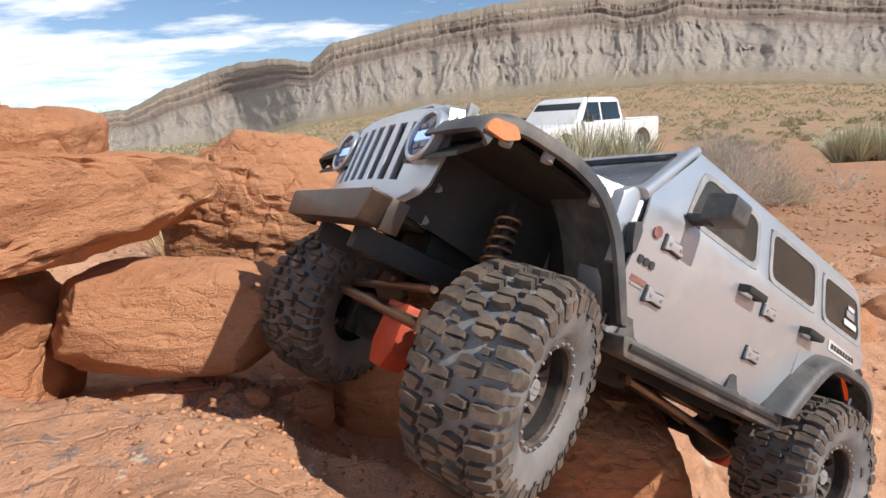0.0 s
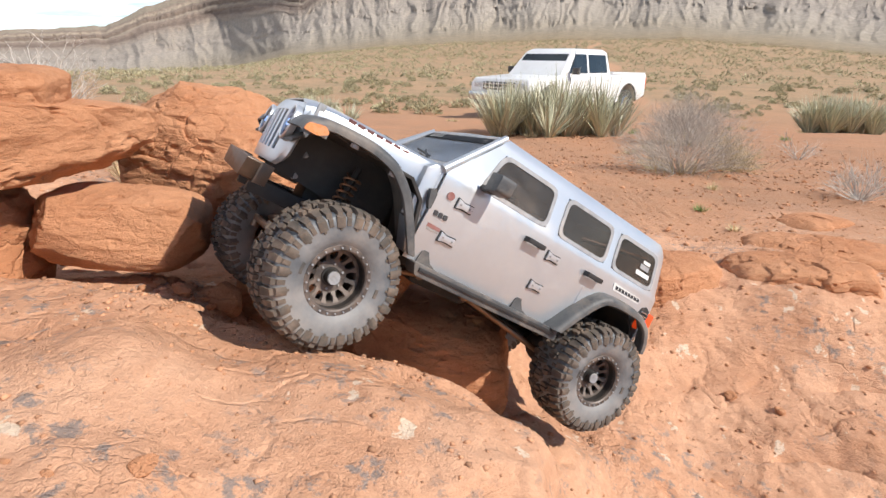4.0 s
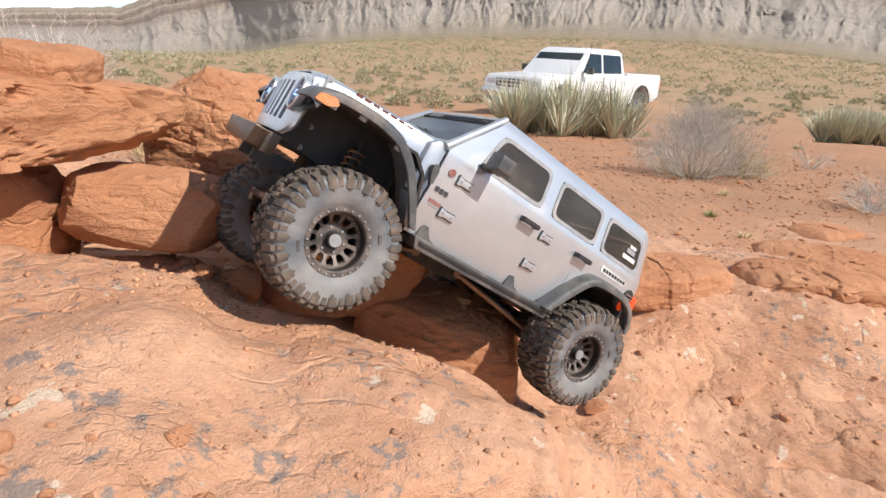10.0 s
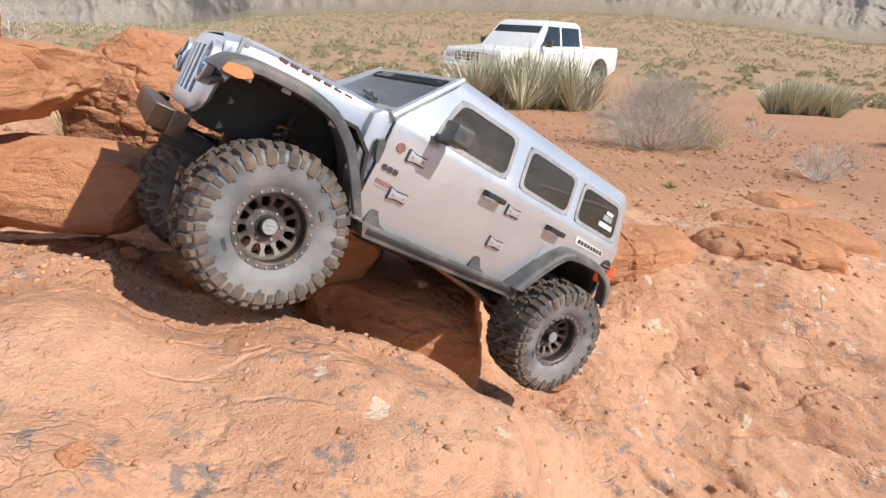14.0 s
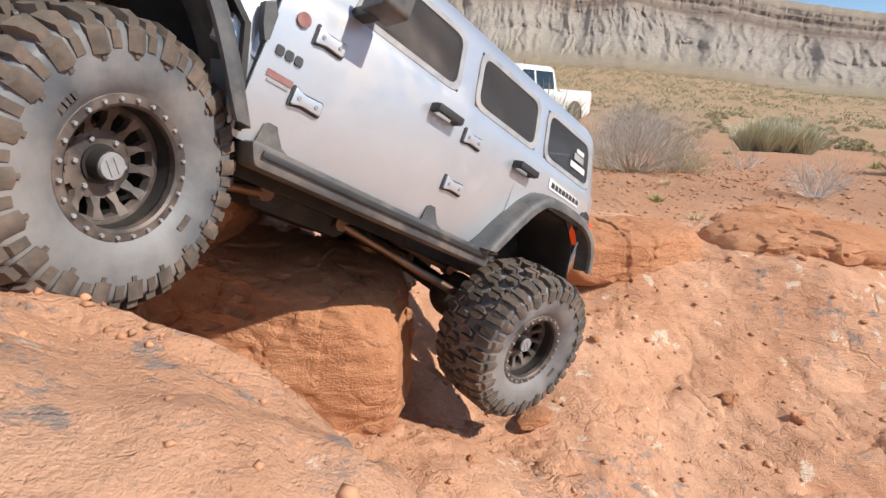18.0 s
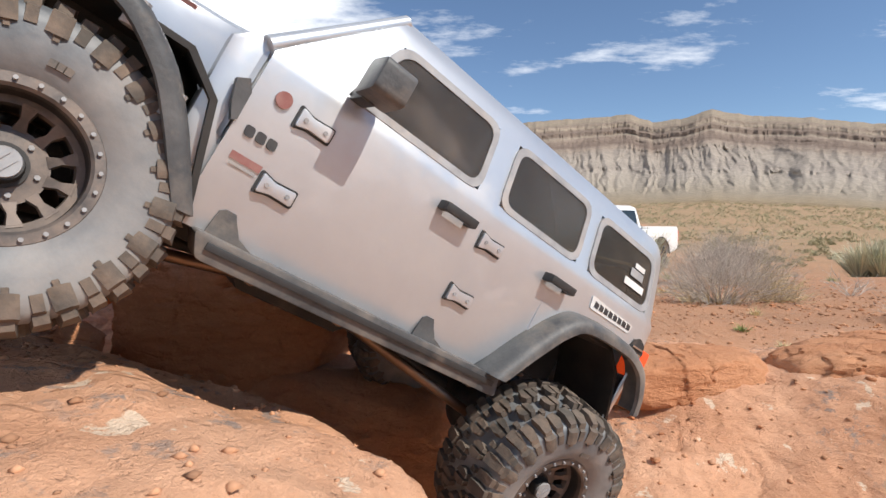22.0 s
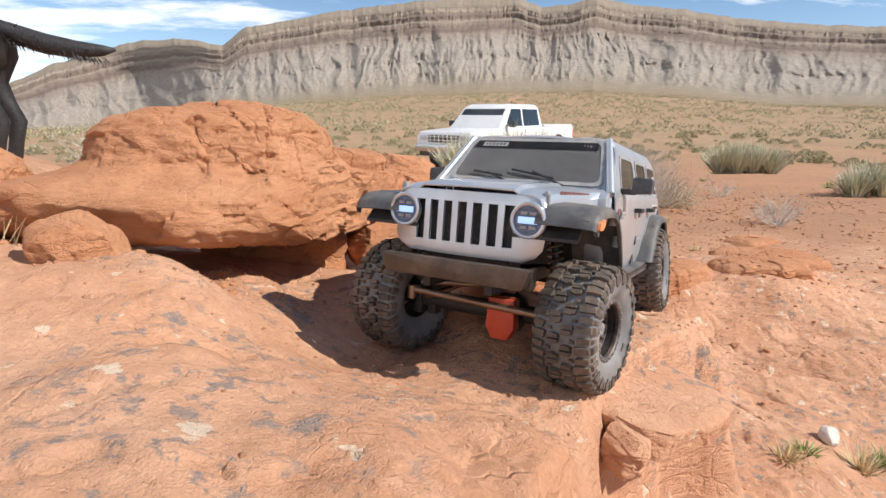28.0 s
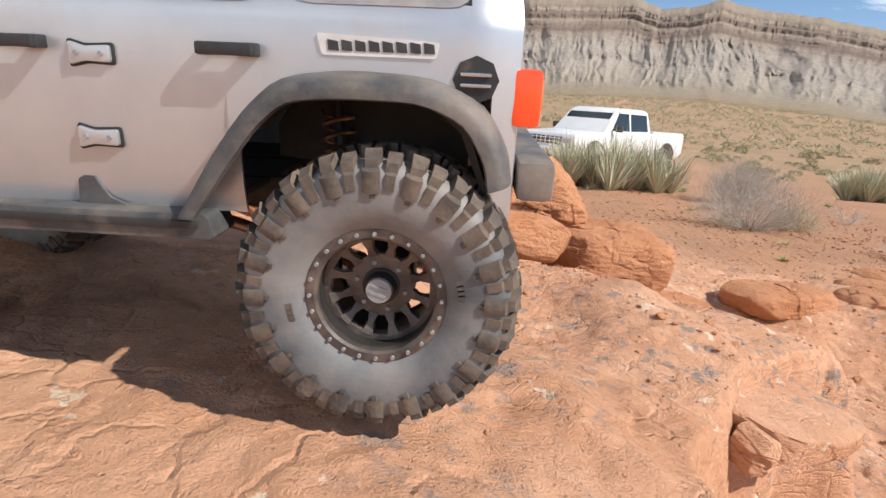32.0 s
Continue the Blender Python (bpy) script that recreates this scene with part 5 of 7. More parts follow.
def build_shell():
    bm = bm_new()
    for s in (1, -1):
        g = [[bm.verts.new((col_x(i, z), s * side_y(z) * (1.0 if i < 12 else (0.985 if i == 12 else 0.93)), z)) for i in range(len(COLS_LOW))] for z in ROWS_Z]
        for j in range(len(ROWS_Z) - 1):
            for i in range(len(COLS_LOW) - 1):
                if ROWS_Z[j] == 0.083 and any(a <= i < b for a, b in WINDOWS):
                    continue
                if ROWS_Z[j + 1] <= 0.035 and 7 <= i < 12:
                    continue
                f = (g[j][i], g[j][i + 1], g[j + 1][i + 1], g[j + 1][i])
                bm.faces.new(f if s < 0 else f[::-1])
        if s == 1:
            left = g
    right = g
    # roof, with a low crown and two long ribs
    fr = [1, 0.8, 0.62, 0.55, 0.2, 0, -0.2, -0.55, -0.62, -0.8, -1]
    zz = [0, 0.003, 0.0045, 0.0025, 0.0055, 0.006, 0.0055, 0.0025, 0.0045, 0.003, 0]
    strips = []
    for i in range(len(COLS_TOP)):
        row = [left[-1][i]]
        for k in range(1, len(fr) - 1):
            v = left[-1][i].co
            row.append(bm.verts.new((v.x, v.y * fr[k], v.z + zz[k] * (0.4 if i in (0, len(COLS_TOP) - 1) else 1))))
        row.append(right[-1][i])
        strips.append(row)
    for a, b in zip(strips[:-1], strips[1:]):
        for k in range(len(fr) - 1):
            bm.faces.new((a[k], b[k], b[k + 1], a[k + 1]))
    # tail, with a rear window opening
    tail = []
    for j in range(len(ROWS_Z) - 1):
        tail.append((left[j][-1], [bm.verts.new((left[j][-1].co.x - 0.004, left[j][-1].co.y * q, ROWS_Z[j])) for q in (0.7, -0.7)], right[j][-1]))
    tail.append((strips[-1][0], [strips[-1][2], strips[-1][-3]], strips[-1][-1]))
    for j in range(len(tail) - 1):
        a, b = tail[j], tail[j + 1]
        ra, rb = [a[0], *a[1], a[2]], [b[0], *b[1], b[2]]
        for k in range(3):
            if ROWS_Z[j] == 0.083 and k == 1:
                continue
            bm.faces.new((ra[k], ra[k + 1], rb[k + 1], rb[k]))
    bmesh.ops.recalc_face_normals(bm, faces=bm.faces[:])
    bmesh.ops.solidify(bm, geom=bm.faces[:], thickness=0.0022)
    ob = part("body_shell", bm, M_SILVER, jeep, "dusty silver painted body", 28)
    return ob


shell = build_shell()


def rounded(points, r, n=4):
    """Rounds the corners of a polygon of 2d points."""
    out = []
    k = len(points)
    for i in range(k):
        p, a, b = (Vector(points[j % k]) for j in (i, i - 1, i + 1))
        d1, d2 = (a - p), (b - p)
        q = min(r, d1.length * 0.45, d2.length * 0.45)
        s, e = p + d1.normalized() * q, p + d2.normalized() * q
        for j in range(n + 1):
            t = j / n
            out.append(((1 - t) ** 2 * s + 2 * t * (1 - t) * p + t * t * e)[:])
    return out


def ring_and_pane(name, corners, parent, lift, pane_mat, corner=0.012, rim=0.006, label=""):
    """A flush window: a rounded rubber seal and the pane in it, from four corners in space."""
    c = [Vector(p) for p in corners]
    o = (c[0] + c[1] + c[2] + c[3]) / 4
    ux = ((c[1] + c[2]) / 2 - (c[0] + c[3]) / 2).normalized()
    nz = ux.cross(((c[3] + c[2]) / 2 - (c[0] + c[1]) / 2)).normalized()
    uy = nz.cross(ux)
    if nz.dot(lift) < 0:
        nz = -nz
    p2 = [((p - o).dot(ux), (p - o).dot(uy)) for p in c]
    outer = rounded([(x * 1.0 + math.copysign(rim * 0.6, x), y + math.copysign(rim * 0.6, y)) for x, y in p2], corner + 0.003)
    inner = rounded([(x - math.copysign(rim * 0.4, x), y - math.copysign(rim * 0.4, y)) for x, y in p2], corner)
    at = lambda q, h: o + ux * q[0] + uy * q[1] + nz * h
    pane_bm = bm_new()
    pane_bm.faces.new([pane_bm.verts.new(at(q, 0.0004)) for q in inner])
    bmesh.ops.solidify(pane_bm, geom=pane_bm.faces[:], thickness=0.0008)
    pane = part(name, pane_bm, pane_mat, parent, label, 0)
    bm = bm_new()
    n = len(outer)
    va = [bm.verts.new(at(q, -0.0015)) for q in outer]
    vb = [bm.verts.new(at(q, 0.0012)) for q in outer]
    vc = [bm.verts.new(at(q, 0.0012)) for q in inner]
    vd = [bm.verts.new(at(q, -0.0015)) for q in inner]
    for i in range(n):
        j = (i + 1) % n
        for x, y in ((va, vb), (vb, vc), (vc, vd), (vd, va)):
            bm.faces.new((x[i], x[j], y[j], y[i]))
    bmesh.ops.recalc_face_normals(bm, faces=bm.faces[:])
    part("seal", bm, M_SEAL, pane, "grey rubber window seal")
    return pane


M_SEAL = mat("window_seal", (0.33, 0.33, 0.335), 0.6, vary=(0.22, 0.22, 0.225), scale=60, dust=(0.46, 0.38, 0.31), dust_amount=0.35)
for s in (1, -1):
    for a, b in WINDOWS:
        zb, zt = 0.0845, 0.140
        cs = [(col_x(a, zb) - 0.002, s * (side_y(zb) + 0.0006), zb), (col_x(b, zb) + 0.002, s * (side_y(zb) + 0.0006), zb), (col_x(b, zt) + 0.002, s * (side_y(zt) + 0.0006), zt), (col_x(a, zt) - 0.002, s * (side_y(zt) + 0.0006), zt)]
        ring_and_pane("window", cs, jeep, Vector((0, s, 0)), M_GLASS, label="smoky tinted side window")
ring_and_pane("window", [(-0.3385, 0.1, 0.088), (-0.3385, -0.1, 0.088), (-0.331, -0.09, 0.135), (-0.331, 0.09, 0.135)], jeep, Vector((-1, 0, 0)), M_GLASS)

# windscreen: silver frame, pane, dark banner strip, wipers
WS_B, WS_T = Vector((0.132, 0, 0.080)), Vector((0.060, 0, 0.1655))


def ws(y, k, lift=0.0):
    p = WS_B.lerp(WS_T, k)
    nrm = Vector((0.085, 0, 0.072)).normalized()
    return p + Vector((0, y * (1 - 0.16 * k), 0)) + nrm * lift


bm = bm_new()
outer = [ws(0.148, 0.0), ws(-0.148, 0.0), ws(-0.146, 1.0), ws(0.146, 1.0)]
inner = [ws(0.128, 0.13), ws(-0.128, 0.13), ws(-0.130, 0.93), ws(0.130, 0.93)]
vo, vi = [bm.verts.new(p) for p in outer], [bm.verts.new(p) for p in inner]
for i in range(4):
    bm.faces.new((vo[i], vo[(i + 1) % 4], vi[(i + 1) % 4], vi[i]))
bmesh.ops.recalc_face_normals(bm, faces=bm.faces[:])
bmesh.ops.solidify(bm, geom=bm.faces[:], thickness=0.003)
bevelled(bm, 0.0012)
part("windscreen_frame", bm, M_SILVER, jeep)
screen = ring_and_pane("windscreen", [ws(0.131, 0.12, 0.001), ws(-0.131, 0.12, 0.001), ws(-0.133, 0.94, 0.001), ws(0.133, 0.94, 0.001)], jeep, Vector((1, 0, 1)), M_SCREEN, 0.014, 0.007, "hazy grey windscreen")


def strip_on_screen(name, y0, y1, k0, k1, lift, material, parent, label=""):
    bm = bm_new()
    bm.faces.new([bm.verts.new(ws(y, k, lift)) for y, k in ((y0, k0), (y1, k0), (y1, k1), (y0, k1))])
    bmesh.ops.solidify(bm, geom=bm.faces[:], thickness=0.0004)
    return part(name, bm, material, parent, label, 0)


banner = strip_on_screen("banner", 0.124, -0.124, 0.76, 0.905, 0.0026, M_BLACK, screen, "black sun strip")
strip_on_screen("lettering_patch", -0.055, -0.108, 0.79, 0.875, 0.0031, M_DECAL_W, screen, "pale sponsor patch with grey bars")
for k in range(6):
    strip_on_screen("lettering_bar", -0.060 - k * 0.0078, -0.0655 - k * 0.0078, 0.808, 0.858, 0.0035, M_SEAL, screen)
for k in range(3):
    strip_on_screen("lettering_bar", 0.112 - k * 0.006, 0.1085 - k * 0.006, 0.81 + 0.01 * k, 0.85, 0.0031, M_SEAL, screen)
for y0, y1, k1 in ((0.055, -0.022, 0.30), (-0.035, -0.092, 0.24)):
    bm = bm_new()
    rod(bm, ws(y0 + 0.018, 0.05, 0.004), ws((y0 + y1) / 2, k1 - 0.03, 0.007), 0.0016, seg=8)
    rod(bm, ws(y0, 0.17, 0.0055), ws(y1, k1, 0.0055), 0.0017, seg=8)
    part("wiper", bm, M_BLACK, jeep, "black windscreen wiper")


for s in (1, -1):
    bm = bm_new()
    rod(bm, (0.139, s * 0.1475, 0.078), (0.0605, s * 0.1205, 0.1645), 0.0065, 0.0055, seg=12)
    part("pillar", bm, M_SILVER, jeep)


# bonnet and front wings
def hood_section(x):
    k = (0.135 - x) / (0.135 - 0.318)
    ys = float(np.interp(x, [0.135, 0.16, 0.25, 0.30, 0.318], [0.148, 0.131, 0.114, 0.107, 0.104]))
    zt = float(np.interp(x, [0.135, 0.20, 0.28, 0.305, 0.318], [0.0825, 0.0805, 0.0755, 0.0725, 0.0675]))
    half = [(ys, float(np.interp(x, [0.135, 0.15, 0.172], [0.012, 0.02, 0.052]))), (ys, zt - 0.012), (ys - 0.003, zt - 0.004), (ys - 0.012, zt), (0.072, zt + 0.0015), (0.066, zt + 0.0055), (0.03, zt + 0.0065), (0.0, zt + 0.0068)]
    return half + [(-y, z) for y, z in half[-2::-1]]


bm = bm_new()
prev = None
for x in (0.135, 0.15, 0.165, 0.19, 0.22, 0.25, 0.28, 0.30, 0.31, 0.318):
    row = [bm.verts.new((x, y, z)) for y, z in hood_section(x)]
    if prev:
        for a in range(len(row) - 1):
            bm.faces.new((prev[a], row[a], row[a + 1], prev[a + 1]))
    prev = row
bmesh.ops.recalc_face_normals(bm, faces=bm.faces[:])
bmesh.ops.solidify(bm, geom=bm.faces[:], thickness=-0.002)
hood = part("bonnet", bm, M_SILVER, jeep, "silver bonnet with raised centre", 25)
for s in (1, -1):
    bm = bm_new()
    prism(bm, rounded([(0.205, s * 0.068), (0.165, s * 0.066), (0.160, s * 0.05), (0.198, s * 0.045)], 0.006), 0.0862, 0.0886, axis="Z")
    part("bonnet_vent", bm, M_TRIM, hood, "dark louvred bonnet vent")
    bm = bm_new()
    box(bm, (0.302, s * 0.105, 0.072), (0.010, 0.005, 0.009), bevel=0.0015)
    box(bm, (0.305, s * 0.1085, 0.065), (0.004, 0.003, 0.014), bevel=0.001)
    part("bonnet_latch", bm, M_SEAL, hood, "black bonnet catch")
    # lettering on the bonnet's flank, as plain bars
    for k in range(7):
        x0 = 0.262 - k * 0.0125
        bm = bm_new()
        yy = float(np.interp(x0, [0.135, 0.16, 0.25, 0.30, 0.318], [0.148, 0.131, 0.114, 0.107, 0.104]))
        box(bm, (x0, s * (yy - 0.0015), 0.0725), (0.0098, 0.0012, 0.0105), Matrix.Rotation(s * radians(-12), 4, "Z") @ Matrix.Rotation(s * radians(-22), 4, "X"))
        part("lettering_bar", bm, M_DECAL_R, hood)

for s in (1, -1):
    bm = bm_new()
    prism(bm, [(0.158, 0.012), (0.160, 0.072), (0.150, 0.081), (0.128, 0.082), (0.126, -0.04), (0.136, -0.04)], s * 0.118, s * 0.1475)
    bevelled(bm, 0.004, 2)
    part("cowl_side", bm, M_SILVER, jeep, "silver scuttle panel behind the bonnet")

# grille with seven slots
GZ = [-0.016, -0.009, 0.001, 0.028, 0.055, 0.061, 0.066, 0.0695]
GW = [0.086, 0.101, 0.109, 0.1125, 0.110, 0.107, 0.103, 0.094]
gy = [-1.0, -0.93]
cuts = []
for k in range(7):
    c = (k - 3) * 0.0216
    cuts += [c - 0.0062, c + 0.0062]
bm = bm_new()
rows = []
for z, w in zip(GZ, GW):
    ysn = [-w, -w * 0.93, -0.072] + cuts + [0.072, w * 0.93, w]
    rows.append([bm.verts.new((0.329 - 0.012 * (abs(y) / 0.11) ** 2 - 0.25 * max(z - 0.055, 0) - (0.004 if abs(y) > w * 0.95 else 0) - 0.06 * max(0.0 - z, 0), y, z)) for y in ysn])
for j in range(len(rows) - 1):
    for i in range(len(rows[0]) - 1):
        slot = GZ[j] >= 0.0 and GZ[j + 1] <= 0.0555 and i >= 3 and (i - 3) % 2 == 0 and i < 3 + 13
        if not slot:
            bm.faces.new((rows[j][i], rows[j][i + 1], rows[j + 1][i + 1], rows[j + 1][i]))
bmesh.ops.recalc_face_normals(bm, faces=bm.faces[:])
bmesh.ops.solidify(bm, geom=bm.faces[:], thickness=0.005)
bevelled(bm, 0.0009, 2, 40)
grille = part("grille", bm, M_SILVER, jeep, "silver grille with seven upright slots", 40)
bm = bm_new(); box(bm, (0.311, 0, 0.028), (0.004, 0.165, 0.062))
part("grille_mesh", bm, M_BLACK, grille, "black mesh behind the slots")
for s in (1, -1):
    x0 = 0.3235
    lamp = None
    bm = bm_new()
    n = 28
    ra = [(0.0235, -0.004), (0.0235, 0.0035), (0.0215, 0.005), (0.0190, 0.004), (0.0185, -0.002)]
    vs = [[bm.verts.new((x0 + h, s * 0.0905 + r * math.cos(2 * math.pi * i / n), 0.0385 + r * math.sin(2 * math.pi * i / n))) for i in range(n)] for r, h in ra]
    for a, b in zip(vs[:-1], vs[1:]):
        for i in range(n):
            bm.faces.new((a[i], a[(i + 1) % n], b[(i + 1) % n], b[i]))
    bmesh.ops.recalc_face_normals(bm, faces=bm.faces[:])
    lamp = part("headlamp", bm, M_SILVER, jeep, "round headlamp with lit bluish lens")
    bm = bm_new(); rod(bm, (x0 - 0.006, s * 0.0905, 0.0385), (x0 + 0.0015, s * 0.0905, 0.0385), 0.0188, seg=28)
    part("reflector", bm, M_HEADDARK, lamp)
    bm = bm_new(); box(bm, (x0 + 0.002, s * 0.0905, 0.0385), (0.002, 0.027, 0.0085), bevel=0.0009)
    part("light_bar", bm, M_HEAD, lamp, "glowing bluish white light bar")
    for dz in (0.009, -0.009):
        for dy in (-0.006, 0.006):
            bm = bm_new(); box(bm, (x0 + 0.002, s * 0.0905 + dy, 0.0385 + dz), (0.0016, 0.009, 0.004), bevel=0.0006)
            part("lamp_chamber", bm, M_SEAL, lamp)


# wheel-arch flares
def flare(name, pts, s, y_in, y_out, lip, parent, th=0.003, slope=0.006):
    """A swept black arch: top plate from the body outwards, rounded over, and a lip down its outer edge."""
    bm = bm_new()
    c = Vector((sum(p[0] for p in pts) / len(pts), -0.04))
    prev = None
    fine = []
    for i in range(len(pts) - 1):
        for k in range(4):
            fine.append(Vector(pts[i]).lerp(Vector(pts[i + 1]), k / 4))
    fine.append(Vector(pts[-1]))
    for _ in range(2):
        fine = [fine[0]] + [(a + b * 2 + d) / 4 for a, b, d in zip(fine[:-2], fine[1:-1], fine[2:])] + [fine[-1]]
    for p in fine:
        inw = (c - p).normalized()
        prof = [(y_in, 0.0), (y_in + (y_out - y_in) * 0.55, -0.001), (y_out - 0.006, -slope * 0.5), (y_out - 0.0015, -slope), (y_out, -slope - 0.004), (y_out, -lip), (y_out - 0.004, -lip - 0.001), (y_out - 0.006, -lip + 0.003)]
        row = [bm.verts.new((p.x - inw.x * h, s * y, p.y - inw.y * h)) for y, h in prof]
        if prev:
            for a in range(len(row) - 1):
                bm.faces.new((prev[a], row[a], row[a + 1], prev[a + 1]))
        prev = row
    bmesh.ops.recalc_face_normals(bm, faces=bm.faces[:])
    bmesh.ops.solidify(bm, geom=bm.faces[:], thickness=th)
    return part(name, bm, M_TRIM, parent, "scuffed black plastic wheel-arch flare", 40)


FRONT_ARCH = [(0.330, 0.036), (0.325, 0.050), (0.303, 0.061), (0.245, 0.065), (0.205, 0.058), (0.172, 0.034), (0.150, 0.004), (0.126, -0.038)]
REAR_ARCH = [(-0.128, -0.044), (-0.150, -0.008), (-0.172, 0.022), (-0.195, 0.042), (-0.235, 0.0465), (-0.285, 0.044), (-0.315, 0.030), (-0.330, 0.004), (-0.333, -0.014)]
for s in (1, -1):
    f = flare("front_flare", FRONT_ARCH, s, 0.100, 0.177, 0.016, jeep)
    bm = bm_new()
    prism(bm, rounded([(0.325, 0.034), (0.322, 0.0435), (0.303, 0.0480), (0.296, 0.041), (0.308, 0.034)], 0.003), s * 0.1755, s * 0.1795)
    part("marker_lamp", bm, M_ORANGE, f, "orange side marker lamp")
    bm = bm_new(); box(bm, (0.3225, s * 0.142, 0.041), (0.005, 0.05, 0.009), bevel=0.002)
    part("running_lamp", bm, M_TRIM, f, "clear running lamp")
    for x, z in ((0.30, 0.036), (0.262, 0.043), (0.205, 0.036), (0.168, 0.004)):
        bm = bm_new()
        rod(bm, (x, s * 0.168, z), (x, s * 0.168, z + 0.016), 0.005, seg=10)
        part("flare_boss", bm, M_SEAL, f)
    flare("rear_flare", REAR_ARCH, s, 0.150, 0.180, 0.015, jeep)
    bm = bm_new(); prism(bm, [(-0.160, 0.0365), (-0.1895, 0.0365), (-0.176, 0.024), (-0.160, 0.004)], s * 0.1535, s * 0.1572)
    part("quarter_panel", bm, M_SILVER, jeep)
    # arch linings
    for nm, x0, x1, zt in (("front_lining", 0.128, 0.325, 0.050), ("rear_lining", -0.325, -0.150, 0.034)):
        bm = bm_new()
        prism(bm, [(x0, -0.04), (x0 + 0.02, zt - 0.02), (x0 + 0.045, zt), (x1 - 0.03, zt), (x1, zt - 0.03), (x1, zt - 0.034), (x1 - 0.031, zt - 0.004), (x0 + 0.047, zt - 0.004), (x0 + 0.024, zt - 0.022), (x0 + 0.004, -0.04)], s * 0.070, s * (0.155 if x0 > 0 else 0.152))
        part(nm, bm, M_CHASSIS, jeep, "dark wheel-arch lining")
        bm = bm_new()
        prism(bm, [(x0 + 0.02, -0.035), (x0 + 0.02, zt - 0.02), (x0 + 0.045, zt), (x1 - 0.03, zt), (x1 - 0.01, zt - 0.03), (x1 - 0.01, -0.02)], s * 0.066, s * 0.070)
        part("lining_wall", bm, M_CHASSIS, jeep)
    # rocker rail with its two upright tongues
    bm = bm_new()
    prism(bm, rounded([(0.1245, -0.0435), (-0.146, -0.0435), (-0.150, -0.060), (0.1165, -0.060)], 0.004), s * 0.136, s * 0.168)
    bevelled(bm, 0.003, 2)
    rail = part("rocker_rail", bm, M_TRIM, jeep, "grey-black rocker rail below the doors")
    bm = bm_new(); box(bm, (-0.013, s * 0.1695, -0.050), (0.255, 0.002, 0.005), bevel=0.0008)
    part("rail_groove", bm, M_BLACK, rail)
    for x0 in (0.1055, -0.0665):
        bm = bm_new()
        prism(bm, [(x0 + 0.011, -0.044), (x0 + 0.0095, -0.028), (x0 + 0.006, -0.0255), (x0 - 0.001, -0.0255), (x0 - 0.0035, -0.030), (x0 - 0.010, -0.039), (x0 - 0.022, -0.044)], s * (side_y(-0.035) + 0.0002), s * (side_y(-0.035) + 0.0024))
        part("rail_tongue", bm, M_TRIM, rail)
    # hinges, handles, mirror and small fittings
    for x0, z0 in ((0.0905, 0.049), (0.091, 0.0), (-0.081, 0.049), (-0.078, 0.0)):
        bm = bm_new()
        y0 = side_y(z0)
        prism(bm, rounded([(x0 + 0.0145, z0 + 0.0085), (x0 + 0.004, z0 + 0.0055), (x0 - 0.0135, z0 + 0.0065), (x0 - 0.0135, z0 - 0.0065), (x0 + 0.004, z0 - 0.0058), (x0 + 0.0145, z0 - 0.0085)], 0.0025), s * (y0 - 0.001), s * (y0 + 0.0012))
        h = part("hinge", bm, M_BLACK, jeep, "raised door hinge with dark outline")
        bm = bm_new()
        prism(bm, rounded([(x0 + 0.0128, z0 + 0.0068), (x0 + 0.0035, z0 + 0.0040), (x0 - 0.012, z0 + 0.0050), (x0 - 0.012, z0 - 0.0050), (x0 + 0.0035, z0 - 0.0043), (x0 + 0.0128, z0 - 0.0068)], 0.002), s * (y0 + 0.0008), s * (y0 + 0.0040))
        bevelled(bm, 0.0008, 2)
        part("hinge_plate", bm, M_SILVER, h)
        bm = bm_new()
        for dx in (0.008, -0.007):
            rod(bm, (x0 + dx, s * (y0 + 0.003), z0), (x0 + dx, s * (y0 + 0.0048), z0), 0.0016, seg=8)
        part("hinge_bolt", bm, M_SEAL, h)
    for x0 in (-0.0365, -0.165):
        z0, y0 = 0.0545, side_y(0.054)
        bm = bm_new()
        box(bm, (x0, s * (y0 + 0.0095), z0), (0.033, 0.006, 0.0072), bevel=0.0015)
        box(bm, (x0 + 0.014, s * (y0 + 0.004), z0), (0.006, 0.011, 0.0075), bevel=0.0012)
        box(bm, (x0 - 0.014, s * (y0 + 0.004), z0), (0.006, 0.011, 0.0075), bevel=0.0012)
        part("door_handle", bm, M_BLACK, jeep, "black pull handle")
    bm = bm_new()
    y0 = side_y(0.086)
    box(bm, (0.073, s * (y0 + 0.010), 0.0845), (0.012, 0.026, 0.009), bevel=0.002)
    mirror = part("mirror_arm", bm, M_BLACK, jeep, "black door mirror")
    bm = bm_new()
    prism(bm, rounded([(s * (y0 + 0.016), 0.081), (s * (y0 + 0.047), 0.083), (s * (y0 + 0.047), 0.106), (s * (y0 + 0.018), 0.108)], 0.005), 0.058, 0.083, axis="X")
    bevelled(bm, 0.003, 2)
    part("mirror_housing", bm, M_TRIM, mirror)
    bm = bm_new(); rod(bm, (0.116, s * (side_y(0.052) - 0.002), 0.0525), (0.116, s * (side_y(0.052) + 0.0022), 0.0525), 0.0055, seg=18)
    part("side_reflector", bm, M_DECAL_R, jeep, "small round red-brown reflector")
    bm = bm_new(); prism(bm, [(0.146, 0.048), (0.139, 0.052), (0.1345, 0.045), (0.134, 0.026), (0.137, 0.024), (0.142, 0.034)], s * 0.150, s * 0.1585)
    part("wing_vent", bm, M_TRIM, jeep, "dark mesh wing vent")
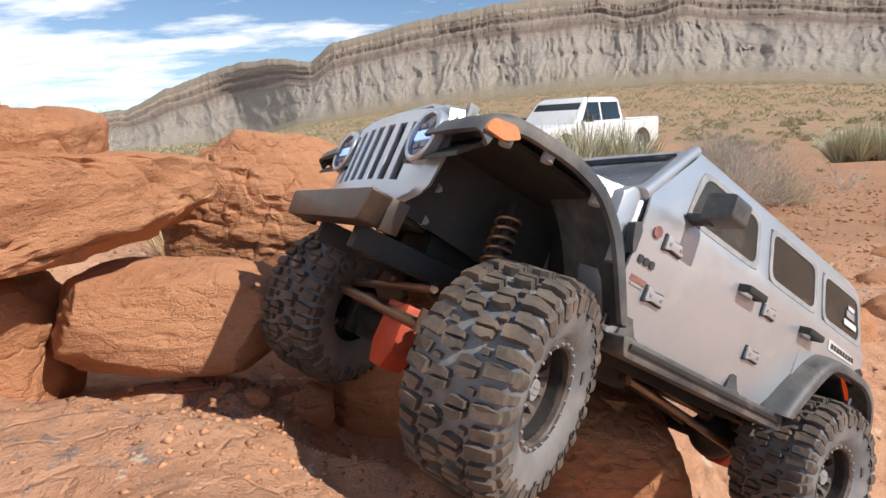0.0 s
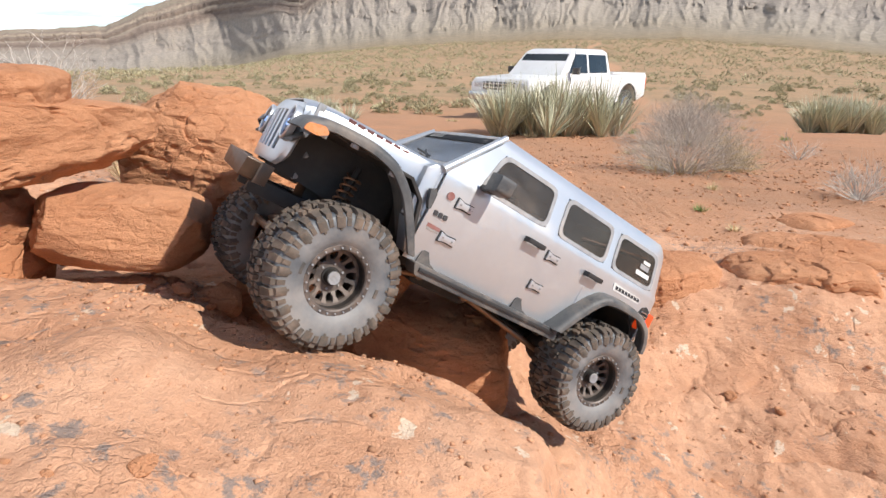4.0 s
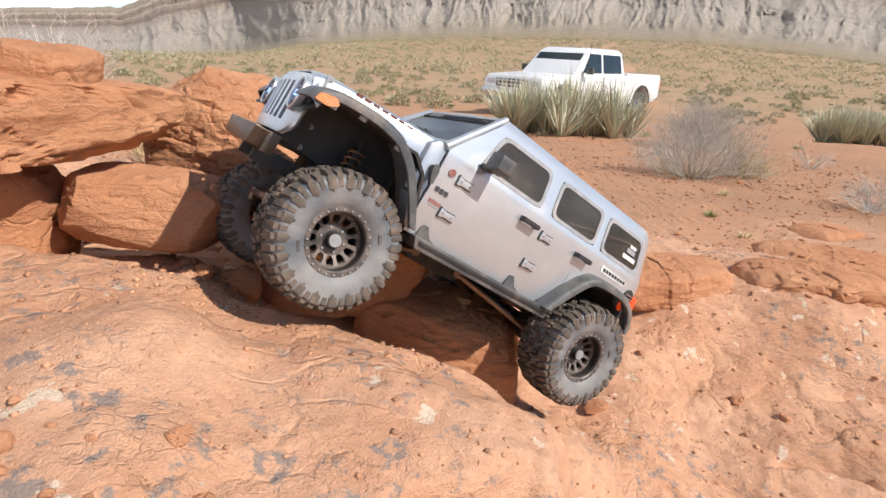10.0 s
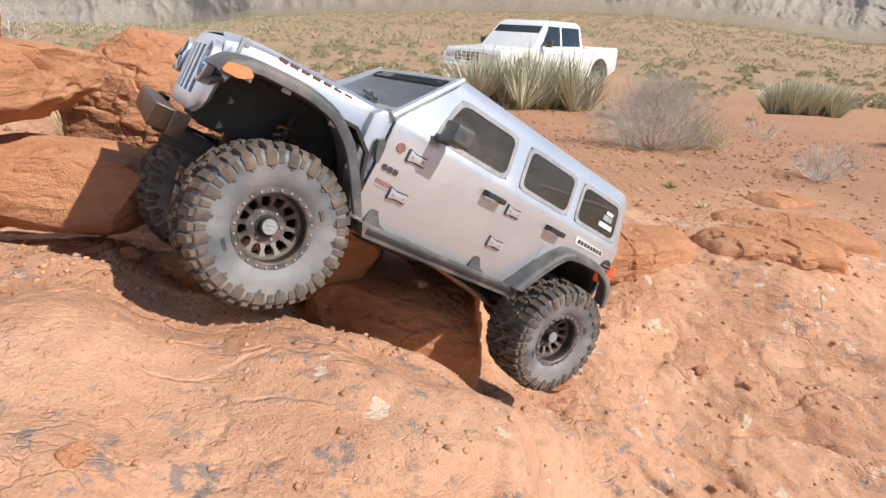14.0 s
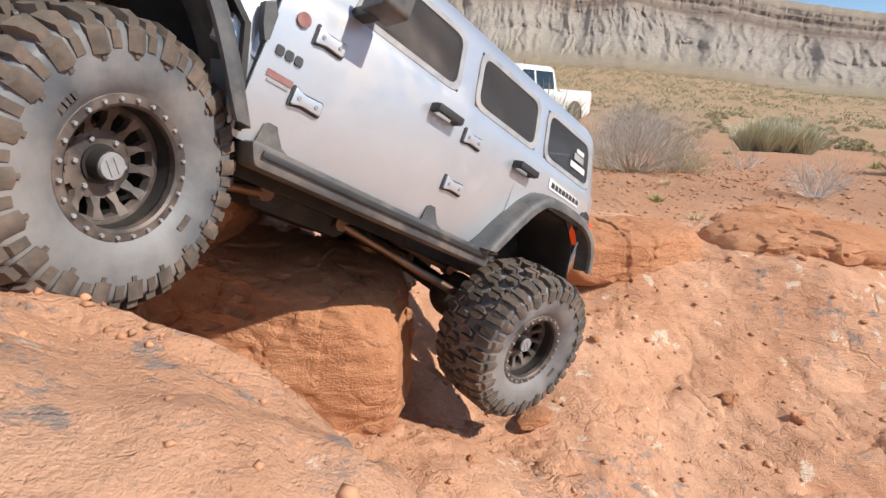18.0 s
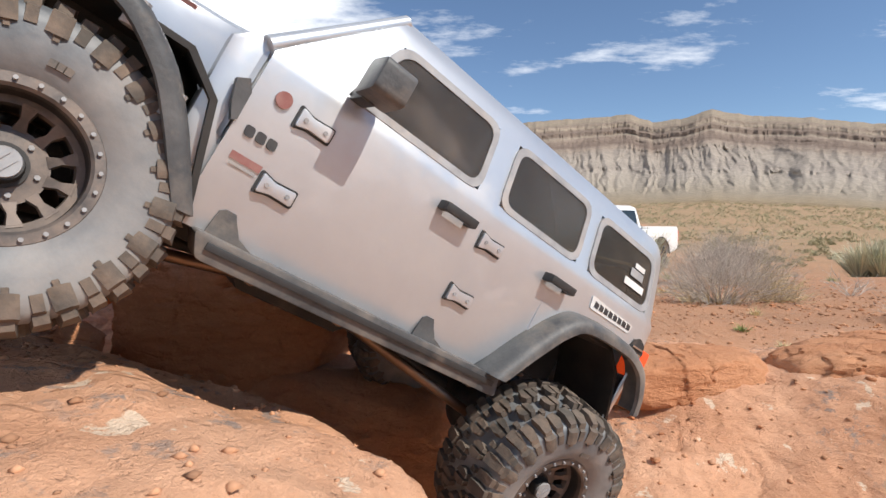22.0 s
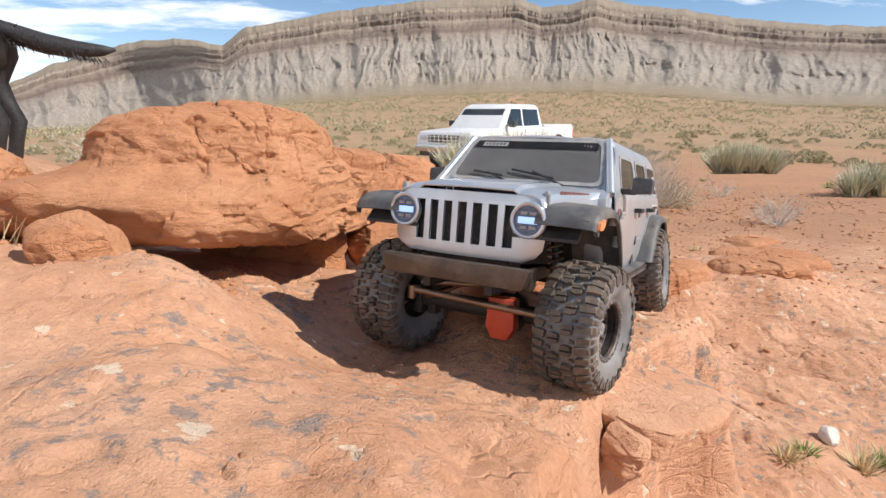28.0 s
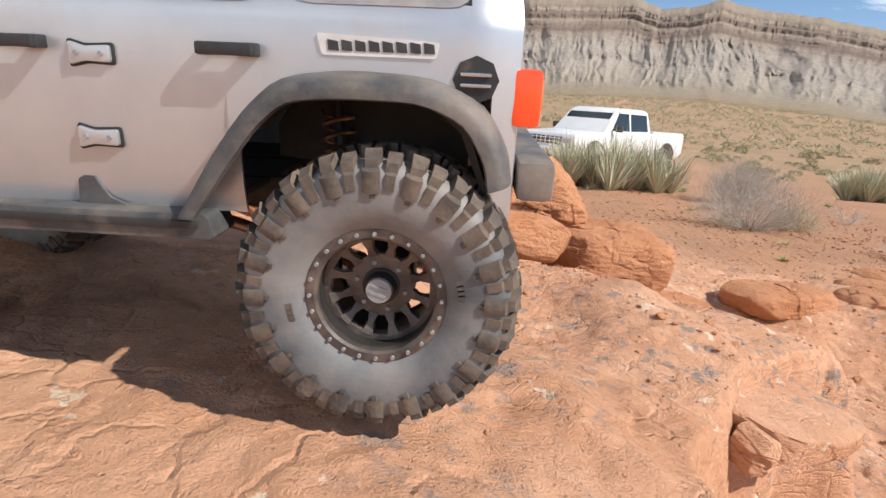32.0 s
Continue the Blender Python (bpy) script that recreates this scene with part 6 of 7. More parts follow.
    # badges, as plain bars
    for k in range(3):
        bm = bm_new(); prism(bm, rounded([(0.1275 - k * 0.0078, 0.0275), (0.1212 - k * 0.0078, 0.0275), (0.1205 - k * 0.0078, 0.0205), (0.1268 - k * 0.0078, 0.0205)], 0.002), s * (side_y(0.024) - 0.0003), s * (side_y(0.024) + 0.0012))
        part("badge_bar", bm, M_DECAL_K, jeep)
    for k, (zc, hh) in enumerate(((0.0065, 0.005), (0.0015, 0.0018))):
        bm = bm_new(); box(bm, (0.1165, s * (side_y(0.005) + 0.0003), zc), (0.021 if k == 0 else 0.0175, 0.0008, hh))
        part("badge_bar", bm, M_DECAL_R if k == 0 else M_SEAL, jeep)
    # sticker on the rear wing: white outline with dark bars
    bm = bm_new(); prism(bm, rounded([(-0.2185, 0.0535), (-0.2845, 0.0535), (-0.2865, 0.0625), (-0.2155, 0.0655)], 0.002), s * (side_y(0.058) - 0.0003), s * (side_y(0.058) + 0.0010))
    st = part("sticker", bm, M_DECAL_W, jeep, "white outlined sponsor sticker with dark bars")
    for k in range(8):
        x0 = -0.2225 - k * 0.0079
        bm = bm_new(); prism(bm, [(x0, 0.0563), (x0 - 0.0062, 0.0561), (x0 - 0.0056, 0.0612), (x0 + 0.0004, 0.0622)], s * (side_y(0.058) + 0.0008), s * (side_y(0.058) + 0.0015))
        part("sticker_bar", bm, M_DECAL_K, st)
    # window stickers
    for k, (xc, zc, w, h, mt) in enumerate(((-0.276, 0.121, 0.017, 0.0055, M_DECAL_W), (-0.2735, 0.1125, 0.022, 0.0085, M_SEAL), (-0.2725, 0.1005, 0.034, 0.0075, M_DECAL_W))):
        bm = bm_new(); box(bm, (xc, s * (side_y(zc) + 0.0022), zc), (w, 0.0006, h), Matrix.Rotation(s * radians(13), 4, "X"))
        part("window_sticker", bm, mt, jeep, "pale sticker on the rear side window")
    # fuel cap and tail lamp
    bm = bm_new(); rod(bm, (-0.308, s * 0.150, 0.043), (-0.308, s * 0.1575, 0.043), 0.0135, seg=8)
    cap = part("fuel_cap", bm, M_BLACK, jeep, "black octagonal fuel cap")
    for dz in (0.003, -0.003):
        bm = bm_new(); box(bm, (-0.308, s * 0.1585, 0.043 + dz), (0.018, 0.002, 0.0022), bevel=0.0006)
        part("cap_bar", bm, M_CHROME, cap)
    bm = bm_new(); box(bm, (-0.339, s * 0.137, 0.0335), (0.018, 0.022, 0.034), bevel=0.004)
    tl = part("tail_lamp", bm, M_REDLENS, jeep, "orange-red tail lamp")
    bm = bm_new(); box(bm, (-0.346, s * 0.137, 0.036), (0.006, 0.0125, 0.020), bevel=0.002)
    part("tail_lens", bm, M_ORANGE, tl)

# bumpers
bm = bm_new()
prism(bm, rounded([(-0.108, -0.0205), (0.108, -0.0205), (0.099, -0.0462), (-0.099, -0.0462)], 0.003), 0.3345, 0.3525, axis="X")
for s in (1, -1):
    prism(bm, [(0.335, -0.020), (0.318, -0.020), (0.319, -0.046), (0.335, -0.0475)], s * 0.100, s * 0.105)
bevelled(bm, 0.0018, 2)
bump = part("front_bumper", bm, M_BUMPER, jeep, "worn brown-black metal front bumper")
bm = bm_new(); box(bm, (0.333, 0, -0.030), (0.024, 0.14, 0.01), bevel=0.002)
part("bumper_mount", bm, M_CHASSIS, bump)
bm = bm_new(); box(bm, (-0.352, 0, -0.022), (0.026, 0.24, 0.028), bevel=0.006)
part("rear_bumper", bm, M_TRIM, jeep, "black rear bumper")

# chassis
bm = bm_new()
for s in (1, -1):
    box(bm, (0.0, s * 0.046, -0.052), (0.66, 0.012, 0.022), bevel=0.002)
for x in (0.28, 0.16, 0.05, -0.10, -0.2, -0.31):
    box(bm, (x, 0, -0.052), (0.014, 0.09, 0.016), bevel=0.002)
part("ladder_frame", bm, M_CHASSIS, jeep, "dark ladder frame")
bm = bm_new()
box(bm, (-0.012, 0, -0.0445), (0.262, 0.296, 0.004))
for k in range(9):
    box(bm, (0.10 - k * 0.028, 0.098, -0.0475), (0.006, 0.07, 0.004))
    box(bm, (0.10 - k * 0.028, -0.098, -0.0475), (0.006, 0.07, 0.004))
box(bm, (-0.24, 0, 0.036), (0.18, 0.13, 0.004))
part("floor_pan", bm, M_CHASSIS, jeep, "ribbed dark floor pan")
bm = bm_new()
prism(bm, [(0.075, -0.058), (-0.075, -0.058), (-0.05, -0.082), (0.05, -0.082)], -0.042, 0.042)
bevelled(bm, 0.004, 2)
part("skid_plate", bm, M_CHASSIS, jeep)
bm = bm_new(); box(bm, (0.17, 0, -0.01), (0.10, 0.075, 0.05), bevel=0.006); box(bm, (0.29, 0.0, -0.012), (0.03, 0.12, 0.03), bevel=0.004)
box(bm, (0.235, 0.015, -0.035), (0.05, 0.06, 0.03), bevel=0.006)
part("motor_bay", bm, M_CHASSIS, jeep)
bm = bm_new()
for p in ((0.276, 0.062, 0.012), (0.276, 0.062, -0.018), (0.276, 0.03, -0.018)):
    rod(bm, p, (p[0] + 0.012, p[1] + 0.006, p[2]), 0.005, seg=12)
part("bay_bolts", bm, M_SEAL, jeep)
for s in (1, -1):
    for x0 in (0.232, -0.222):
        bm = bm_new()
        a, b = Vector((x0, s * 0.112, -0.075)), Vector((x0 - (0.012 if x0 > 0 else -0.012), s * 0.090, 0.030))
        rod(bm, a, a.lerp(b, 0.5), 0.0085, seg=14)
        rod(bm, a.lerp(b, 0.5), b, 0.0045, seg=10)
        shock = part("shock_absorber", bm, M_CHASSIS, jeep, "dark oil shock with coil spring")
        bm = bm_new()
        q = (b - a).to_track_quat("Z", "Y").to_matrix().to_4x4()
        rings = []
        for i in range(7 * 14 + 1):
            c = a.lerp(b, 0.26 + 0.62 * i / 98)
            th = 2 * math.pi * i / 14
            rings.append([bm.verts.new(c + q @ Vector(((0.0105 + 0.0017 * math.cos(2 * math.pi * j / 5)) * math.cos(th), (0.0105 + 0.0017 * math.cos(2 * math.pi * j / 5)) * math.sin(th), 0.0017 * math.sin(2 * math.pi * j / 5)))) for j in range(5)])
        for u, v in zip(rings[:-1], rings[1:]):
            for j in range(5):
                bm.faces.new((u[j], u[(j + 1) % 5], v[(j + 1) % 5], v[j]))
        bmesh.ops.recalc_face_normals(bm, faces=bm.faces[:])
        part("coil_spring", bm, M_LINK, shock)
        # suspension links
    for x0, x1 in ((0.232, 0.045), (-0.225, -0.045)):
        for (y1, z1), (y2, z2), r in (((0.092, -0.097), (0.045, -0.066), 0.0052), ((0.040, -0.068), (0.036, -0.052), 0.0042)):
            bm = bm_new()
            rod(bm, (x0, s * y1, z1), (x1, s * y2, z2), r, seg=12)
            for p in ((x0, s * y1, z1), (x1, s * y2, z2)):
                rod(bm, (p[0], p[1] - 0.006, p[2]), (p[0], p[1] + 0.006, p[2]), r * 1.5, seg=12)
            part("suspension_link", bm, M_LINK, jeep, "bronze-coloured suspension link")
for a_, b_ in (((-0.05, 0.012, -0.062), (-0.215, 0.018, -0.085)), ((0.05, 0.012, -0.062), (0.215, 0.03, -0.085))):
    bm = bm_new(); rod(bm, a_, b_, 0.006, seg=12)
    part("drive_shaft", bm, M_CHASSIS, jeep)


# ---- axles and wheels ----
def build_axle(front):
    ax = new("front_axle" if front else "rear_axle")
    ax.parent = jeep
    f = 1 if front else -1
    bm = bm_new()
    rod(bm, (0, -0.118, 0), (0, 0.118, 0), 0.0135, seg=16)
    for s in (1, -1):
        box(bm, (0, s * 0.112, 0), (0.034, 0.016, 0.046), bevel=0.004)
        box(bm, (0, s * 0.09, -0.012), (0.022, 0.014, 0.022), bevel=0.003)
    part("axle_tube", bm, M_CHASSIS, ax, "dark axle housing")
    bm = bm_new()
    m = Matrix.Translation((0, 0.038, 0)) @ Matrix.Diagonal((1.15, 0.9, 1.0, 1))
    bmesh.ops.create_icosphere(bm, subdivisions=3, radius=0.031, matrix=m)
    part("differential", bm, M_CHASSIS, ax)
    bm = bm_new()
    prism(bm, [(0.018, 0.026), (0.058, 0.026), (0.060, -0.016), (0.050, -0.034), (0.026, -0.034), (0.016, -0.016)], f * 0.016, f * 0.040, axis="X")
    bevelled(bm, 0.004, 2)
    part("diff_cover", bm, M_RED, ax, "red metal differential cover")
    bm = bm_new()
    if front:
        rod(bm, (0.046, -0.105, 0.020), (0.046, 0.105, 0.012), 0.0052, seg=14)
        rod(bm, (0.030, -0.098, 0.030), (0.030, 0.072, 0.046), 0.0042, seg=12)
        for s in (1, -1):
            rod(bm, (0.046, s * 0.105, 0.006), (0.046, s * 0.105, 0.026), 0.0065, seg=12)
    else:
        rod(bm, (-0.02, -0.09, 0.03), (-0.02, 0.07, 0.035), 0.004, seg=12)
    part("track_rod", bm, M_LINK, ax, "bronze-coloured steering rod")
    return ax


front_axle, rear_axle = build_axle(True), build_axle(False)
R_TYRE = 0.0925
TYRE_SHARE = 0.962


def lug(bm, th, outline, r0, r1, wrap=False):
    """One tread block: outline in degrees and metres across, standing on the carcass."""
    def at(a, y, r):
        t = radians(th + a)
        drop = max(abs(y) - 0.030, 0)
        r = r - drop * (0.55 if wrap else 0.2)
        return (r * math.cos(t), y, r * math.sin(t))
    cx = sum(a for a, y in outline) / len(outline)
    cy = sum(y for a, y in outline) / len(outline)
    lo = [bm.verts.new(at(a, y, r0)) for a, y in outline]
    hi = [bm.verts.new(at(cx + (a - cx) * 0.86, cy + (y - cy) * 0.90, r1)) for a, y in outline]
    bm.faces.new(hi)
    n = len(lo)
    for i in range(n):
        bm.faces.new((lo[i], lo[(i + 1) % n], hi[(i + 1) % n], hi[i]))


def build_wheel():
    w = new("wheel")
    w.parent = jeep
    bm = bm_new()
    wheel_ring(bm, [(-0.030, 0.037), (-0.0345, 0.041), (-0.0385, 0.053), (-0.0403, 0.063), (-0.0406, 0.072), (-0.0398, 0.0785), (-0.0365, 0.0830), (-0.032, 0.0848), (0.0, 0.0856), (0.032, 0.0848), (0.0365, 0.0830), (0.0398, 0.0785), (0.0407, 0.072), (0.0406, 0.067), (0.0404, 0.062), (0.0396, 0.0570), (0.0382, 0.0525), (0.0364, 0.0488), (0.0345, 0.0462), (0.030, 0.040)], 80)
    bmesh.ops.recalc_face_normals(bm, faces=bm.faces[:])
    tyre = part("tyre", bm, M_SIDEWALL, w, "dusty rubber tyre with blue-grey sky sheen in its colour")
    bm = bm_new()
    N = 20
    p = 360 / N

    def wide(outline, k=1.0):
        return [(u * k, v) for u, v in outline]
    for k in range(N):
        t = k * p
        j = 0.6 * math.sin(k * 2.4)
        # two staggered centre rows of six-sided blocks, each split by a sipe
        for row, off in ((0.0085, 0.0), (-0.0085, p / 2)):
            y = row
            lug(bm, t + off, wide([(-4.6 + j, y - 0.0070), (-0.7, y - 0.0088), (0.0, y + 0.0078), (-3.6, y + 0.0072), (-5.4, y + 0.001)]), 0.080, R_TYRE)
            lug(bm, t + off, wide([(0.3, y - 0.0086), (4.2, y - 0.0066), (5.2, y - 0.001), (3.8 + j, y + 0.0072), (1.0, y + 0.0078)]), 0.080, R_TYRE - 0.0003)
            lug(bm, t + off + p * 0.47, [(-2.0, y + row * 0.85 - 0.003), (2.0, y + row * 0.85 - 0.003), (1.5, y + row * 0.85 + 0.003), (-1.5, y + row * 0.85 + 0.003)], 0.080, R_TYRE - 0.003)
        # shoulder blocks, wrapping over onto the sidewall, long and short by turns
        for s, off in ((1, p * 0.25), (-1, p * 0.75)):
            th = t + off
            lug(bm, th, [(-6.4, s * 0.0205), (0.6, s * 0.0190), (1.8, s * 0.029), (0.8, s * 0.0395), (-4.6, s * 0.0400), (-5.6, s * 0.031)][::s], 0.0795, R_TYRE - 0.0006, True)
            lug(bm, th, [(2.6, s * 0.0235), (8.6, s * 0.0215), (9.8, s * 0.031), (9.0, s * 0.0390), (3.4, s * 0.0390)][::s], 0.0795, R_TYRE - 0.0018, True)
            lug(bm, th, [(-5.6, s * 0.0365), (1.0, s * 0.0365), (2.6, s * 0.0418), (0.2, s * 0.0430), (-3.6, s * 0.0430), (-6.4, s * 0.0415)][::s], 0.0752, R_TYRE - 0.0048, True)
            lug(bm, th + 0.6, [(-4.4, s * 0.0385), (-1.6, s * 0.0385), (-0.6, s * 0.0418), (-3.2, s * 0.0418)][::s], 0.0715, R_TYRE - 0.0120, True)
            lug(bm, th, [(3.6, s * 0.0360), (9.2, s * 0.0360), (8.8, s * 0.0415), (4.2, s * 0.0415)][::s], 0.0765, R_TYRE - 0.0070, True)
    bmesh.ops.recalc_face_normals(bm, faces=bm.faces[:])
    tagged(part("tread", bm, M_TREAD, w, "dusty brown knobbly tread blocks", 25), kind="stuff")
    # raised sidewall lettering, as plain bars on an arc
    for a0, n, step_, r in ((62, 7, 5.2, 0.0690), (232, 6, 5.5, 0.0680), (150, 3, 4.0, 0.056), (330, 4, 3.4, 0.056)):
        for k in range(n):
            a = radians(a0 + k * step_)
            bm = bm_new()
            box(bm, (r * math.cos(a), 0.0393 if r > 0.06 else 0.0388, r * math.sin(a)), (0.0075, 0.0014, 0.0042), Matrix.Rotation(-a, 4, "Y"))
            part("lettering_bar", bm, M_TYRE, tyre)
    bm = bm_new()
    wheel_ring(bm, [(0.026, 0.0352), (0.0325, 0.0352), (0.0340, 0.0368), (0.0340, 0.0418), (0.0325, 0.0432), (0.026, 0.0432)], 60)
    bmesh.ops.recalc_face_normals(bm, faces=bm.faces[:])
    ringo = part("bead_ring", bm, M_RIM, w, "dusty beadlock ring")
    bm = bm_new()
    for k in range(24):
        a = 2 * math.pi * k / 24
        rod(bm, (0.0393 * math.cos(a), 0.0335, 0.0393 * math.sin(a)), (0.0393 * math.cos(a), 0.0358, 0.0393 * math.sin(a)), 0.0012, seg=7)
    part("ring_bolts", bm, M_SEAL, ringo)
    bm = bm_new()
    wheel_ring(bm, [(-0.031, 0.0425), (-0.031, 0.0372), (-0.02, 0.0352), (0.028, 0.0352)], 60)
    bmesh.ops.recalc_face_normals(bm, faces=bm.faces[:])
    part("rim_barrel", bm, M_CHASSIS, w)
    # face: hub plate, twelve spokes and an outer band, leaving rounded windows
    bm = bm_new()
    wheel_ring(bm, [(0.012, 0.0345), (0.0175, 0.0350), (0.0175, 0.0310), (0.012, 0.0305), (0.012, 0.0345)], 60)
    wheel_ring(bm, [(0.006, 0.0200), (0.0115, 0.0205), (0.012, 0.0100), (0.006, 0.0100)], 48)
    for k in range(12):
        a = 2 * math.pi * k / 12
        m = Matrix.Rotation(-a, 4, "Y")
        prof = [(0.0190, 0.0040), (0.0250, 0.0022), (0.0322, 0.0047)]
        rows = []
        for r, hw in prof:
            y0 = 0.0075 + (r - 0.0190) * 0.45
            rows.append([bm.verts.new(m @ Vector((r, y, z))) for y, z in ((y0, -hw), (y0 + 0.0045, -hw * 0.8), (y0 + 0.0045, hw * 0.8), (y0, hw))])
        for u, v in zip(rows[:-1], rows[1:]):
            for i in range(4):
                bm.faces.new((u[i], u[(i + 1) % 4], v[(i + 1) % 4], v[i]))
    bmesh.ops.recalc_face_normals(bm, faces=bm.faces[:])
    part("rim_face", bm, M_RIM, w, "dark rim face with twelve windows")
    bm = bm_new()
    rod(bm, (0, -0.02, 0), (0, 0.0135, 0), 0.0125, seg=24)
    rod(bm, (0, 0.0135, 0), (0, 0.0215, 0), 0.0105, 0.0095, seg=24)
    hub = part("hub", bm, M_CHASSIS, w)
    bm = bm_new()
    rod(bm, (0, 0.0212, 0), (0, 0.0232, 0), 0.0088, 0.0082, seg=24)
    for dz in (0.0025, -0.0025):
        box(bm, (0, 0.0234, dz), (0.011, 0.0008, 0.0016))
    part("hub_cap", bm, M_SEAL, hub, "grey hub cap with plain bars")
    bm = bm_new()
    for k in range(6):
        a = 2 * math.pi * k / 6
        rod(bm, (0.0165 * math.cos(a), 0.0105, 0.0165 * math.sin(a)), (0.0165 * math.cos(a), 0.0135, 0.0165 * math.sin(a)), 0.0016, seg=6)
    part("wheel_bolts", bm, M_SEAL, hub)
    for ob in w.children_recursive:
        k = TYRE_SHARE * (1.065 if ob.name.split('.')[0] in ('bead_ring', 'ring_bolts', 'rim_barrel', 'rim_face') else 1)
        for v in ob.data.vertices:
            v.co.x *= k
            v.co.z *= k
    return w


wheel_fl = build_wheel()
wheel_fr, wheel_rl, wheel_rr = (copy_thing(wheel_fl, Matrix.Identity(4)) for _ in range(3))
bm = bm_new()
rod(bm, (0.0655 * math.cos(radians(20)), 0.0385, 0.0655 * math.sin(radians(20))), (0.0655 * math.cos(radians(20)), 0.0402, 0.0655 * math.sin(radians(20))), 0.0021, seg=12)
part("paint_dot", bm, M_ORANGE, wheel_fl, "yellow-orange paint dot")
for w_, x_, s_ in ((wheel_fl, 0.245, 1), (wheel_fr, 0.245, -1), (wheel_rl, -0.235, 1), (wheel_rr, -0.235, -1)):
    w_.matrix_basis = pose(x_, s_ * 0.152, -0.088, 0, 0, 0 if s_ > 0 else 180)
front_axle.matrix_basis, rear_axle.matrix_basis = pose(0.245, 0, -0.088), pose(-0.235, 0, -0.088)


# ---- the black dog ----
M_FUR = mat("black_fur", (0.014, 0.013, 0.013), 0.55, vary=(0.028, 0.025, 0.024), scale=30, bump=0.35, bump_scale=160)


def loft(rings, n=18):
    """A closed tube through elliptical rings: centre, half width, half height, tilt of the ring."""
    bm = bm_new()
    rows = []
    for c, w, h, tilt in rings:
        c = Vector(c)
        m = Matrix.Rotation(radians(tilt), 3, "Y")
        rows.append([bm.verts.new(c + m @ Vector((0, w * math.cos(2 * math.pi * k / n), h * math.sin(2 * math.pi * k / n)))) for k in range(n)])
    for a, b in zip(rows[:-1], rows[1:]):
        for k in range(n):
            bm.faces.new((a[k], a[(k + 1) % n], b[(k + 1) % n], b[k]))
    bm.faces.new(rows[0][::-1])
    bm.faces.new(rows[-1])
    bmesh.ops.recalc_face_normals(bm, faces=bm.faces[:])
    return bm


def loft_down(rings, n=12):
    """A limb through level rings: centre, half length, half width."""
    bm = bm_new()
    rows = [[bm.verts.new((c[0] + 1.2 * a * math.cos(2 * math.pi * k / n), c[1] + 1.4 * b * math.sin(2 * math.pi * k / n), c[2])) for k in range(n)] for c, a, b in rings]
    for a, b in zip(rows[:-1], rows[1:]):
        for k in range(n):
            bm.faces.new((a[k], a[(k + 1) % n], b[(k + 1) % n], b[k]))
    bm.faces.new(rows[0])
    bm.faces.new(rows[-1][::-1])
    bmesh.ops.recalc_face_normals(bm, faces=bm.faces[:])
    return bm


dog = tagged(new("dog"), "black short-haired dog with bushy tail walking over rock", "dog")
part("torso", loft([((-0.315, 0, 0.455), 0.03, 0.035, 0), ((-0.30, 0, 0.455), 0.075, 0.085, 0), ((-0.24, 0, 0.46), 0.098, 0.105, 0), ((-0.14, 0, 0.46), 0.092, 0.095, 0), ((-0.02, 0, 0.445), 0.095, 0.10, 0), ((0.12, 0, 0.43), 0.11, 0.125, 0), ((0.22, 0, 0.435), 0.105, 0.12, 0), ((0.29, 0, 0.45), 0.075, 0.095, -10), ((0.34, 0, 0.455), 0.03, 0.05, -20)]), M_FUR, dog, smooth_angle=80)
part("neck", loft([((0.24, 0, 0.47), 0.07, 0.085, -20), ((0.34, 0, 0.45), 0.062, 0.072, 10), ((0.43, 0, 0.40), 0.055, 0.06, 30)]), M_FUR, dog, smooth_angle=80)
head = part("head", loft([((0.39, 0, 0.415), 0.035, 0.04, 25), ((0.43, 0, 0.395), 0.062, 0.062, 35), ((0.48, 0, 0.36), 0.06, 0.058, 40), ((0.52, 0, 0.325), 0.038, 0.036, 45), ((0.58, 0, 0.27), 0.028, 0.027, 45), ((0.605, 0, 0.248), 0.014, 0.014, 45)]), M_FUR, dog, smooth_angle=80)
for s in (1, -1):
    bm = bm_new()
    prism(bm, [(0.0, 0.0), (0.05, 0.01), (0.02, -0.06), (0.0, -0.055)], -0.006, 0.006)
    bevelled(bm, 0.004, 2)
    ear = part("ear", bm, M_FUR, head, "folded black ear", 60)
    ear.matrix_basis = pose(0.415, s * 0.062, 0.43, s * 25, 20, 0)
part("nose", loft([((0.60, 0, 0.258), 0.004, 0.004, 45), ((0.607, 0, 0.25), 0.013, 0.011, 45), ((0.614, 0, 0.243), 0.004, 0.004, 45)], 10), M_BLACK, head)
dog_legs = []
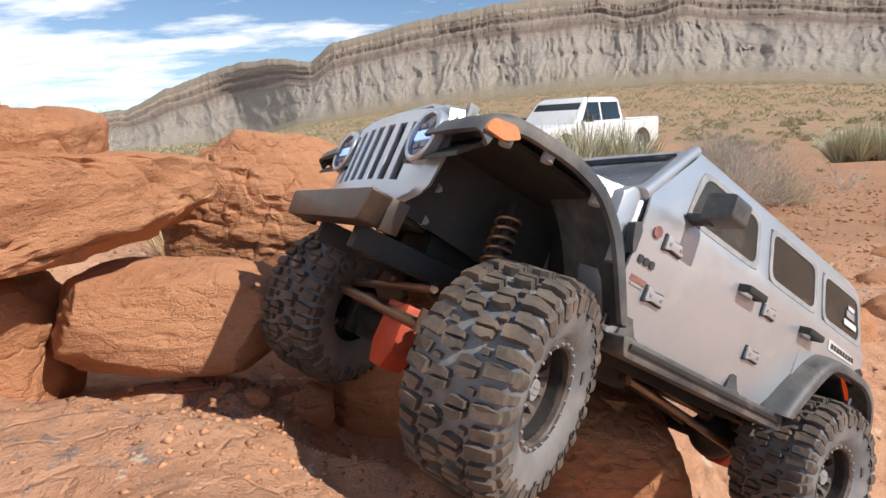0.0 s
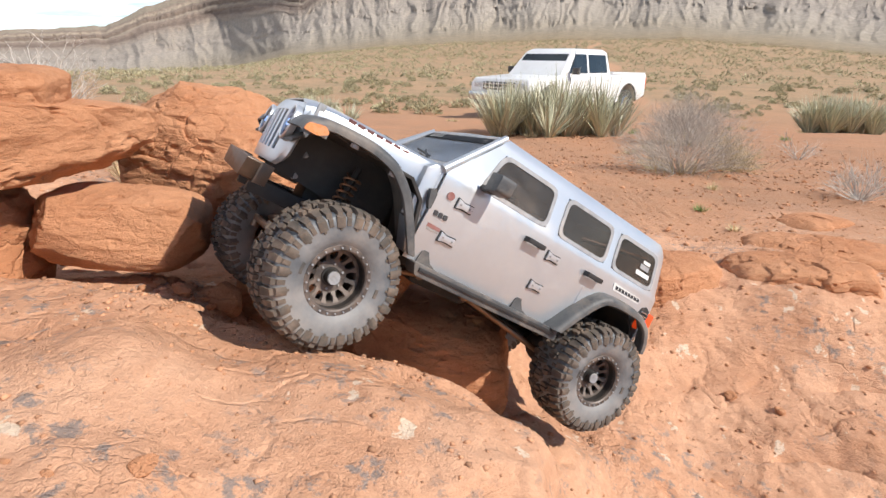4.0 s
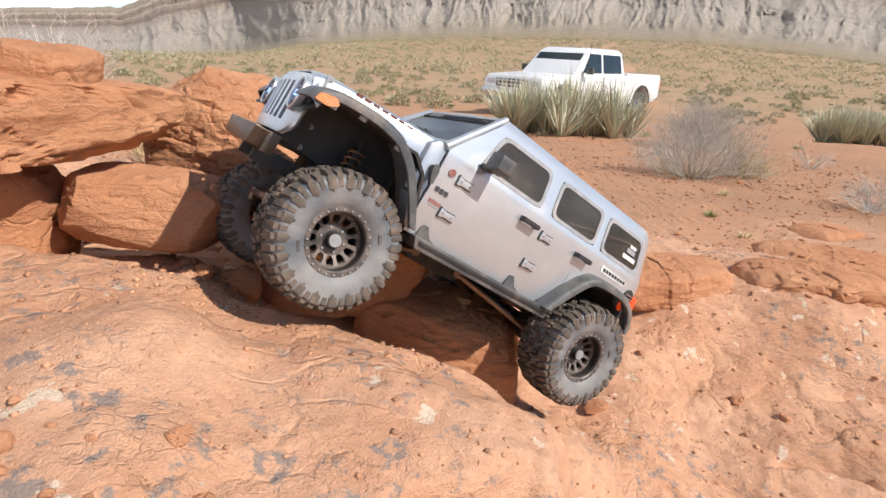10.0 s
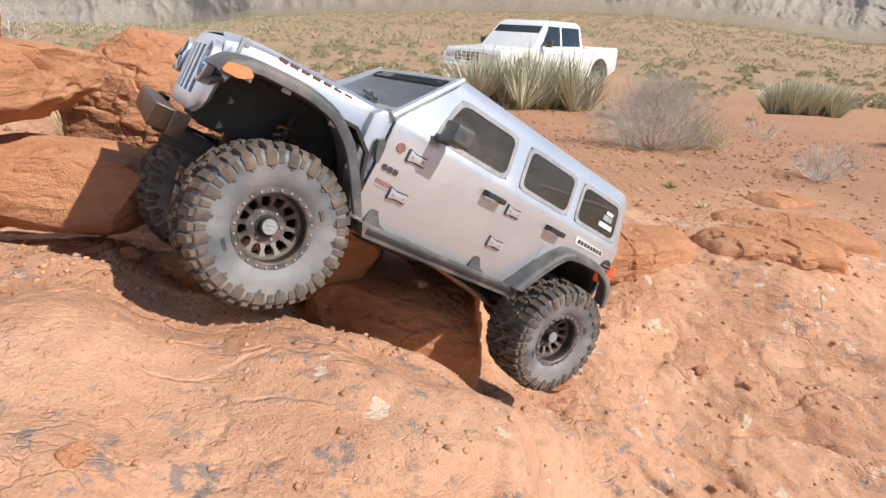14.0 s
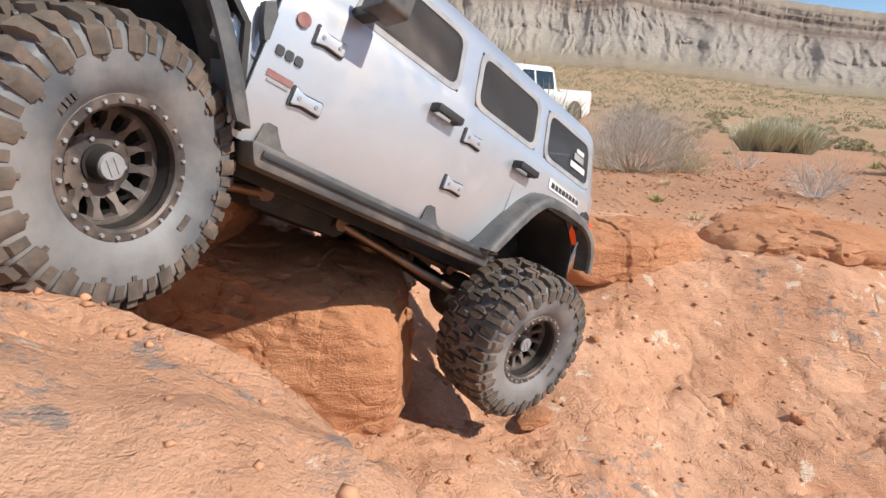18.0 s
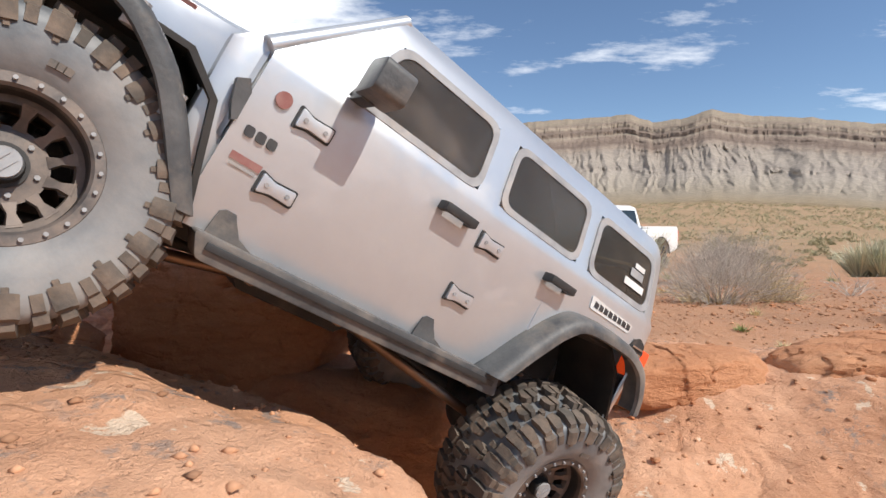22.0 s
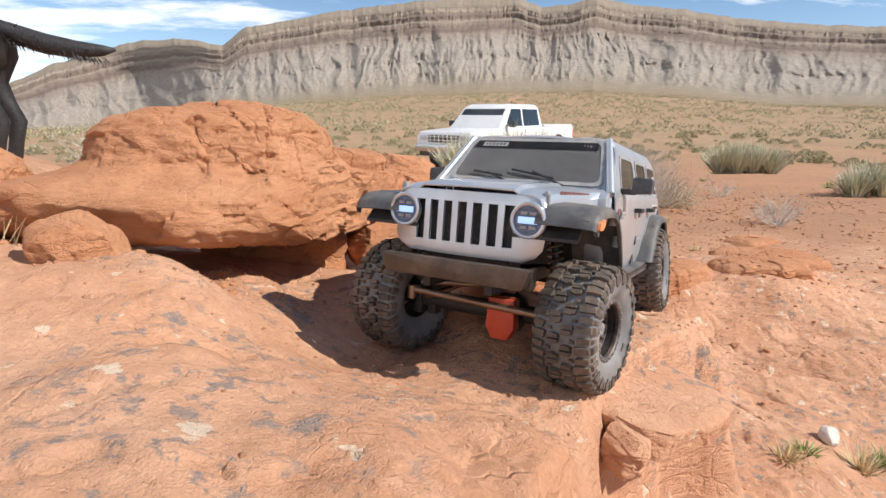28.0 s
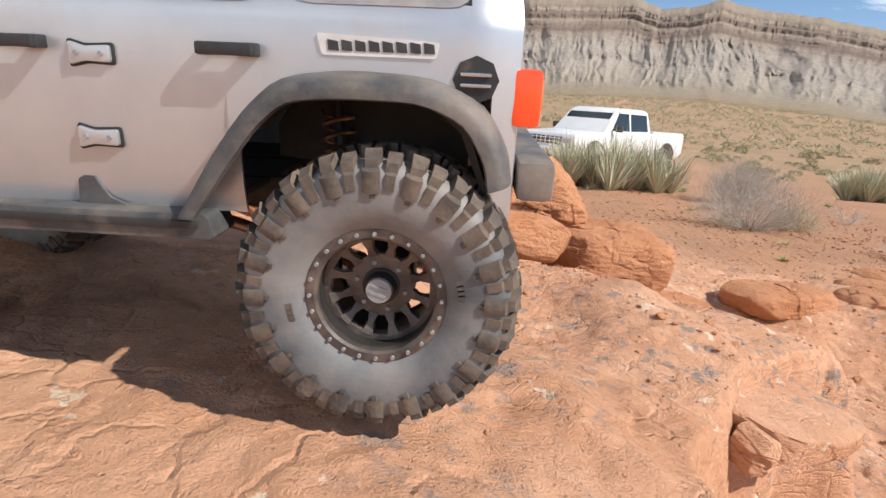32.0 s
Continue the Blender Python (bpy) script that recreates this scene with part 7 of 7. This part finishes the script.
for s in (1, -1):
    for x0, hind in ((0.21, False), (-0.245, True)):
        if hind:
            rings = [((0.02, 0, 0.05), 0.085, 0.05), ((0.02, 0, -0.04), 0.085, 0.052), ((0.03, 0, -0.13), 0.055, 0.036), ((-0.01, 0, -0.20), 0.034, 0.024), ((-0.045, 0, -0.27), 0.026, 0.020), ((-0.03, 0, -0.34), 0.021, 0.018), ((-0.015, 0, -0.405), 0.021, 0.019), ((0.015, 0, -0.425), 0.040, 0.024), ((0.02, 0, -0.445), 0.040, 0.024)]
        else:
            rings = [((0.02, 0, 0.03), 0.06, 0.035), ((0.0, 0, -0.06), 0.055, 0.036), ((-0.01, 0, -0.14), 0.036, 0.028), ((-0.005, 0, -0.25), 0.025, 0.021), ((0.0, 0, -0.36), 0.021, 0.019), ((0.01, 0, -0.415), 0.023, 0.021), ((0.025, 0, -0.425), 0.038, 0.025), ((0.025, 0, -0.445), 0.038, 0.025)]
        leg = part("hind_leg" if hind else "foreleg", loft_down(rings), M_FUR, dog, smooth_angle=80)
        leg.matrix_basis = pose(x0, s * 0.07, 0.445)
        dog_legs.append((leg, x0, s))
tail = part("tail", loft([((0.02, 0, 0.0), 0.03, 0.032, 0), ((-0.06, 0, -0.005), 0.03, 0.034, 0), ((-0.16, 0, -0.012), 0.028, 0.036, 0), ((-0.26, 0, -0.004), 0.024, 0.032, 10), ((-0.34, 0, 0.016), 0.016, 0.02, 15), ((-0.38, 0, 0.03), 0.005, 0.006, 15)], 12), M_FUR, dog, "bushy black tail", 80)
rng_ = random.Random(3)
vs_, fs_ = [], []
for k in range(260):
    f = rng_.random()
    a = rng_.gauss(-1.57, 0.9)
    c = Vector((-0.02 - 0.34 * f, 0.02 * math.cos(a), -0.004 + 0.025 * math.sin(a) + 0.03 * max(f - 0.7, 0)))
    d = Vector((-0.55, 0.5 * math.cos(a), math.sin(a))).normalized() * rng_.uniform(0.015, 0.045) * (1.1 - 0.5 * f)
    i = len(vs_)
    vs_ += [c + Vector((0.0025, 0.001, 0)), c - Vector((0.0025, 0.001, 0)), c + d]
    fs_.append((i, i + 1, i + 2))
part("tail_fringe", mesh_from("tail_fringe", vs_, fs_), M_FUR, tail, "long hair along the tail", 0)
tail.matrix_basis = pose(-0.29, 0, 0.50)

DOG_PATH = ((0.0, -3.3, -0.6, 90), (26.0, -2.9, 0.4, 110), (26.5, -1.96, 1.48, 188), (27.2, -1.96, 1.48, 188), (28.0, -1.93, 1.50, 186), (28.5, -1.97, 1.53, 184), (29.3, -2.02, 1.64, 172), (29.7, -1.95, 2.08, 122),
            (30.0, -2.19, 2.42, 95), (30.2, -2.30, 2.66, 86), (30.5, -2.36, 2.90, 73), (30.8, -2.45, 3.13, 66), (31.0, -2.21, 3.19, 50), (32.0, -1.68, 3.71, 36))
TAIL_LIFT = ((0, -8), (26.5, 8), (27, 8), (27.5, 2), (28, -14), (28.5, -18), (29, -18), (29.3, -16), (29.5, -4), (29.7, 34), (30, 62), (30.2, 76), (30.5, 44), (30.8, 74), (31, 66), (32, 40))


def dog_motion():
    def at_dog(t):
        k = [float(np.interp(t, [r[0] for r in DOG_PATH], [r[i] for r in DOG_PATH])) for i in (1, 2, 3)]
        return (k[0], k[1], gz_at(k[0], k[1]) - 0.01, k[2])
    times = sorted({0.0, 13.0, 25.0, 26.0, 26.25, 26.5} | {26.5 + 0.25 * k for k in range(1, 23)})
    rows = []
    for t in times:
        x, y, z, yaw = at_dog(t)
        rows.append((t, pose(x, y, z, 0, 0, yaw)))
    walk(dog, rows)
    walk(tail, [(t, pose(-0.29, 0, 0.50, 0, a, 55 if 29.6 < t < 31.5 else 0)) for t, a in TAIL_LIFT])
    for leg, x0, s in dog_legs:
        rows = []
        for t in [0.0, 25.75] + [26 + 0.25 * k for k in range(25)]:
            gait = (18 if 29.4 < t < 31.2 else 5 if t > 26 else 0)
            ph = math.pi if (x0 > 0) == (s > 0) else 0
            rows.append((t, pose(x0, s * 0.07, 0.445, 0, gait * math.sin(t * 5.5 + ph), 0)))
        walk(leg, rows)


# ---- what moves ----
JEEP_PATH = [
    (0, 0.1734, 0.5850, 0.2444, 6.39, -31.95, -155.37),
    (0.5, 0.1762, 0.5704, 0.2512, 7.27, -32.15, -154.39),
    (1, 0.1746, 0.5604, 0.2507, 6.92, -32.42, -153.32),
    (1.5, 0.1746, 0.5637, 0.2491, 6.85, -32.40, -153.71),
    (2, 0.1754, 0.5689, 0.2471, 7.00, -32.29, -154.68),
    (2.5, 0.1796, 0.5855, 0.2425, 7.47, -31.95, -156.01),
    (3, 0.1818, 0.6015, 0.2329, 7.78, -31.56, -157.59),
    (3.5, 0.1664, 0.5974, 0.2362, 9.50, -30.89, -159.16),
    (5.5, 0.3349, 0.5843, 0.2274, -22.81, -33.63, -158.08),
    (6, 0.3250, 0.5869, 0.2347, -21.27, -33.60, -158.27),
    (6.5, 0.3182, 0.5851, 0.2426, -19.77, -33.79, -158.92),
    (7, 0.3014, 0.5804, 0.2552, -18.15, -33.71, -157.84),
    (7.5, 0.2730, 0.5820, 0.2645, -15.57, -33.87, -156.08),
    (8, 0.2374, 0.5793, 0.2667, -11.21, -34.40, -155.77),
    (8.5, 0.2021, 0.5921, 0.2660, -5.58, -34.45, -156.89),
    (9, 0.1700, 0.6058, 0.2606, -0.93, -34.46, -157.56),
    (9.5, 0.1607, 0.6098, 0.2584, 2.60, -33.35, -157.25),
    (10, 0.1538, 0.6089, 0.2549, 3.98, -31.64, -156.56),
    (10.5, 0.1477, 0.6052, 0.2506, 2.33, -29.77, -155.97),
    (11, 0.1465, 0.5968, 0.2510, 0.31, -27.30, -155.12),
    (11.5, 0.1452, 0.5953, 0.2502, -0.36, -27.23, -154.82),
    (12, 0.1538, 0.5961, 0.2544, 0.45, -28.87, -154.44),
    (12.5, 0.1559, 0.5929, 0.2603, 1.28, -29.52, -154.99),
    (13, 0.1545, 0.5892, 0.2612, 2.40, -29.51, -155.57),
    (13.5, 0.1558, 0.5843, 0.2632, 2.55, -29.99, -156.51),
    (14, 0.1556, 0.5792, 0.2608, 1.73, -28.42, -156.34),
    (14.5, 0.1763, 0.5757, 0.2563, -0.32, -29.66, -152.17),
    (16.5, 0.2612, 0.6571, 0.2037, -13.16, -32.89, -148.31),
    (17, 0.2682, 0.6694, 0.1972, -10.77, -32.71, -147.36),
    (17.5, 0.2303, 0.6466, 0.2126, -4.84, -30.65, -147.66),
    (18, 0.1948, 0.6557, 0.2052, 4.93, -25.68, -147.46),
    (18.5, 0.1895, 0.6756, 0.2233, 4.13, -28.57, -147.76),
    (19, 0.1783, 0.6653, 0.2266, 2.94, -29.98, -146.24),
    (19.5, 0.1778, 0.6398, 0.2445, 0.80, -30.29, -146.22),
    (20, 0.1799, 0.5924, 0.2598, -1.53, -30.47, -145.20),
    (20.5, 0.1843, 0.5289, 0.2684, -3.78, -29.64, -142.44),
    (21, 0.1847, 0.4741, 0.2771, -6.00, -29.23, -141.12),
    (21.5, 0.1754, 0.4549, 0.2837, -7.65, -28.66, -142.47),
    (22, 0.1629, 0.4269, 0.2914, -8.80, -28.22, -143.69),
    (22.5, 0.1456, 0.3752, 0.3036, -11.65, -28.11, -141.83),
    (23, 0.1285, 0.3725, 0.2804, -9.31, -28.14, -141.19),
    (23.5, 0.1231, 0.3885, 0.2796, -10.82, -28.48, -140.37),
    (24, 0.1315, 0.3834, 0.2769, -12.29, -28.72, -137.87),
    (24.5, 0.1244, 0.3783, 0.2794, -10.21, -27.23, -136.07),
    (26.5, -0.0027, 0.2812, 0.3268, -0.23, -18.37, -129.64),
    (27, -0.0338, 0.2432, 0.3415, 0.13, -13.80, -130.15),
    (27.5, -0.0639, 0.2041, 0.3558, 0.05, -10.73, -130.17),
    (28, -0.0984, 0.1544, 0.3705, 0.22, -7.86, -129.53),
    (28.5, -0.1777, 0.0580, 0.3876, -1.03, -5.25, -130.27),
    (29, -0.2290, -0.0074, 0.4263, -2.14, -9.22, -133.12),
    (29.5, -0.2854, -0.0828, 0.4631, -6.22, -15.25, -134.44),
    (30, -0.3522, -0.1534, 0.4769, -6.53, -19.59, -135.90),
    (30.5, -0.4409, -0.2266, 0.4812, -5.53, -21.22, -138.43),
    (31, -0.5327, -0.2731, 0.4967, -3.40, -17.73, -145.78),
    (31.5, -0.6686, -0.3079, 0.5579, -3.50, -8.20, -172.77),
    (32, -0.8485, -0.3610, 0.5530, -3.99, 1.77, -183.66),
]

# steering (degrees to the left), and the height of the left hubs below the frame's datum, front and rear
STEER = ((0, 26), (2, 27), (2.5, 26), (3, 24), (3.5, 12), (5.5, 2), (7, 8), (8, 8), (9, 3), (11, 2), (11.5, 4), (12, 24), (12.5, 22), (13, 18), (13.5, 14), (14, 2), (14.5, 16), (16.5, 42), (17, 40), (17.5, 32), (18, 26), (19, 8), (20, 3), (22.5, 4), (23, 14), (23.5, 16), (24, 10), (24.5, 7), (26.5, 0), (28, -8), (29, -12), (30, -18), (30.5, -22), (31, -14), (32, -8))
FRONT_MID = ((0, -0.114), (3.5, -0.114), (5.5, -0.128), (8, -0.130), (9, -0.122), (12, -0.110), (16.5, -0.112), (20, -0.105), (24, -0.098), (27, -0.098), (29, -0.110), (32, -0.108))
FRONT_HUB = ((0, -0.112), (3, -0.111), (3.5, -0.105), (5.5, -0.107), (7, -0.106), (9, -0.108), (10, -0.100), (10.5, -0.088), (11, -0.074), (11.5, -0.072), (12, -0.075), (13, -0.086), (16.5, -0.097), (18.5, -0.095), (20, -0.088), (21.5, -0.062), (24, -0.062), (24.5, -0.064), (26.5, -0.090), (27, -0.088), (29, -0.118), (31, -0.117), (32, -0.108))
REAR_MID = ((0, -0.088), (32, -0.088))
REAR_HUB = ((0, -0.086), (3.5, -0.086), (7, -0.090), (9, -0.084), (12, -0.086), (14, -0.090), (17, -0.100), (18.5, -0.129), (20, -0.130), (21.5, -0.122), (23, -0.100), (24, -0.082), (26.5, -0.063), (28, -0.073), (30, -0.066), (31, -0.080), (32, -0.085))


def at_time(table, t):
    return float(np.interp(t, [a for a, b in table], [b for a, b in table]))


def rolled_distance():
    """How far the jeep has run forward, time by time."""
    out, d = [(0.0, 0.0)], 0.0
    for a, b in zip(JEEP_PATH[:-1], JEEP_PATH[1:]):
        m = pose(*a[1:])
        d += (Vector(b[1:4]) - Vector(a[1:4])).dot(m.to_3x3() @ Vector((1, 0, 0)))
        out.append((b[0], d))
    return out


def motions():
    walk(jeep, [(t, pose(x, y, z, rx, ry, rz)) for t, x, y, z, rx, ry, rz in JEEP_PATH])
    run = rolled_distance()
    times = [k * 0.25 for k in range(129)]
    for ax, x0, table, mid in ((front_axle, 0.222, FRONT_HUB, FRONT_MID), (rear_axle, -0.255, REAR_HUB, REAR_MID)):
        walk(ax, [(t, axle_pose(x0, table, mid, t)) for t in times])
    for w, x0, s, table, mid, front in ((wheel_fl, 0.222, 1, FRONT_HUB, FRONT_MID, True), (wheel_fr, 0.222, -1, FRONT_HUB, FRONT_MID, True), (wheel_rl, -0.255, 1, REAR_HUB, REAR_MID, False), (wheel_rr, -0.255, -1, REAR_HUB, REAR_MID, False)):
        rows = []
        for t in times:
            spin = math.degrees(at_time(run, t) / 0.092)
            m = axle_pose(x0, table, mid, t) @ pose(0, s * 0.114, 0, 0, 0, at_time(STEER, t) if front else 0) @ pose(0, s * 0.038, 0, 0, spin, 0)
            rows.append((t, m if s > 0 else m @ pose(0, 0, 0, 0, 0, 180)))
        walk(w, rows)
    dog_motion()


def axle_pose(x0, table, mid, t):
    m = at_time(mid, t)
    return pose(x0, 0, m, math.degrees(math.asin((at_time(table, t) - m) / 0.152)), 0, 0)


motions()
